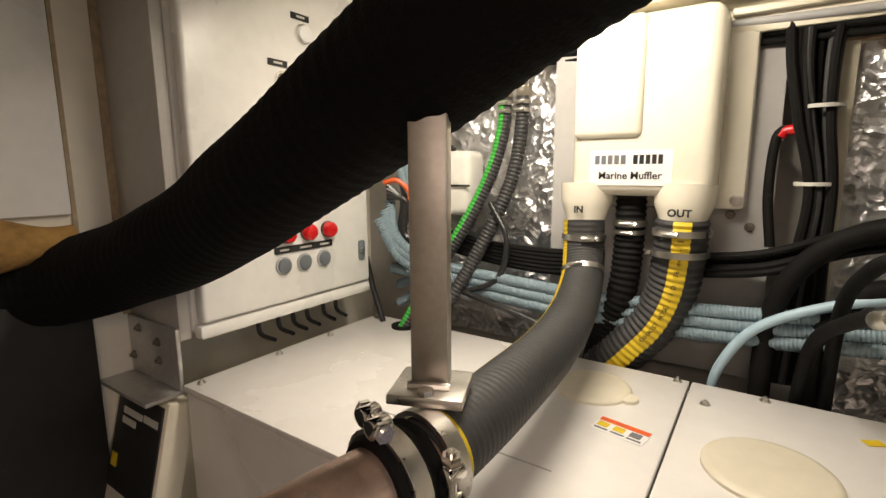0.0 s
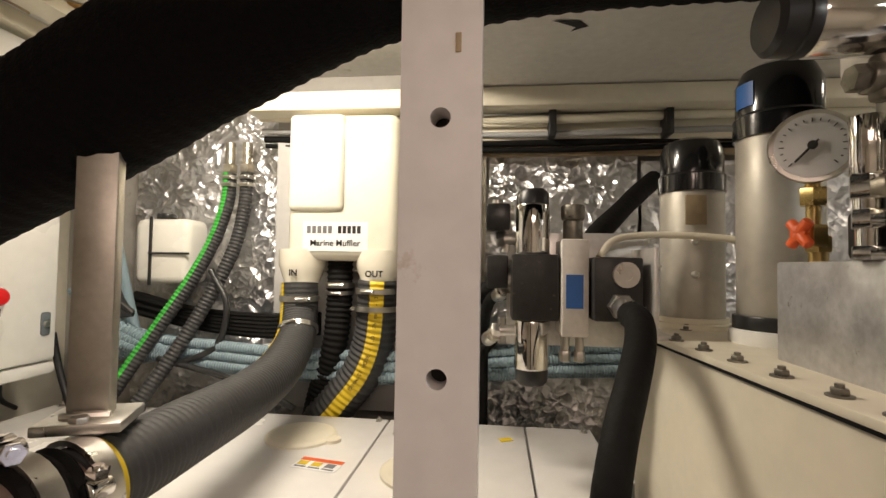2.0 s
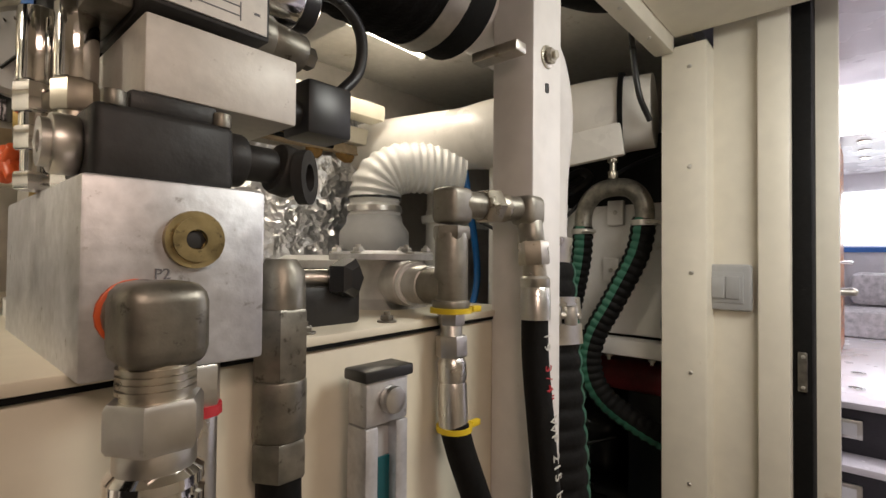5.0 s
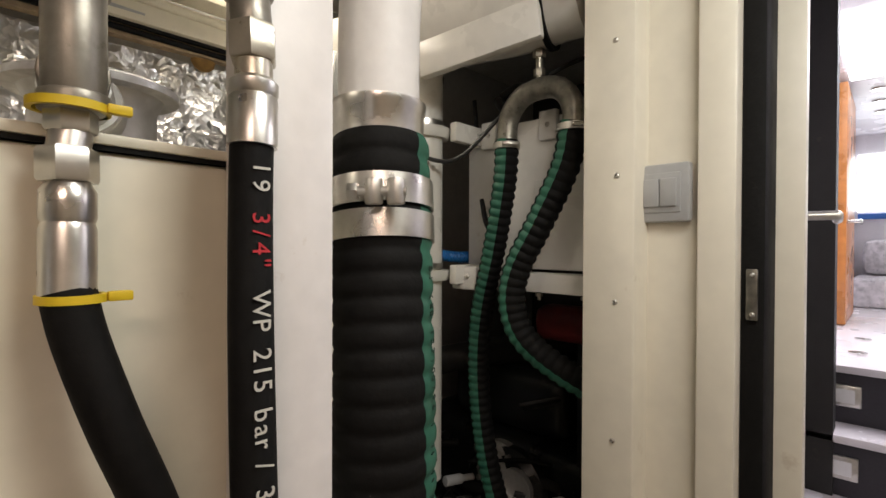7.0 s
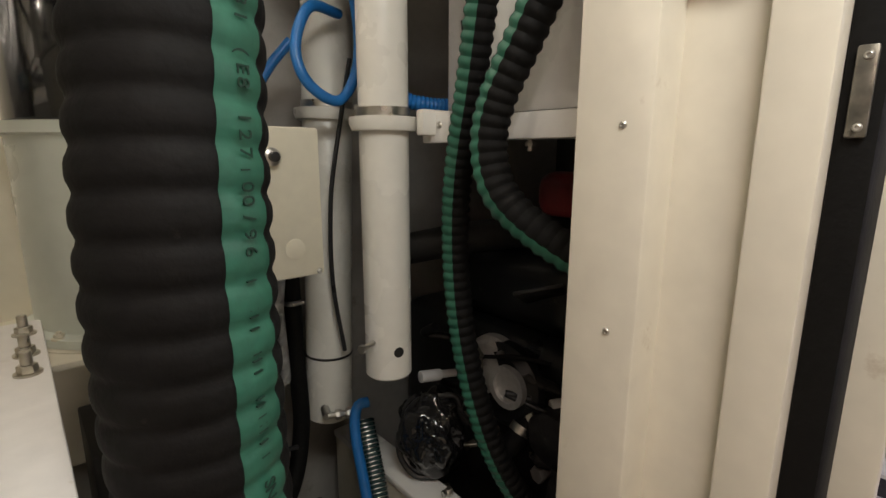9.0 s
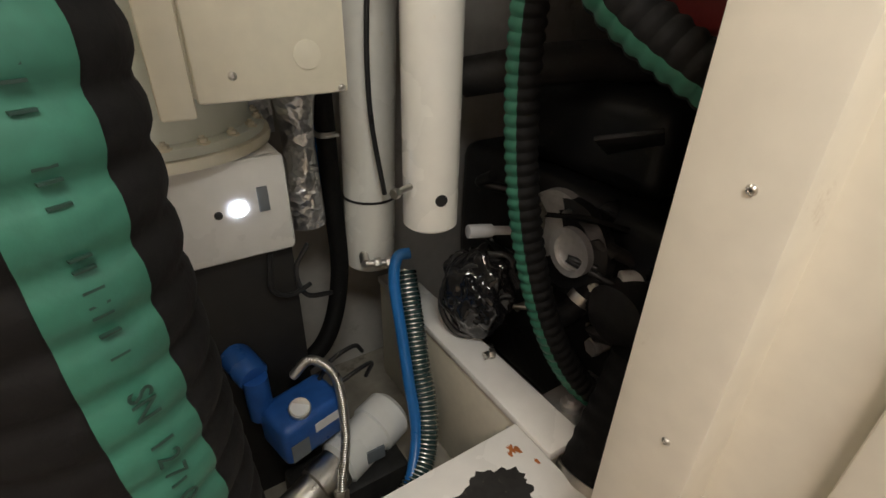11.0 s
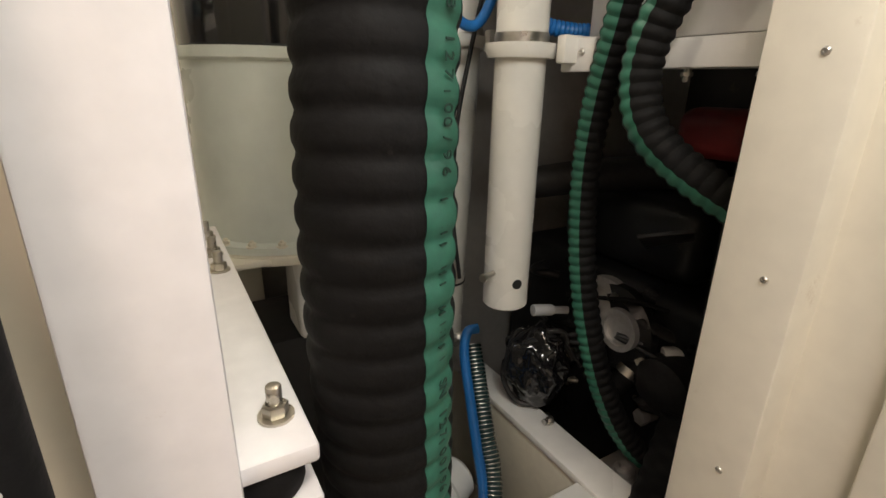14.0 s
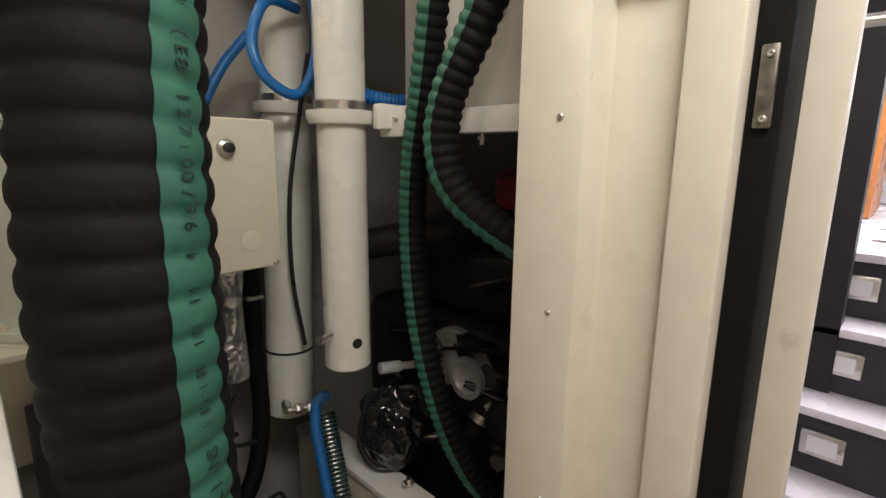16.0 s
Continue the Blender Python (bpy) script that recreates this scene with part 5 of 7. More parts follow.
part("elbow", merge(rod((0.852, 0.265, 1.340), (0.876, 0.258, 1.340), 0.0132, 0.001), box(0.868, 0.8995, 0.2385, 0.268, 1.322, 1.3545, 0.008, seg=3), rod((0.884, 0.251, 1.326), (0.884, 0.247, 1.300), 0.0135, 0.001)), CAST, tee)
part("lower_nut", merge(hexagon((0.790, 0.281, 1.236), (0.790, 0.281, 1.222), 0.0135), rod((0.790, 0.281, 1.222), (0.788, 0.279, 1.21), 0.011), hexagon((0.788, 0.279, 1.212), (0.788, 0.278, 1.192), 0.0155), lathe((0.788, 0.278, 1.192), (0.787, 0.274, 1.122), [(0, 0.011), (0.08, 0.0142), (0.3, 0.0142), (0.34, 0.013), (0.4, 0.0142), (1, 0.0142)])), STEEL, tee)
for z, r in ((1.234, 0.0195), (1.122, 0.0165)):
    part("cable_tie", merge(ring((0.789, 0.280 if z > 1.2 else 0.275, z), (0.789, 0.280 if z > 1.2 else 0.275, z + 0.005), r - 0.002, r + 0.001), box(0.805, 0.818, 0.265, 0.271, z, z + 0.006, 0.001)), YELLOW, tee, "yellow cable tie")
part("hose", sweep([(0.787, 0.274, 1.128), (0.792, 0.268, 1.10), (0.806, 0.258, 1.05), (0.828, 0.254, 0.985), (0.842, 0.2565, 0.92), (0.853, 0.2585, 0.85), (0.862, 0.2595, 0.7), (0.862, 0.2595, 0.4)], 0.0142, 18), RUBBER, tee, "black hose")
HP = [(0.882, 0.243, 1.235), (0.880, 0.2405, 1.18), (0.8755, 0.2305, 1.11), (0.8725, 0.2215, 1.04), (0.8715, 0.2155, 0.97), (0.872, 0.2115, 0.90), (0.873, 0.209, 0.8), (0.876, 0.210, 0.6), (0.877, 0.215, 0.3)]
ph = thing("pressure_hose", (0.889, 0.238, 0.3), "black high-pressure hose with white printing", "hose")
hw = part("hose_wall", sweep(HP, 0.0142, 24), RUBBER, ph)
part("fitting", merge(hexagon((0.884, 0.247, 1.305), (0.884, 0.245, 1.280), 0.0165), rod((0.884, 0.245, 1.282), (0.884, 0.244, 1.265), 0.0125)), ZINC, ph)
part("ferrule", lathe((0.884, 0.244, 1.268), (0.882, 0.242, 1.222), [(0, 0.0135), (0.06, 0.0160), (0.22, 0.0160), (0.26, 0.0148), (0.3, 0.0160), (1, 0.0160)]), STEEL, ph, "crimped steel ferrule")
hp_line = spline(HP, 0.002)
WIDE = {"i": 0.4, "/": 0.7, "r": 0.7, '"': 0.6, "W": 1.35, "Q": 1.2}
for words, za, zb, m in (("19", 1.212, 1.189, PRINT_WHITE), ('3/4"', 1.179, 1.141, PRINT_RED), ("WP", 1.126, 1.100, PRINT_WHITE), ("215", 1.092, 1.064, PRINT_WHITE), ("bar", 1.056, 1.031, PRINT_WHITE), ("/", 1.024, 1.018, PRINT_WHITE), ("3120", 1.009, 0.972, PRINT_WHITE), ("psi", 0.967, 0.945, PRINT_WHITE), ("3Q22", 0.933, 0.891, PRINT_WHITE), ("01", 0.882, 0.860, PRINT_WHITE)):
    widths = [WIDE.get(ch, 1.0) for ch in words]
    for k, ch in enumerate(words):
        z = za + (zb - za) * (sum(widths[:k]) + widths[k] / 2) / sum(widths)
        p = min(hp_line, key=lambda s: abs(s[0].z - z))[0]
        lettering(ch, (p.x - 0.0005, p.y - 0.0150, z), (0, 0, -1), (1, 0, 0), 0.0170, m, hw)

sg = thing("level_gauge", (0.683, 0.262, 0.93), "aluminium sight gauge showing teal oil on the tank", "gauge")
part("frame", merge(box(0.662, 0.705, 0.252, 0.275, 1.160, 1.196, 0.003), box(0.662, 0.6745, 0.252, 0.275, 0.93, 1.160, 0.002), box(0.6925, 0.705, 0.252, 0.275, 0.93, 1.160, 0.002), box(0.662, 0.705, 0.252, 0.275, 0.88, 0.93, 0.003)), ALU, sg)
part("top_cap", box(0.659, 0.708, 0.249, 0.276, 1.194, 1.203, 0.002), BLACK_PL, sg)
for z in (1.179, 0.905):
    part("screw_head", rod((0.684, 0.252, z), (0.684, 0.243, z), 0.0105, 0.002, 18), STEEL, sg)
part("oil", box(0.6746, 0.6924, 0.260, 0.274, 0.93, 1.132), OIL, sg, "teal oil column")
part("empty_tube", box(0.6746, 0.6924, 0.262, 0.274, 1.132, 1.160), GREY_PL, sg)


# ---- big hose and what hangs behind it ----
BIG = [(1.090, 0.363, 1.275), (1.081, 0.348, 1.15), (1.0695, 0.330, 1.0), (1.0680, 0.3270, 0.85), (1.0735, 0.332, 0.7), (1.075, 0.336, 0.5), (1.065, 0.345, 0.3), (1.04, 0.36, 0.12)]
bh = thing("water_hose", (1.08, 0.336, 0.05), "very thick ribbed black water hose with a green stripe", "hose", "striped hoses")
bw = part("hose_wall", sweep(BIG, 0.0568, 40, 0.0030, 0.026, step=0.0032, sharp=2.2, wobble=0.0012), RUBBER, bh)
part("stripe", sweep(BIG, 0.0568, 40, 0.0030, 0.026, step=0.0032, sharp=2.2, wobble=0.0012, arc=(-28, 8), up=(0.30, -1, 0), lift=0.0006), GREEN_DK, bw, "printed green stripe")
a = radians(-64)
out, side = Vector((math.cos(a), math.sin(a), 0)), Vector((-math.sin(a), math.cos(a), 0))
line = spline(BIG, 0.002)
z = 1.13
for ch in "81 (E8 127.00/96 ..:.::. :.:.. SN 127.00/96 .::.:. ::.. LS 7. 127.00/96 .:.:.":
    p = min(line, key=lambda q: abs(q[0].z - z))[0]
    if ch in ".:":
        for dz in ((0.0,) if ch == "." else (-0.0022, 0.0022)):
            part("print_bar", box(-0.0034, 0.0034, -0.0008, 0.0010, -0.0005, 0.0005, 0, Matrix.Translation(p + out * 0.0564 + Vector((0, 0, dz))) @ Matrix.Rotation(a + math.pi / 2, 4, "Z")), PRINT_FADED, bw)
    elif ch != " ":
        lettering(ch, p + out * 0.0577, (0, 0, -1), side, 0.0135, PRINT_FADED, bw)
    z -= 0.0096
for zc, w in ((1.172, 0.029), (1.209, 0.031)):
    c = part("t_bolt_clamp", ring((1.081 + (zc - w / 2 - 1.15) * 0.072, 0.348 + (zc - w / 2 - 1.15) * 0.12, zc - w / 2), (1.081 + (zc + w / 2 - 1.15) * 0.072, 0.348 + (zc + w / 2 - 1.15) * 0.12, zc + w / 2), 0.0580, 0.0604, 48), STEEL, bh, "wide stainless hose clamp")
    if zc > 1.2:
        q = Vector((1.036, 0.2960, zc))
        side = Vector((0.65, -0.76, 0))
        part("bolt", merge(rod(q - side * 0.028, q + side * 0.026, 0.005, n=12), rod(q - side * 0.006 + Vector((0, 0, -0.013)), q - side * 0.006 + Vector((0, 0, 0.013)), 0.009, 0.002), rod(q + side * 0.016 + Vector((0, 0, -0.013)), q + side * 0.016 + Vector((0, 0, 0.013)), 0.009, 0.002), hexagon(q - side * 0.032, q - side * 0.022, 0.009)), STEEL, c)
part("spigot", lathe((1.091, 0.366, 1.262), (1.092, 0.367, 1.318), [(0, 0.0525), (0.75, 0.0525), (0.85, 0.055), (1, 0.055)], 32), STEEL, bh, "steel spigot with a weld bead")


def lift_tube(x, y, r, z0, z1, rings, hole, name_label):
    """A white plastic standpipe with collar rings and a drilled hole."""
    t = thing("standpipe", (x, y, z0), name_label, "pipe", "standpipes")
    part("tube", lathe((x, y, z0), (x, y, z1), [(0, r - 0.004), (0.004, r), (0.996, r), (1, r - 0.003)], 36), PVC, t)
    for zr in rings:
        b = part("collar", lathe((x, y, zr - 0.012), (x, y, zr + 0.010), [(0, r + 0.012), (0.5, r + 0.016), (1, r + 0.016)], 36), PVC, t, "white plastic collar")
        part("lug", box(x + r * 0.6, x + r + 0.075, y - 0.075, y - 0.055, zr - 0.02, zr + 0.022, 0.004), PVC, b)
        screw("screw", (x + r + 0.058, y - 0.075, zr), (0, -1, 0), 0.005, STEEL, b)
        part("band", ring((x, y, zr + 0.012), (x, y, zr + 0.026), r - 0.001, r + 0.002), STEEL, b, "steel band clamp")
    hp = Vector(hole)
    out = Vector((hp.x - x, hp.y - y, 0)).normalized()
    part("hole", lathe(hp + out * 0.0005, hp - out * 0.004, [(0, 0.0095), (1, 0.0095)], 20), INK, t, "dark drilled hole")
    return t


tb = lift_tube(1.480, 0.690, 0.0425, 0.635, 1.585, (1.09, 1.40), (1.473, 0.648, 0.69), "white plastic standpipe stained yellow")
part("hole", lathe((1.512, 0.661, 1.52), (1.508, 0.664, 1.52), [(0, 0.010), (1, 0.010)], 20), INK, tb)
part("side_bolt", merge(rod((1.43, 0.665, 0.715), (1.405, 0.655, 0.715), 0.005), hexagon((1.405, 0.655, 0.715), (1.396, 0.651, 0.715), 0.008)), STEEL, tb)
ta = lift_tube(1.485, 0.945, 0.052, 0.435, 1.57, (1.12, 1.40), (1.452, 0.905, 0.475), "white plastic standpipe with a cable tie")
ta.rotation_euler.y = 0.04
part("cable_tie", ring((1.485, 0.945, 0.588), (1.485, 0.945, 0.593), 0.051, 0.0535), INK, ta, "black cable tie")
part("drain_fitting", merge(rod((1.452, 0.905, 0.475), (1.445, 0.88, 0.47), 0.010), rod((1.445, 0.882, 0.47), (1.49, 0.868, 0.468), 0.007), hexagon((1.462, 0.877, 0.469), (1.475, 0.873, 0.469), 0.011), hexagon((1.485, 0.87, 0.468), (1.505, 0.864, 0.468), 0.012)), STEEL, ta, "steel drain fitting")
solo("cable", sweep([(1.512, 0.845, 1.22), (1.50, 0.87, 1.10), (1.475, 0.875, 0.95), (1.468, 0.87, 0.78), (1.487, 0.865, 0.62)], 0.0045, 10), BLACK_PL, "thin black cable down the standpipe", "cable")
solo("blue_hose", sweep([(1.43, 0.80, 1.60), (1.45, 0.79, 1.45), (1.50, 0.80, 1.30), (1.50, 0.80, 1.20), (1.46, 0.80, 1.135), (1.40, 0.80, 1.16), (1.385, 0.81, 1.22), (1.42, 0.82, 1.29), (1.50, 0.86, 1.30)], 0.0095, 14), BLUE, "looped blue plastic hose by the standpipes", "hose", "blue hoses")
solo("blue_hose", sweep([(1.445, 0.955, 1.26), (1.40, 0.975, 1.20), (1.36, 0.99, 1.12), (1.335, 1.04, 1.03), (1.33, 1.09, 0.99)], 0.010, 12), BLUE, "blue plastic hose behind the box", "hose", "blue hoses")
solo("blue_hose", sweep([(1.52, 0.72, 1.15), (1.56, 0.70, 1.13), (1.64, 0.66, 1.13), (1.72, 0.55, 1.17), (1.80, 0.45, 1.22)], 0.014, 16, 0.002, 0.008), BLUE, "ribbed blue plastic hose beside the standpipe", "hose", "blue hoses")
solo("cable", sweep([(1.40, 0.72, 1.38), (1.47, 0.60, 1.33), (1.52, 0.50, 1.42), (1.58, 0.42, 1.50), (1.66, 0.34, 1.55)], 0.0045, 8), BLACK_PL, "thin black cable slung across", "cable")

tr = thing("bracket_rail", (1.56, 0.46, 1.06), "white painted steel rail with lugs", "bracket")
part("rail", box(1.552, 1.60, 0.14, 0.655, 1.062, 1.10, 0.003), WHITE, tr)
part("lug", box(1.532, 1.55, 0.58, 0.65, 1.058, 1.108, 0.003), WHITE, tr)
screw("screw", (1.532, 0.605, 1.087), (-1, 0, 0), 0.006, STEEL, tr)
for y in (0.35, 0.45):
    part("bolt", merge(rod((1.575, y, 1.062), (1.575, y, 1.045), 0.004), hexagon((1.575, y, 1.058), (1.575, y, 1.052), 0.008)), STEEL, tr)
ub = thing("pipe_board", (1.62, 0.48, 1.1), "cream backing board behind the bent pipe", "board")
part("board", box(1.60, 1.615, 0.32, 0.66, 1.105, 1.42, 0.003), WHITE, ub)
for y, z in ((0.59, 1.40), (0.44, 1.40), (0.45, 1.26)):
    part("lug", box(1.584, 1.60, y - 0.02, y + 0.02, z - 0.03, z + 0.03, 0.003), WHITE, ub)
    screw("screw", (1.584, y, z), (-1, 0, 0), 0.0055, STEEL, ub)
up = thing("u_pipe", (1.52, 0.42, 1.36), "dull steel U-bend pipe between two hoses", "pipe")
part("bend", sweep([(1.517, 0.49, 1.34), (1.518, 0.488, 1.40), (1.52, 0.462, 1.44), (1.522, 0.42, 1.452), (1.524, 0.378, 1.445), (1.526, 0.352, 1.41), (1.527, 0.350, 1.35)], 0.0205, 20), DIRTY, up)
part("stub", merge(rod((1.522, 0.42, 1.45), (1.522, 0.42, 1.545), 0.007), hexagon((1.522, 0.42, 1.475), (1.522, 0.42, 1.49), 0.011), hexagon((1.522, 0.42, 1.51), (1.522, 0.42, 1.525), 0.012)), ZINC, up)
part("handle", sweep([(1.50, 0.52, 1.552), (1.52, 0.44, 1.556), (1.535, 0.36, 1.553)], 0.009, 12), CREAM, up, "cream lever")


def striped(pts, r, pitch, arc, updir, label):
    h = thing("water_hose", pts[-1], label, "hose", "striped hoses")
    w = part("hose_wall", sweep(pts, r, 24, 0.003, pitch, sharp=1.6), RUBBER, h)
    part("stripe", sweep(pts, r, 24, 0.003, pitch, sharp=1.6, arc=arc, up=updir, lift=0.0006), GREEN_DK, w, "green stripe")
    return h


h = striped([(1.517, 0.49, 1.365), (1.519, 0.497, 1.28), (1.530, 0.53, 1.15), (1.548, 0.575, 1.02), (1.560, 0.595, 0.90), (1.568, 0.59, 0.76), (1.58, 0.565, 0.62), (1.61, 0.53, 0.48), (1.66, 0.49, 0.37), (1.73, 0.44, 0.30)], 0.0245, 0.017, (8, 66), (-0.75, -0.65, 0), "ribbed black hose with a green stripe, hanging long")
clip_band(h, (1.517, 0.491, 1.352), (0, 0, 1), 0.0255, 0.012, screw_dir=(-0.7, -0.7, 0))
h = striped([(1.527, 0.350, 1.378), (1.524, 0.365, 1.30), (1.512, 0.41, 1.20), (1.503, 0.455, 1.11), (1.502, 0.465, 1.04), (1.510, 0.44, 0.975), (1.535, 0.37, 0.92), (1.575, 0.28, 0.875), (1.62, 0.18, 0.85)], 0.0275, 0.018, (30, 68), (-0.75, -0.65, 0), "ribbed black hose with a green stripe, bent aside")
clip_band(h, (1.527, 0.351, 1.368), (0, 0, 1), 0.0285, 0.012, screw_dir=(-0.7, -0.7, 0))
solo("braided_hose", sweep([(1.60, 0.30, 1.42), (1.59, 0.30, 1.25), (1.60, 0.31, 1.13)], 0.028, 18), CONDUIT, "grey braided hose beside the rail", "hose")
vp = thing("handwheel", (1.68, 0.6, 1.3), "dark handwheel with hanging chains", "valve")
part("wheel", sweep([(1.66, 0.62, 1.50), (1.69, 0.58, 1.53), (1.66, 0.54, 1.50), (1.64, 0.58, 1.47), (1.66, 0.62, 1.50)], 0.012, 10), BLACK_PL, vp)
part("stem", sweep([(1.62, 0.66, 1.5), (1.63, 0.65, 1.3), (1.61, 0.66, 1.18)], 0.005, 8), BLACK_PL, vp)
solo("cable", sweep([(1.60, 0.62, 1.26), (1.595, 0.60, 1.20), (1.61, 0.57, 1.16), (1.62, 0.50, 1.14)], 0.006, 8), BLACK_PL, "black cable behind the standpipe", "cable")
ht = thing("header_tank", (1.72, 0.62, 1.11), "pale grey rounded header tank", "tank")
part("vessel", lathe((1.72, 0.66, 1.12), (1.72, 0.66, 1.34), [(0, 0.06), (0.08, 0.075), (0.85, 0.075), (1, 0.05)], 32), PLATE_GREY, ht)
part("neck", rod((1.72, 0.66, 1.34), (1.72, 0.66, 1.36), 0.025), BLACK_PL, ht)

# ---- white wrapped duct, corrugated duct, and the air filter unit ----
wd2 = thing("wrapped_duct", (1.46, 0.65, 1.5), "large duct in loose white plastic wrap", "duct")
part("wrap", sweep([(1.36, 1.12, 1.60), (1.41, 0.92, 1.605), (1.47, 0.62, 1.61), (1.53, 0.33, 1.615)], 0.085, 32, wobble=0.008, step=0.012), DUCT_WRAP, wd2)
part("loose_flap", box(1.40, 1.42, 0.36, 0.60, 1.49, 1.56, 0.004, Matrix.Translation((1.41, 0.48, 1.52)) @ Matrix.Rotation(radians(-8), 4, "X") @ Matrix.Rotation(radians(14), 4, "Z") @ Matrix.Translation((-1.41, -0.48, -1.52))), DUCT_WRAP, wd2)
part("strap", ring((1.515, 0.40, 1.614), (1.518, 0.39, 1.614), 0.085, 0.094), RUBBER, wd2)
au = thing("water_maker", (1.16, 0.93, 0.0), "cream cylindrical filter unit with a black glass band", "filter unit")
part("stand", box(1.03, 1.30, 0.85, 1.06, 0.0, 0.575, 0.004), DARK, au)
part("vessel", lathe((1.14, 0.963, 0.760), (1.14, 0.963, 1.085), [(0, 0.166), (0.04, 0.166), (0.05, 0.148), (0.94, 0.148), (0.95, 0.158), (1, 0.158)], 56), PALE_GREEN, au)
part("shelf", merge(lathe((1.14, 0.963, 0.744), (1.14, 0.963, 0.759), [(0, 0.174), (0.5, 0.176), (1, 0.174)], 56), box(0.945, 1.10, 0.80, 1.08, 0.746, 0.757, 0.003)), CREAM, au, "round flange shelf")
for k in range(10):
    a = radians(200 + 18 * k)
    bolt("bolt", (1.14 + 0.157 * math.cos(a), 0.963 + 0.157 * math.sin(a), 0.773), (0, 0, 1), 0.007, CREAM, au)
part("glass_band", rod((1.14, 0.963, 1.086), (1.14, 0.963, 1.262), 0.146, 0.002, 56), BLACK_GLOSS, au, "black glass band")
part("upper_ring", lathe((1.145, 0.96, 1.262), (1.145, 0.96, 1.290), [(0, 0.142), (0.6, 0.142), (1, 0.12)], 48), WHITE, au)
part("bowl", rod((1.21, 0.935, 1.286), (1.21, 0.935, 1.302), 0.080, 0.002, 36), CLEAR_DOME, au, "clear plastic ring")
part("grey_cap", lathe((1.24, 0.93, 1.300), (1.24, 0.93, 1.392), [(0, 0.086), (0.05, 0.088), (0.55, 0.088), (0.8, 0.072), (1, 0.070)], 40), GREY_PL, au)
cd = thing("flexible_duct", (1.3, 0.9, 1.39), "white corrugated plastic air duct with an elbow", "duct")
part("duct_wall", sweep([(1.24, 0.93, 1.388), (1.24, 0.93, 1.44), (1.252, 0.922, 1.488), (1.295, 0.893, 1.518), (1.36, 0.85, 1.522), (1.43, 0.80, 1.515)], 0.067, 36, 0.0055, 0.019), WHITE, cd)
part("band", ring((1.24, 0.93, 1.402), (1.24, 0.93, 1.416), 0.066, 0.070), STEEL, cd)
part("band", ring((1.24, 0.93, 1.434), (1.24, 0.93, 1.440), 0.066, 0.069), BLACK_PL, cd, "black band")
jb = thing("junction_box", (1.28, 0.73, 0.85), "cream enclosure with a black cable gland", "junction box")
part("body", box(1.155, 1.357, 0.712, 0.80, 0.85, 1.076, 0.006), CREAM, jb)
part("cover", box(1.185, 1.362, 0.698, 0.714, 0.846, 1.080, 0.005), CREAM, jb)
part("side_plate", box(1.145, 1.183, 0.706, 0.716, 0.83, 1.09, 0.004), CREAM, jb)
g = part("gland", lathe((1.283, 0.699, 1.036), (1.283, 0.690, 1.036), [(0, 0.0135), (0.7, 0.0135), (1, 0.010)]), STEEL, jb)
part("plug", rod((1.283, 0.691, 1.036), (1.283, 0.679, 1.036), 0.0075, 0.001, 10), BLACK_PL, g)
part("knockout", lathe((1.312, 0.699, 0.893), (1.312, 0.696, 0.893), [(0, 0.0165), (0.8, 0.0165), (1, 0.015)], 28), CREAM, jb)
for x, z in ((1.205, 0.96), (1.225, 0.985), (1.225, 0.875), (1.352, 0.852)):
    screw("screw", (x, 0.698, z), (0, -1, 0), 0.005, STEEL, jb)
ct = thing("control_unit", (1.22, 0.83, 0.575), "white control unit with a glowing round lamp", "control unit")
part("body", box(1.12, 1.30, 0.832, 0.93, 0.575, 0.743, 0.012, seg=3), WHITE, ct)
part("face", box(1.135, 1.30, 0.822, 0.834, 0.58, 0.741, 0.008), WHITE, ct)
part("lamp", rod((1.223, 0.823, 0.666), (1.223, 0.819, 0.666), 0.0105, n=24), LED, ct, "glowing white indicator lamp")
part("button", rod((1.193, 0.823, 0.662), (1.193, 0.818, 0.662), 0.006, 0.001, 16), INK, ct)
part("slot", box(1.252, 1.268, 0.819, 0.823, 0.655, 0.695, 0.001), BUTTON, ct)
solo("lagged_pipe", sweep([(1.37, 0.93, 0.90), (1.36, 0.94, 0.80), (1.36, 0.945, 0.68), (1.355, 0.95, 0.56)], 0.030, 16, wobble=0.014, step=0.01), FOIL, "pipe lagged in crumpled foil", "pipe")
solo("blue_hose", sweep([(1.40, 1.0, 0.95), (1.40, 1.0, 0.8), (1.405, 1.0, 0.6)], 0.018, 14), BLUE, "blue hose behind the standpipe", "hose", "blue hoses")
sh = thing("suction_hose", (1.24, 0.88, 0.25), "black hose looping down to the pump", "hose")
part("hose_wall", sweep([(1.42, 0.97, 0.85), (1.42, 0.965, 0.60), (1.41, 0.94, 0.42), (1.35, 0.90, 0.30), (1.24, 0.88, 0.25)], 0.019, 14), RUBBER, sh)
clip_band(sh, (1.42, 0.968, 0.72), (0, 0, 1), 0.0195, 0.010)
clip_band(sh, (1.265, 0.884, 0.262), (1, 0.18, 0.3), 0.0195, 0.010)
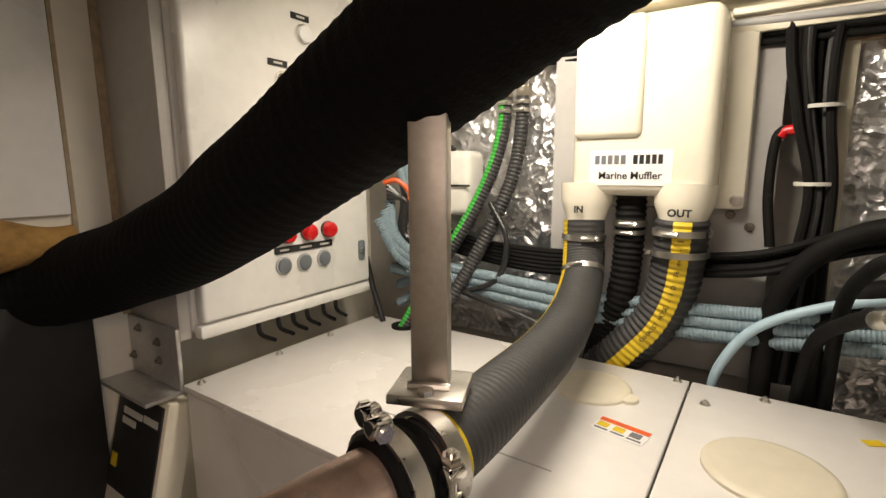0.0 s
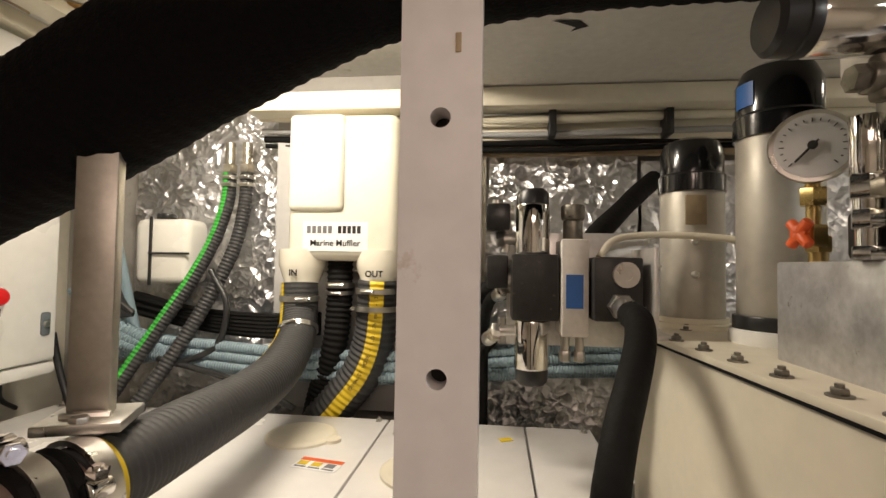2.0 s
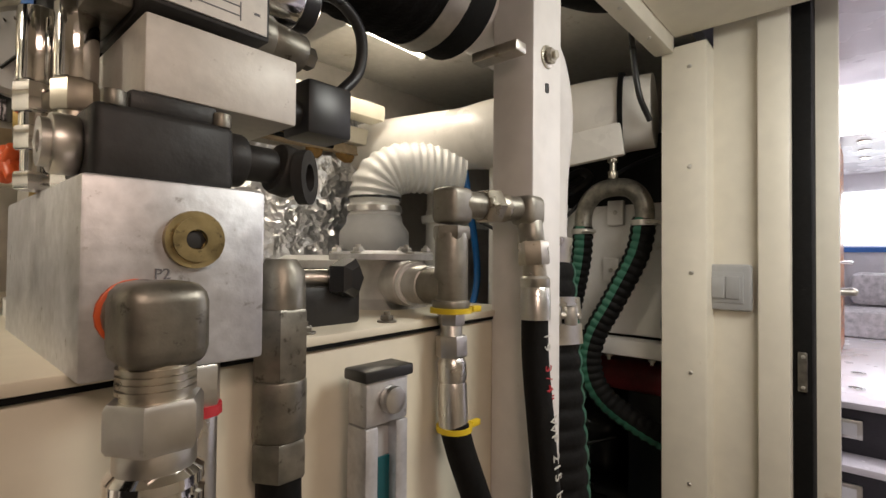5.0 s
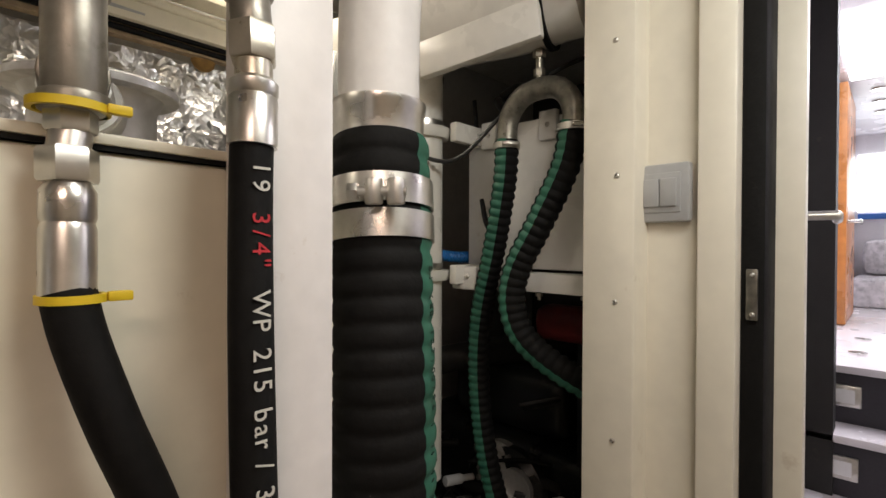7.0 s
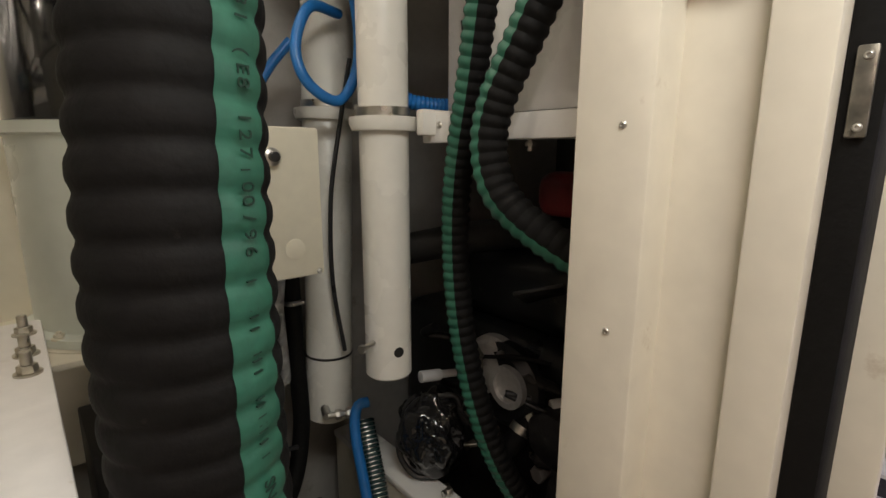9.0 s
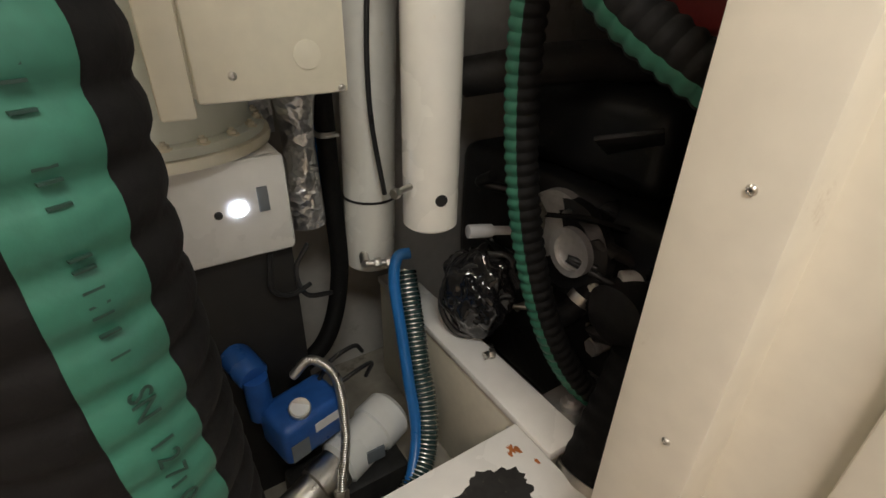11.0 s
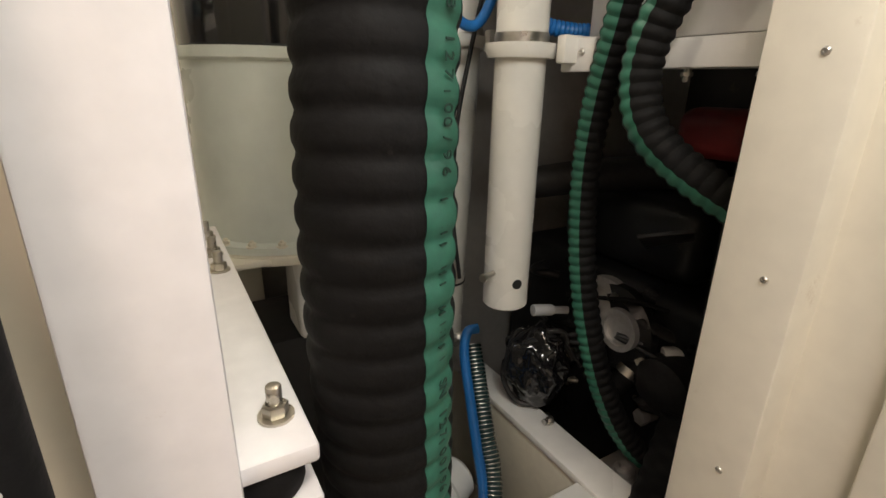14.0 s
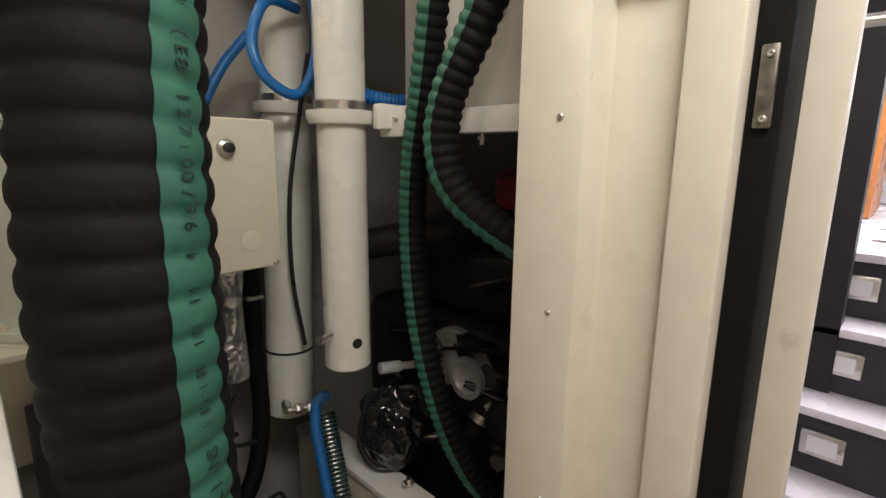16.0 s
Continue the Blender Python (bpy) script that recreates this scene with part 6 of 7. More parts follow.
for pts in ([(1.26, 0.84, 0.57), (1.25, 0.83, 0.51), (1.28, 0.83, 0.485), (1.32, 0.84, 0.49)], [(1.33, 0.86, 0.56), (1.30, 0.85, 0.52), (1.31, 0.84, 0.47), (1.36, 0.85, 0.45)], [(1.30, 0.80, 0.30), (1.33, 0.80, 0.335), (1.38, 0.81, 0.34), (1.40, 0.82, 0.31)], [(1.31, 0.78, 0.28), (1.36, 0.78, 0.30), (1.41, 0.80, 0.29), (1.40, 0.81, 0.25)]):
    solo("cable", sweep(pts, 0.0045, 8), BLACK_PL, "short looping black cable", "cable")

# ---- bilge: pump, girders, engine ----
pu = thing("pressure_pump", (1.29, 0.77, 0.0), "blue water pressure pump with a pale electric motor", "pump")
rot = Matrix.Translation((1.255, 0.765, 0.255)) @ Matrix.Rotation(radians(14), 4, "Z")
part("controller", box(-0.065, 0.065, -0.045, 0.05, -0.045, 0.045, 0.014, rot, 3), BLUE_PAINT, pu, "blue pressure controller")
part("print_label", box(-0.005, 0.06, -0.0462, -0.0445, 0.002, 0.022, 0, rot), PAPER, pu)
part("panel", box(-0.055, -0.02, -0.0462, -0.0445, -0.035, 0.005, 0, rot), BUTTON, pu)
gg = part("gauge", lathe((1.245, 0.745, 0.296), (1.243, 0.735, 0.316), [(0, 0.018), (0.8, 0.020), (1, 0.018)], 24), STEEL, pu, "small round gauge")
part("dial", rod((1.243, 0.735, 0.3155), (1.243, 0.7345, 0.317), 0.016), PAPER, gg)
part("motor", lathe((1.285, 0.70, 0.17), (1.43, 0.755, 0.185), [(0, 0.038), (0.05, 0.046), (0.6, 0.046), (0.62, 0.052), (0.93, 0.052), (1, 0.042)], 32), WHITE, pu, "pale electric motor")
part("motor_label", box(1.335, 1.37, 0.668, 0.672, 0.175, 0.205), BUTTON, pu)
part("pump_head", lathe((1.16, 0.655, 0.155), (1.285, 0.70, 0.168), [(0, 0.030), (0.08, 0.034), (0.6, 0.034), (0.62, 0.040), (1, 0.040)], 28), STEEL, pu, "stainless pump head")
part("foot_block", box(1.20, 1.42, 0.66, 0.78, 0.0, 0.13, 0.01), CHAR, pu)
part("manifold", merge(rod((1.19, 0.80, 0.27), (1.19, 0.80, 0.36), 0.022), rod((1.19, 0.80, 0.36), (1.17, 0.86, 0.38), 0.028, 0.004)), BLUE_PAINT, pu)
part("braided_hose", sweep([(1.25, 0.785, 0.345), (1.285, 0.775, 0.375), (1.315, 0.74, 0.345), (1.305, 0.69, 0.26), (1.275, 0.645, 0.195), (1.262, 0.625, 0.15)], 0.009, 14, 0.0008, 0.004), STEEL, pu, "braided steel hose")
part("hose_nut", hexagon((1.270, 0.64, 0.185), (1.262, 0.625, 0.155), 0.014), ZINC, pu)
part("strut", box(1.25, 1.36, 0.60, 0.625, 0.06, 0.10, 0.003, Matrix.Translation((1.3, 0.61, 0.08)) @ Matrix.Rotation(0.4, 4, "Z") @ Matrix.Translation((-1.3, -0.61, -0.08))), CHAR, pu)
ch = thing("suction_hose", (1.47, 0.72, 0.0), "clear ribbed suction hose with a steel spiral", "hose")
CH = [(1.525, 0.86, 0.44), (1.508, 0.80, 0.36), (1.49, 0.745, 0.29), (1.475, 0.69, 0.22), (1.44, 0.64, 0.16), (1.38, 0.60, 0.13), (1.30, 0.585, 0.12)]
part("hose_wall", sweep(CH, 0.0235, 20, 0.002, 0.008), mat("smoky_hose", (0.03, 0.06, 0.06), 0.15, 0, 0.2, 60, 10, 0.02, coat=0.5), ch)
sp_ = bmesh.new()
for i, (p, s) in enumerate(spline(CH, 0.009)):
    q = spline(CH, 0.009)
    d = (q[min(i + 1, len(q) - 1)][0] - q[max(i - 1, 0)][0]).normalized()
    sp_ = merge(sp_, ring(p - d * 0.0008, p + d * 0.0008, 0.0232, 0.0242, 14))
part("spiral", sp_, STEEL, ch, "steel spiral")
solo("blue_hose", sweep([(1.52, 0.83, 0.50), (1.495, 0.835, 0.495), (1.478, 0.82, 0.45), (1.468, 0.775, 0.36), (1.455, 0.725, 0.28), (1.44, 0.67, 0.20), (1.40, 0.62, 0.15), (1.34, 0.57, 0.12)], 0.0115, 16), BLUE, "blue hose down into the bilge", "hose", "blue hoses")
ga = thing("engine_bearer", (1.575, 0.70, 0.0), "cream painted engine bearer, chipped along its edge", "girder", "bearers")
part("web", box(1.553, 1.60, 0.44, 1.05, 0.0, 0.305, 0.003), CREAM, ga)
part("top_flange", box(1.548, 1.625, 0.43, 1.05, 0.300, 0.318, 0.003), WHITE, ga)
gb = thing("engine_bearer", (1.42, 0.44, 0.0), "white painted cross bearer with flaking paint and rust", "girder", "bearers")
part("web", box(1.12, 1.545, 0.36, 0.505, 0.0, 0.298, 0.003), CREAM, gb)
part("top", box(1.10, 1.546, 0.335, 0.512, 0.298, 0.312, 0.003), WHITE, gb)
bm = bmesh.new()
ringp = []
for k in range(72):
    a = 2 * math.pi * k / 72
    w = 1 + 0.35 * noise.noise(Vector((math.cos(a) * 1.7, math.sin(a) * 1.7, 3.1))) + 0.16 * noise.noise(Vector((math.cos(a) * 7, math.sin(a) * 7, 1.3)))
    ringp.append(bm.verts.new((1.425 + 0.066 * w * math.cos(a), 0.420 + 0.046 * w * math.sin(a), 0.3128)))
bm.faces.new(ringp)
part("flaked_patch", bm, CHAR, gb, "grey patch of flaked paint")
for x, y, w in ((1.505, 0.475, 0.010), (1.513, 0.468, 0.007), (1.497, 0.468, 0.005), (1.525, 0.435, 0.006)):
    spot = bmesh.new()
    spot.faces.new([spot.verts.new((x + w * (1 + 0.9 * noise.noise(Vector((math.cos(k * 0.2618) * 2, math.sin(k * 0.2618) * 2, x * 90)))) * math.cos(k * 0.2618) * 0.6, y + w * (1 + 0.9 * noise.noise(Vector((math.cos(k * 0.2618) * 2, math.sin(k * 0.2618) * 2, x * 90)))) * math.sin(k * 0.2618), 0.3126)) for k in range(24)])
    part("rust_spot", spot, RUST, gb)
for y in (0.47, 0.50):
    bolt("bolt", (1.553, y + 0.03, 0.27), (-1, 0, 0), 0.006, STEEL, ga)
bolt("bolt", (1.61, 0.43, 0.295), (0, -1, 0), 0.008, STEEL, ga)
co = thing("exhaust_bellows", (1.60, 0.38, 0.2), "black rubber coupling with wide steel clamps", "coupling")
part("sleeve", sweep([(1.53, 0.36, 0.20), (1.585, 0.375, 0.27), (1.65, 0.39, 0.36), (1.70, 0.40, 0.46)], 0.058, 32, 0.003, 0.03), RUBBER, co)
d = Vector((0.065, 0.015, 0.09)).normalized()
for s in (-0.02, 0.012):
    c = Vector((1.585, 0.375, 0.27)) + d * s
    part("clamp", ring(c - d * 0.009, c + d * 0.009, 0.057, 0.0605), STEEL, co, "wide steel clamp")
en = thing("engine", (2.1, 0.8, 0.0), "black marine diesel engine in deep shadow", "engine")
part("block", box(1.82, 2.55, 0.42, 1.10, 0.05, 0.62, 0.04, seg=3), ENGINE, en)
part("rocker_cover", box(1.86, 2.55, 0.55, 0.95, 0.62, 0.80, 0.05, seg=3), ENGINE, en)
part("bracket", box(1.83, 1.85, 0.34, 0.50, 0.60, 0.93, 0.004), ENGINE, en)
part("intake", sweep([(1.72, 0.95, 0.80), (1.85, 0.80, 0.84), (2.1, 0.70, 0.84), (2.4, 0.62, 0.82)], 0.04, 20), CHAR, en, "dusty intake pipe")
part("red_rail", box(1.78, 1.86, 0.24, 0.60, 0.915, 1.005, 0.03, seg=3), RED_DARK, en, "dark red pipe cover")
part("belt_guard", lathe((1.80, 0.66, 0.52), (1.76, 0.66, 0.52), [(0, 0.10), (0.6, 0.10), (1, 0.08)], 32), ENGINE, en)
part("pulley", merge(ring((1.75, 0.62, 0.54), (1.735, 0.62, 0.54), 0.035, 0.048), rod((1.76, 0.62, 0.54), (1.745, 0.62, 0.54), 0.036)), ALU_TAPE, en, "pale pulley")
part("alternator", lathe((1.86, 0.52, 0.45), (1.76, 0.52, 0.44), [(0, 0.06), (0.3, 0.065), (0.9, 0.065), (1, 0.05)], 28), CHAR, en)
part("white_cap", merge(rod((1.80, 0.545, 0.50), (1.835, 0.52, 0.505), 0.018, 0.003, 18), rod((1.835, 0.52, 0.505), (1.93, 0.47, 0.53), 0.034, 0.006, 22)), WHITE, en, "white plastic cap")
part("hose_fitting", merge(rod((1.80, 0.56, 0.335), (1.85, 0.55, 0.34), 0.016), hexagon((1.80, 0.56, 0.335), (1.782, 0.563, 0.335), 0.020), hexagon((1.845, 0.55, 0.33), (1.845, 0.55, 0.365), 0.014), rod((1.83, 0.55, 0.30), (1.83, 0.55, 0.38), 0.009)), ALU_TAPE, en, "bright hose fitting")
part("mount_foot", merge(box(1.66, 1.82, 0.47, 0.58, 0.235, 0.247, 0.004), rod((1.706, 0.525, 0.247), (1.706, 0.525, 0.262), 0.022, 0.003), hexagon((1.706, 0.525, 0.262), (1.706, 0.525, 0.272), 0.013)), ALU_TAPE, en, "steel engine mount foot")
part("heat_shield", box(-0.11, 0.11, -0.05, 0.05, -0.004, 0.004, 0.002, Matrix.Translation((1.83, 0.60, 0.735)) @ Matrix.Rotation(radians(12), 4, "Y") @ Matrix.Rotation(radians(-24), 4, "X") @ Matrix.Rotation(radians(30), 4, "Z")), CHAR, en, "dusty grey heat shield")
part("clutch_housing", lathe((1.80, 0.70, 0.55), (1.755, 0.695, 0.55), [(0, 0.075), (0.5, 0.075), (0.55, 0.066), (0.9, 0.060), (1, 0.030)], 36), ALU_TAPE, en, "pale cast housing")
part("hose_clamp", ring((1.765, 0.60, 0.43), (1.775, 0.597, 0.445), 0.024, 0.0265), STEEL, en)
part("coolant_hose", sweep([(1.70, 0.62, 0.38), (1.75, 0.605, 0.41), (1.80, 0.58, 0.47), (1.88, 0.56, 0.50)], 0.0235, 18), RUBBER, en)
part("wire", sweep([(1.70, 0.74, 0.585), (1.735, 0.66, 0.60), (1.75, 0.60, 0.615), (1.80, 0.55, 0.60)], 0.005, 8), RUBBER, en)
for y, z in ((0.655, 0.60), (0.74, 0.60), (0.75, 0.52), (0.66, 0.50)):
    part("engine_bolt", hexagon((1.765, y, z), (1.750, y, z), 0.008), STEEL, en)
random.seed(21)
for k in range(26):
    x, y, z = random.uniform(1.70, 1.86), random.uniform(0.52, 0.86), random.uniform(0.25, 0.66)
    a, b = random.uniform(0, 6.3), random.uniform(0.02, 0.05)
    part("engine_pipe", sweep([(x, y, z), (x + 0.03 * math.cos(a), y + b, z + 0.03 * math.sin(a)), (x + 0.05, y + 2 * b * math.cos(a), z - b)], random.uniform(0.006, 0.016), 10), random.choice((ENGINE, ENGINE, CHAR, DIRTY, RUBBER)), en)
for k in range(10):
    x, y, z = random.uniform(1.74, 1.83), random.uniform(0.50, 0.82), random.uniform(0.28, 0.56)
    part("engine_bolt", merge(hexagon((x, y, z), (x - 0.012, y - 0.006, z), random.uniform(0.007, 0.013)), rod((x + 0.02, y, z), (x, y, z), 0.008)), random.choice((STEEL, ALU_TAPE, ZINC)), en)
wc = thing("cable_coil", (1.61, 0.75, 0.32), "tangled coil of black cable in glossy plastic", "cable coil")
lump = bmesh.new()
bmesh.ops.create_icosphere(lump, subdivisions=5, radius=1.0)
for v in lump.verts:
    p = v.co.copy()
    d = 1 + 0.30 * noise.noise(p * 2.1) + 0.15 * abs(noise.noise(p * 4.3)) + 0.025 * abs(noise.noise(p * 11.0))
    v.co = Vector((1.625 + 0.060 * p.x * d, 0.745 + 0.075 * p.y * d, 0.425 + 0.088 * p.z * d))
part("plastic_wrap", lump, BLACK_GLOSS, wc, "crumpled glossy black plastic")
for k in range(7):
    c = Vector((1.60 + random.uniform(-0.015, 0.03), 0.72 + random.uniform(-0.03, 0.02), 0.425 + random.uniform(-0.03, 0.03)))
    r, a = random.uniform(0.05, 0.085), random.uniform(-0.9, 0.9)
    u1 = Vector((math.cos(a) * 0.75, -0.65, 0.2)).normalized()
    u2 = Vector((0.1, 0.25 + a * 0.5, 1)).normalized()
    part("loop", sweep([c + r * (math.cos(t * 0.7) * u1 + math.sin(t * 0.7) * u2 * (1 + 0.15 * math.sin(t * 2.2 + k))) for t in range(random.randint(5, 9))], random.uniform(0.004, 0.007), 8), BLACK_PL, wc)
part("connector", merge(rod((1.555, 0.69, 0.60), (1.60, 0.68, 0.595), 0.012, 0.002), rod((1.60, 0.68, 0.595), (1.635, 0.672, 0.59), 0.008)), GREY_PL, wc, "grey plug")
for x, y, z in ((1.60, 0.66, 0.33), (1.63, 0.70, 0.30), (1.645, 0.62, 0.56)):
    part("terminal", merge(hexagon((x, y, z), (x + 0.012, y - 0.004, z), 0.010), rod((x - 0.01, y, z), (x, y, z), 0.007)), STEEL, wc)

# ---- behind the generator: tank, hoses, conduits, cables ----
et = thing("expansion_bottle", (-0.585, 1.06, 1.25), "white plastic expansion bottle strapped with black bands", "bottle")
part("bottle", box(-0.655, -0.515, 1.01, 1.095, 1.265, 1.42, 0.018, seg=3), PVC, et)
part("cap", rod((-0.60, 1.05, 1.42), (-0.60, 1.05, 1.435), 0.022, 0.003), BLACK_PL, et)
part("strap", merge(box(-0.612, -0.606, 1.006, 1.010, 1.262, 1.424), box(-0.612, -0.510, 1.004, 1.008, 1.335, 1.340)), INK, et, "black strap")


def fitting_hose(pts, stripe):
    h = thing("drain_hose", pts[-1], "grey corrugated hose with a bright green stripe" if stripe else "plain grey corrugated hose on a clamped fitting", "hose", "drain hoses")
    w = part("hose_wall", sweep(pts, 0.0165, 18, 0.002, 0.009), RUBBER_GREY, h)
    if stripe:
        part("stripe", sweep(pts, 0.0165, 18, 0.002, 0.009, arc=(-32, 34), up=(-0.4, -1, 0.2), lift=0.0006), GREEN, w, "bright green stripe")
    p = Vector(pts[0])
    for dz in (-0.010, -0.028):
        clip_band(h, p + Vector((0, 0, dz)), (0, 0, 1), 0.0175, 0.009)
    part("fitting", merge(hexagon(p + Vector((0, 0, 0.002)), p + Vector((0, 0, 0.022)), 0.018), rod(p + Vector((0, 0, 0.02)), p + Vector((0, 0, 0.075)), 0.012)), ZINC, h)


fitting_hose([(-0.446, 1.06, 1.535), (-0.448, 1.058, 1.47), (-0.465, 1.04, 1.38), (-0.50, 1.01, 1.28), (-0.555, 0.975, 1.17), (-0.60, 0.935, 1.07), (-0.63, 0.90, 0.995)], True)
fitting_hose([(-0.402, 1.06, 1.535), (-0.404, 1.058, 1.46), (-0.415, 1.04, 1.36), (-0.445, 1.01, 1.26), (-0.49, 0.975, 1.15), (-0.53, 0.935, 1.06), (-0.56, 0.90, 0.995)], False)
random.seed(5)
for k in range(6):
    z, y = 1.13 - 0.022 * (k % 3) - 0.012 * (k // 3), 0.985 + 0.028 * (k // 3)
    solo("conduit", sweep([(-0.72, y - 0.02, z + 0.10 - 0.03 * k), (-0.60, y, z + 0.02), (-0.40, y, z), (-0.2, y, z - 0.01), (0.05, y, z - 0.005), (0.30, y - 0.01, z + 0.02), (0.6, y + 0.02, z + 0.03)], 0.0125, 14, 0.0014, 0.006), CONDUIT, "blue-grey corrugated cable conduit", "conduit", "conduits")
for k in range(3):
    solo("conduit", sweep([(-0.70, 0.90 + 0.02 * k, 1.26 + 0.02 * k), (-0.67, 0.93, 1.17 + 0.02 * k), (-0.60, 0.97, 1.12 + 0.015 * k), (-0.52, 0.99, 1.10)], 0.014, 14, 0.0014, 0.006), CONDUIT, "blue-grey corrugated cable conduit by the cabinet", "conduit", "conduits")
solo("water_tube", sweep([(0.30, 0.95, 1.20), (0.18, 0.96, 1.165), (0.08, 0.965, 1.11), (0.03, 0.97, 1.03), (0.015, 0.975, 0.95)], 0.0085, 12), PALE_BLUE, "pale blue plastic tube behind the generator", "tube")
for pts, r in (([(-0.70, 0.95, 1.60), (-0.69, 0.96, 1.42), (-0.66, 0.97, 1.28), (-0.64, 0.98, 1.15)], 0.012), ([(-0.69, 0.97, 1.58), (-0.68, 0.98, 1.40), (-0.65, 0.985, 1.26), (-0.62, 0.99, 1.14)], 0.012)):
    solo("conduit", sweep(pts, r, 12), CONDUIT, "smooth blue-grey cable conduit", "conduit", "conduits")
solo("cable", sweep([(-0.70, 0.92, 1.345), (-0.67, 0.935, 1.35), (-0.645, 0.95, 1.32), (-0.655, 0.95, 1.27)], 0.006, 8), ORANGE, "short orange cable beside the cabinet", "cable", "cables")
for k in range(4):
    solo("cable", sweep([(-0.69, 0.92, 1.34 - 0.01 * k), (-0.66 + 0.004 * k, 0.94, 1.30), (-0.67 + 0.006 * k, 0.94, 1.22), (-0.63 + 0.01 * k, 0.95, 1.20), (-0.64, 0.94, 1.30 - 0.02 * k)], 0.0065, 8), BLACK_PL, "looping black cable beside the cabinet", "cable", "cables")
for pts in ([(-0.45, 1.0, 1.30), (-0.40, 0.985, 1.22), (-0.42, 0.98, 1.13), (-0.50, 0.96, 1.09)], [(-0.55, 0.97, 1.10), (-0.42, 0.95, 1.08), (-0.30, 0.95, 1.05), (-0.22, 0.95, 1.01)], [(-0.75, 0.905, 1.16), (-0.735, 0.91, 1.08), (-0.70, 0.905, 1.0)]):
    solo("cable", sweep(pts, 0.007, 10), BLACK_PL, "black cable behind the generator", "cable", "cables")
bun = thing("cable_bundle", (0.13, 1.04, 1.0), "thick bundle of black cables tied together", "cable bundle")
for k in range(16):
    a, q = random.uniform(-1, 1), random.uniform(-1, 1)
    part("cable", sweep([(0.125 + 0.05 * a, 1.06 + 0.015 * q, 1.70), (0.115 + 0.04 * a, 1.05 + 0.015 * q, 1.58), (0.125 + 0.028 * a, 1.045 + 0.02 * q, 1.46), (0.145 + 0.02 * a, 1.04 + 0.015 * q, 1.34), (0.14 + 0.025 * a, 1.03 + 0.015 * q, 1.22), (0.13 + 0.04 * a, 1.02, 1.0)], random.uniform(0.005, 0.0085), 8), random.choice((RUBBER, RUBBER, BLACK_PL, RUBBER_GREY)), bun)
for z in (1.47, 1.345):
    part("cable_tie", ring((0.138, 1.043, z), (0.138, 1.043, z + 0.006), 0.024, 0.029), PRINT_WHITE, bun, "white cable tie")
part("red_cable", sweep([(0.09, 1.04, 1.44), (0.078, 1.035, 1.42), (0.075, 1.03, 1.33), (0.085, 1.02, 1.24)], 0.008, 10), RUBBER, bun)
part("red_sleeve", sweep([(0.108, 1.035, 1.438), (0.09, 1.038, 1.436), (0.082, 1.035, 1.425)], 0.0088, 10), RED, bun, "red sleeve")
b2 = thing("cable_bundle", (0.1, 0.97, 1.2), "black cables tied along the back of the generator", "cable bundle")
for k in range(7):
    y, z = 0.99 + 0.012 * (k % 3), 1.20 + 0.011 * (k // 2)
    part("cable", sweep([(-0.04, y + 0.02, z - 0.02), (0.08, y, z + 0.0), (0.2, y - 0.02, z + 0.05), (0.34, y - 0.03, z + 0.08)], 0.007, 8), RUBBER, b2)
b3 = thing("cable_bundle", (-0.4, 1.03, 1.15), "black cables behind the generator hoses", "cable bundle")
for k in range(6):
    part("cable", sweep([(-0.66, 1.02 + 0.01 * (k % 2), 1.20 + 0.008 * k), (-0.5, 1.03, 1.165 + 0.008 * k), (-0.33, 1.03, 1.15 + 0.009 * k), (-0.2, 1.04, 1.16 + 0.008 * k)], 0.0075, 8), RUBBER, b3)
solo("steel_channel", box(0.135, 0.178, 1.068, 1.083, 1.0, 1.60, 0.003), CREAM, "cream upright channel behind the cables", "channel")
solo("flat_strip", box(0.0, 0.32, 1.015, 1.03, 1.628, 1.640, 0.002), CREAM, "cream strip holding the muffler board", "strip")
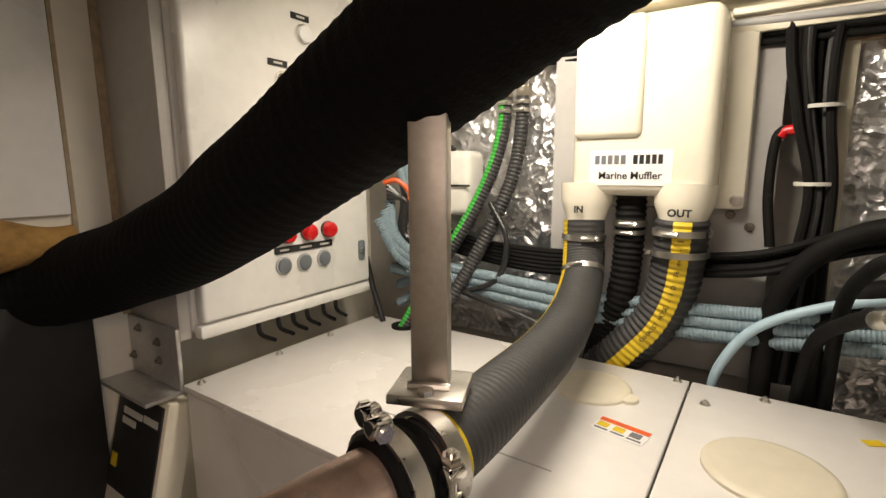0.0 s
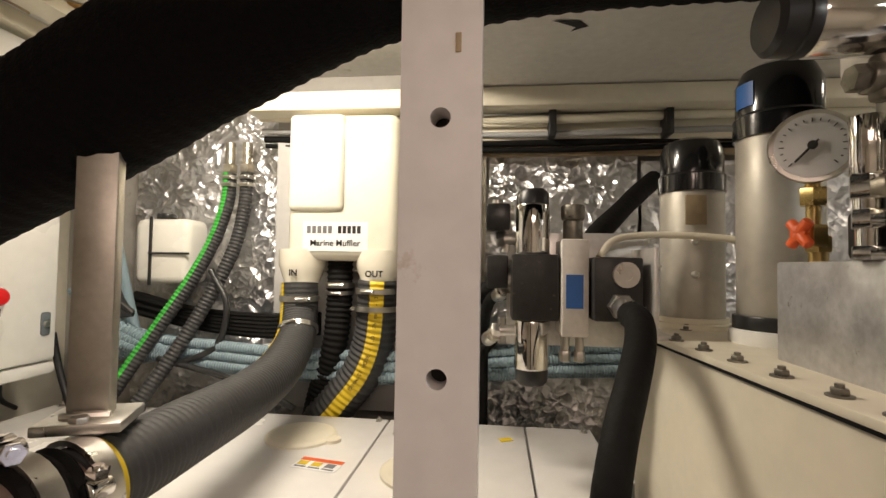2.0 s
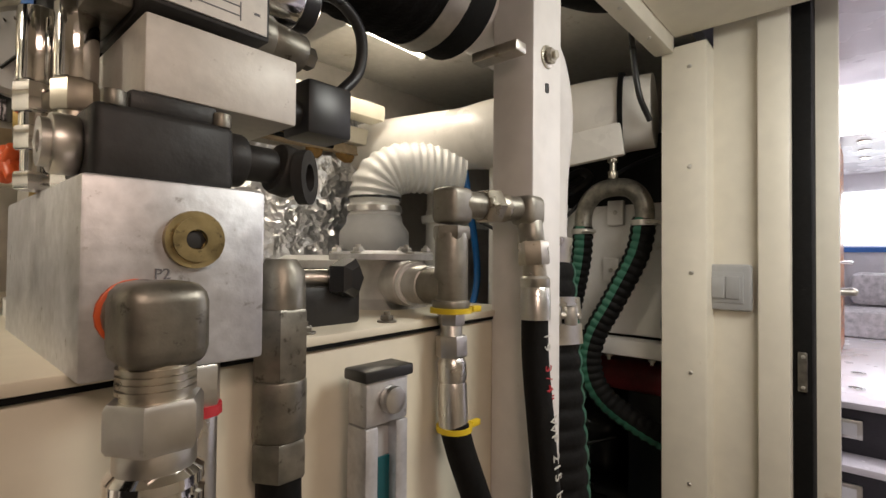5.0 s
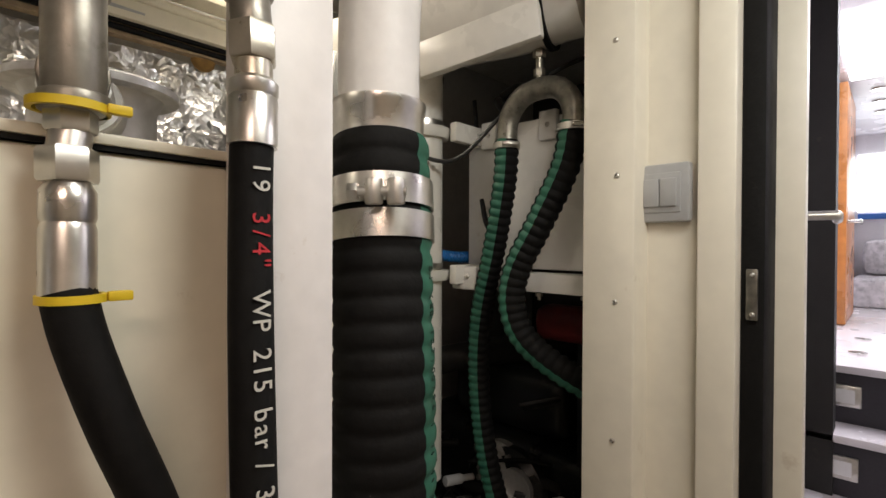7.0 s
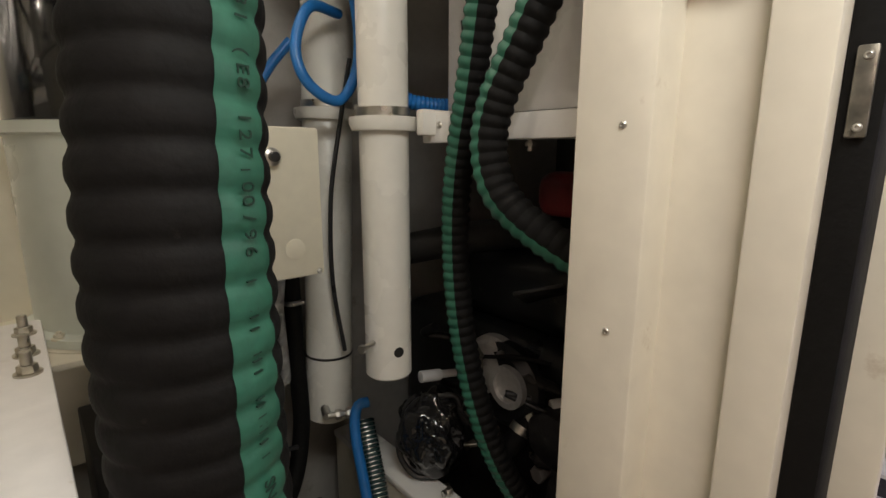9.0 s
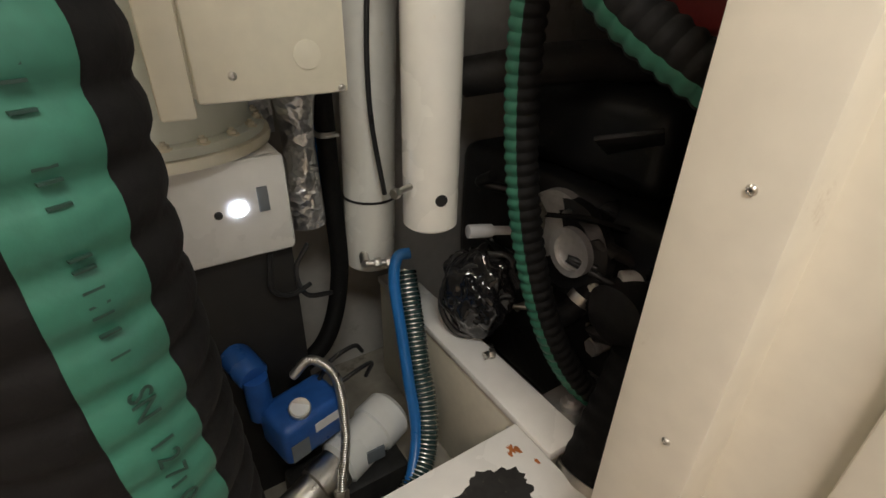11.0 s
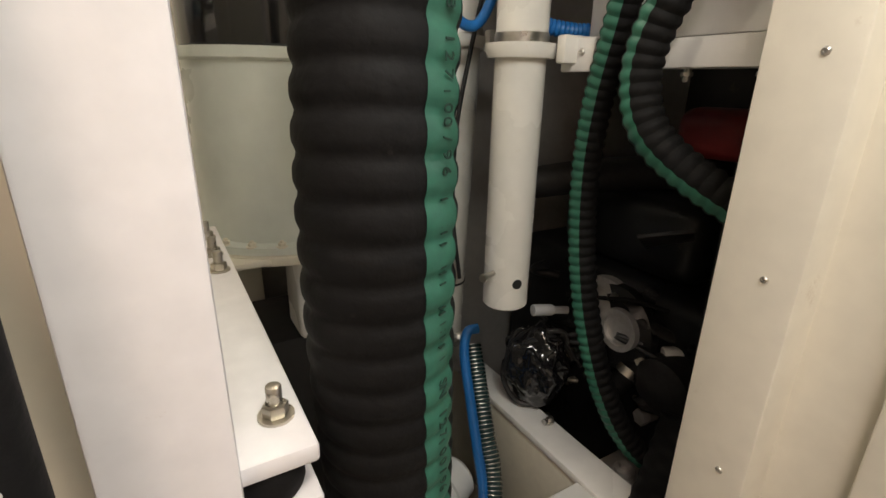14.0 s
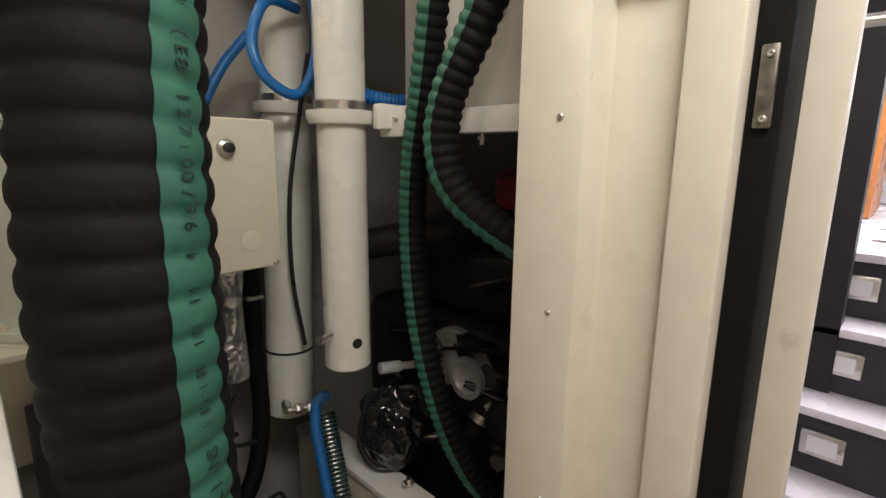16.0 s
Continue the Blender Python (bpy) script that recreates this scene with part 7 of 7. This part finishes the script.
for k, (y, z, r) in enumerate(((1.02, 1.645, 0.010), (1.045, 1.60, 0.008), (1.05, 1.585, 0.006), (1.03, 1.615, 0.007))):
    solo("cable", sweep([(-0.36, y + 0.02, z + 0.02), (0.1, y, z), (0.35, y - 0.01, z - 0.005), (0.7, y, z + 0.004), (1.2, y + 0.01, z)], r, 10), (CREAM, RUBBER, RUBBER, GREY_PL)[k], "cable run along the shelf stringer", "cable", "cables")
for x in (0.32, 0.56, 0.82):
    solo("cable_clip", box(x - 0.008, x + 0.008, 0.99, 1.035, 1.600, 1.656, 0.003), BLACK_PL, "black cable clip under the stringer", "clip", "clips")
bm = bmesh.new()
bm.faces.new([bm.verts.new(p) for p in ((0.285, 0.70, 1.6985), (0.33, 0.705, 1.6985), (0.345, 0.722, 1.6985), (0.318, 0.738, 1.6985), (0.325, 0.725, 1.6985))])
solo("torn_patch", bm, DARK, "dark torn hole in the deckhead lining", "tear")
cc = thing("wire_coil", (1.33, 1.07, 1.60), "coil of grey wire hung on the wall", "wire coil")
for k in range(9):
    c = Vector((1.315 + random.uniform(-0.012, 0.012), 1.065, 1.668 + random.uniform(-0.01, 0.01)))
    r = random.uniform(0.045, 0.06)
    part("loop", sweep([c + Vector((r * math.cos(t * 0.7), -0.01 * (k % 3), r * math.sin(t * 0.7))) for t in range(10)], 0.003, 8), GREY_PL, cc)
for x, z, w in ((1.262, 1.597, 0.045), (1.159, 1.577, 0.028)):
    solo("foam_patch", lathe((x, 1.085, z), (x, 1.07, z), [(0, w), (0.6, w * 0.8), (1, w * 0.4)], 11), FOAM, "torn patch of yellow-brown foam", "insulation", "foam patches")
solo("hanging_cable", sweep([(1.02, 0.50, 1.80), (1.08, 0.42, 1.76), (1.20, 0.36, 1.745), (1.30, 0.33, 1.77)], 0.022, 14, wobble=0.006), RUBBER, "black sleeved cables under the deckhead", "cable")
solo("cable", sweep([(1.42, 0.34, 1.80), (1.395, 0.33, 1.72), (1.405, 0.32, 1.62), (1.44, 0.31, 1.57)], 0.006, 10), BLACK_PL, "black cable behind the header beam", "cable", "cables")
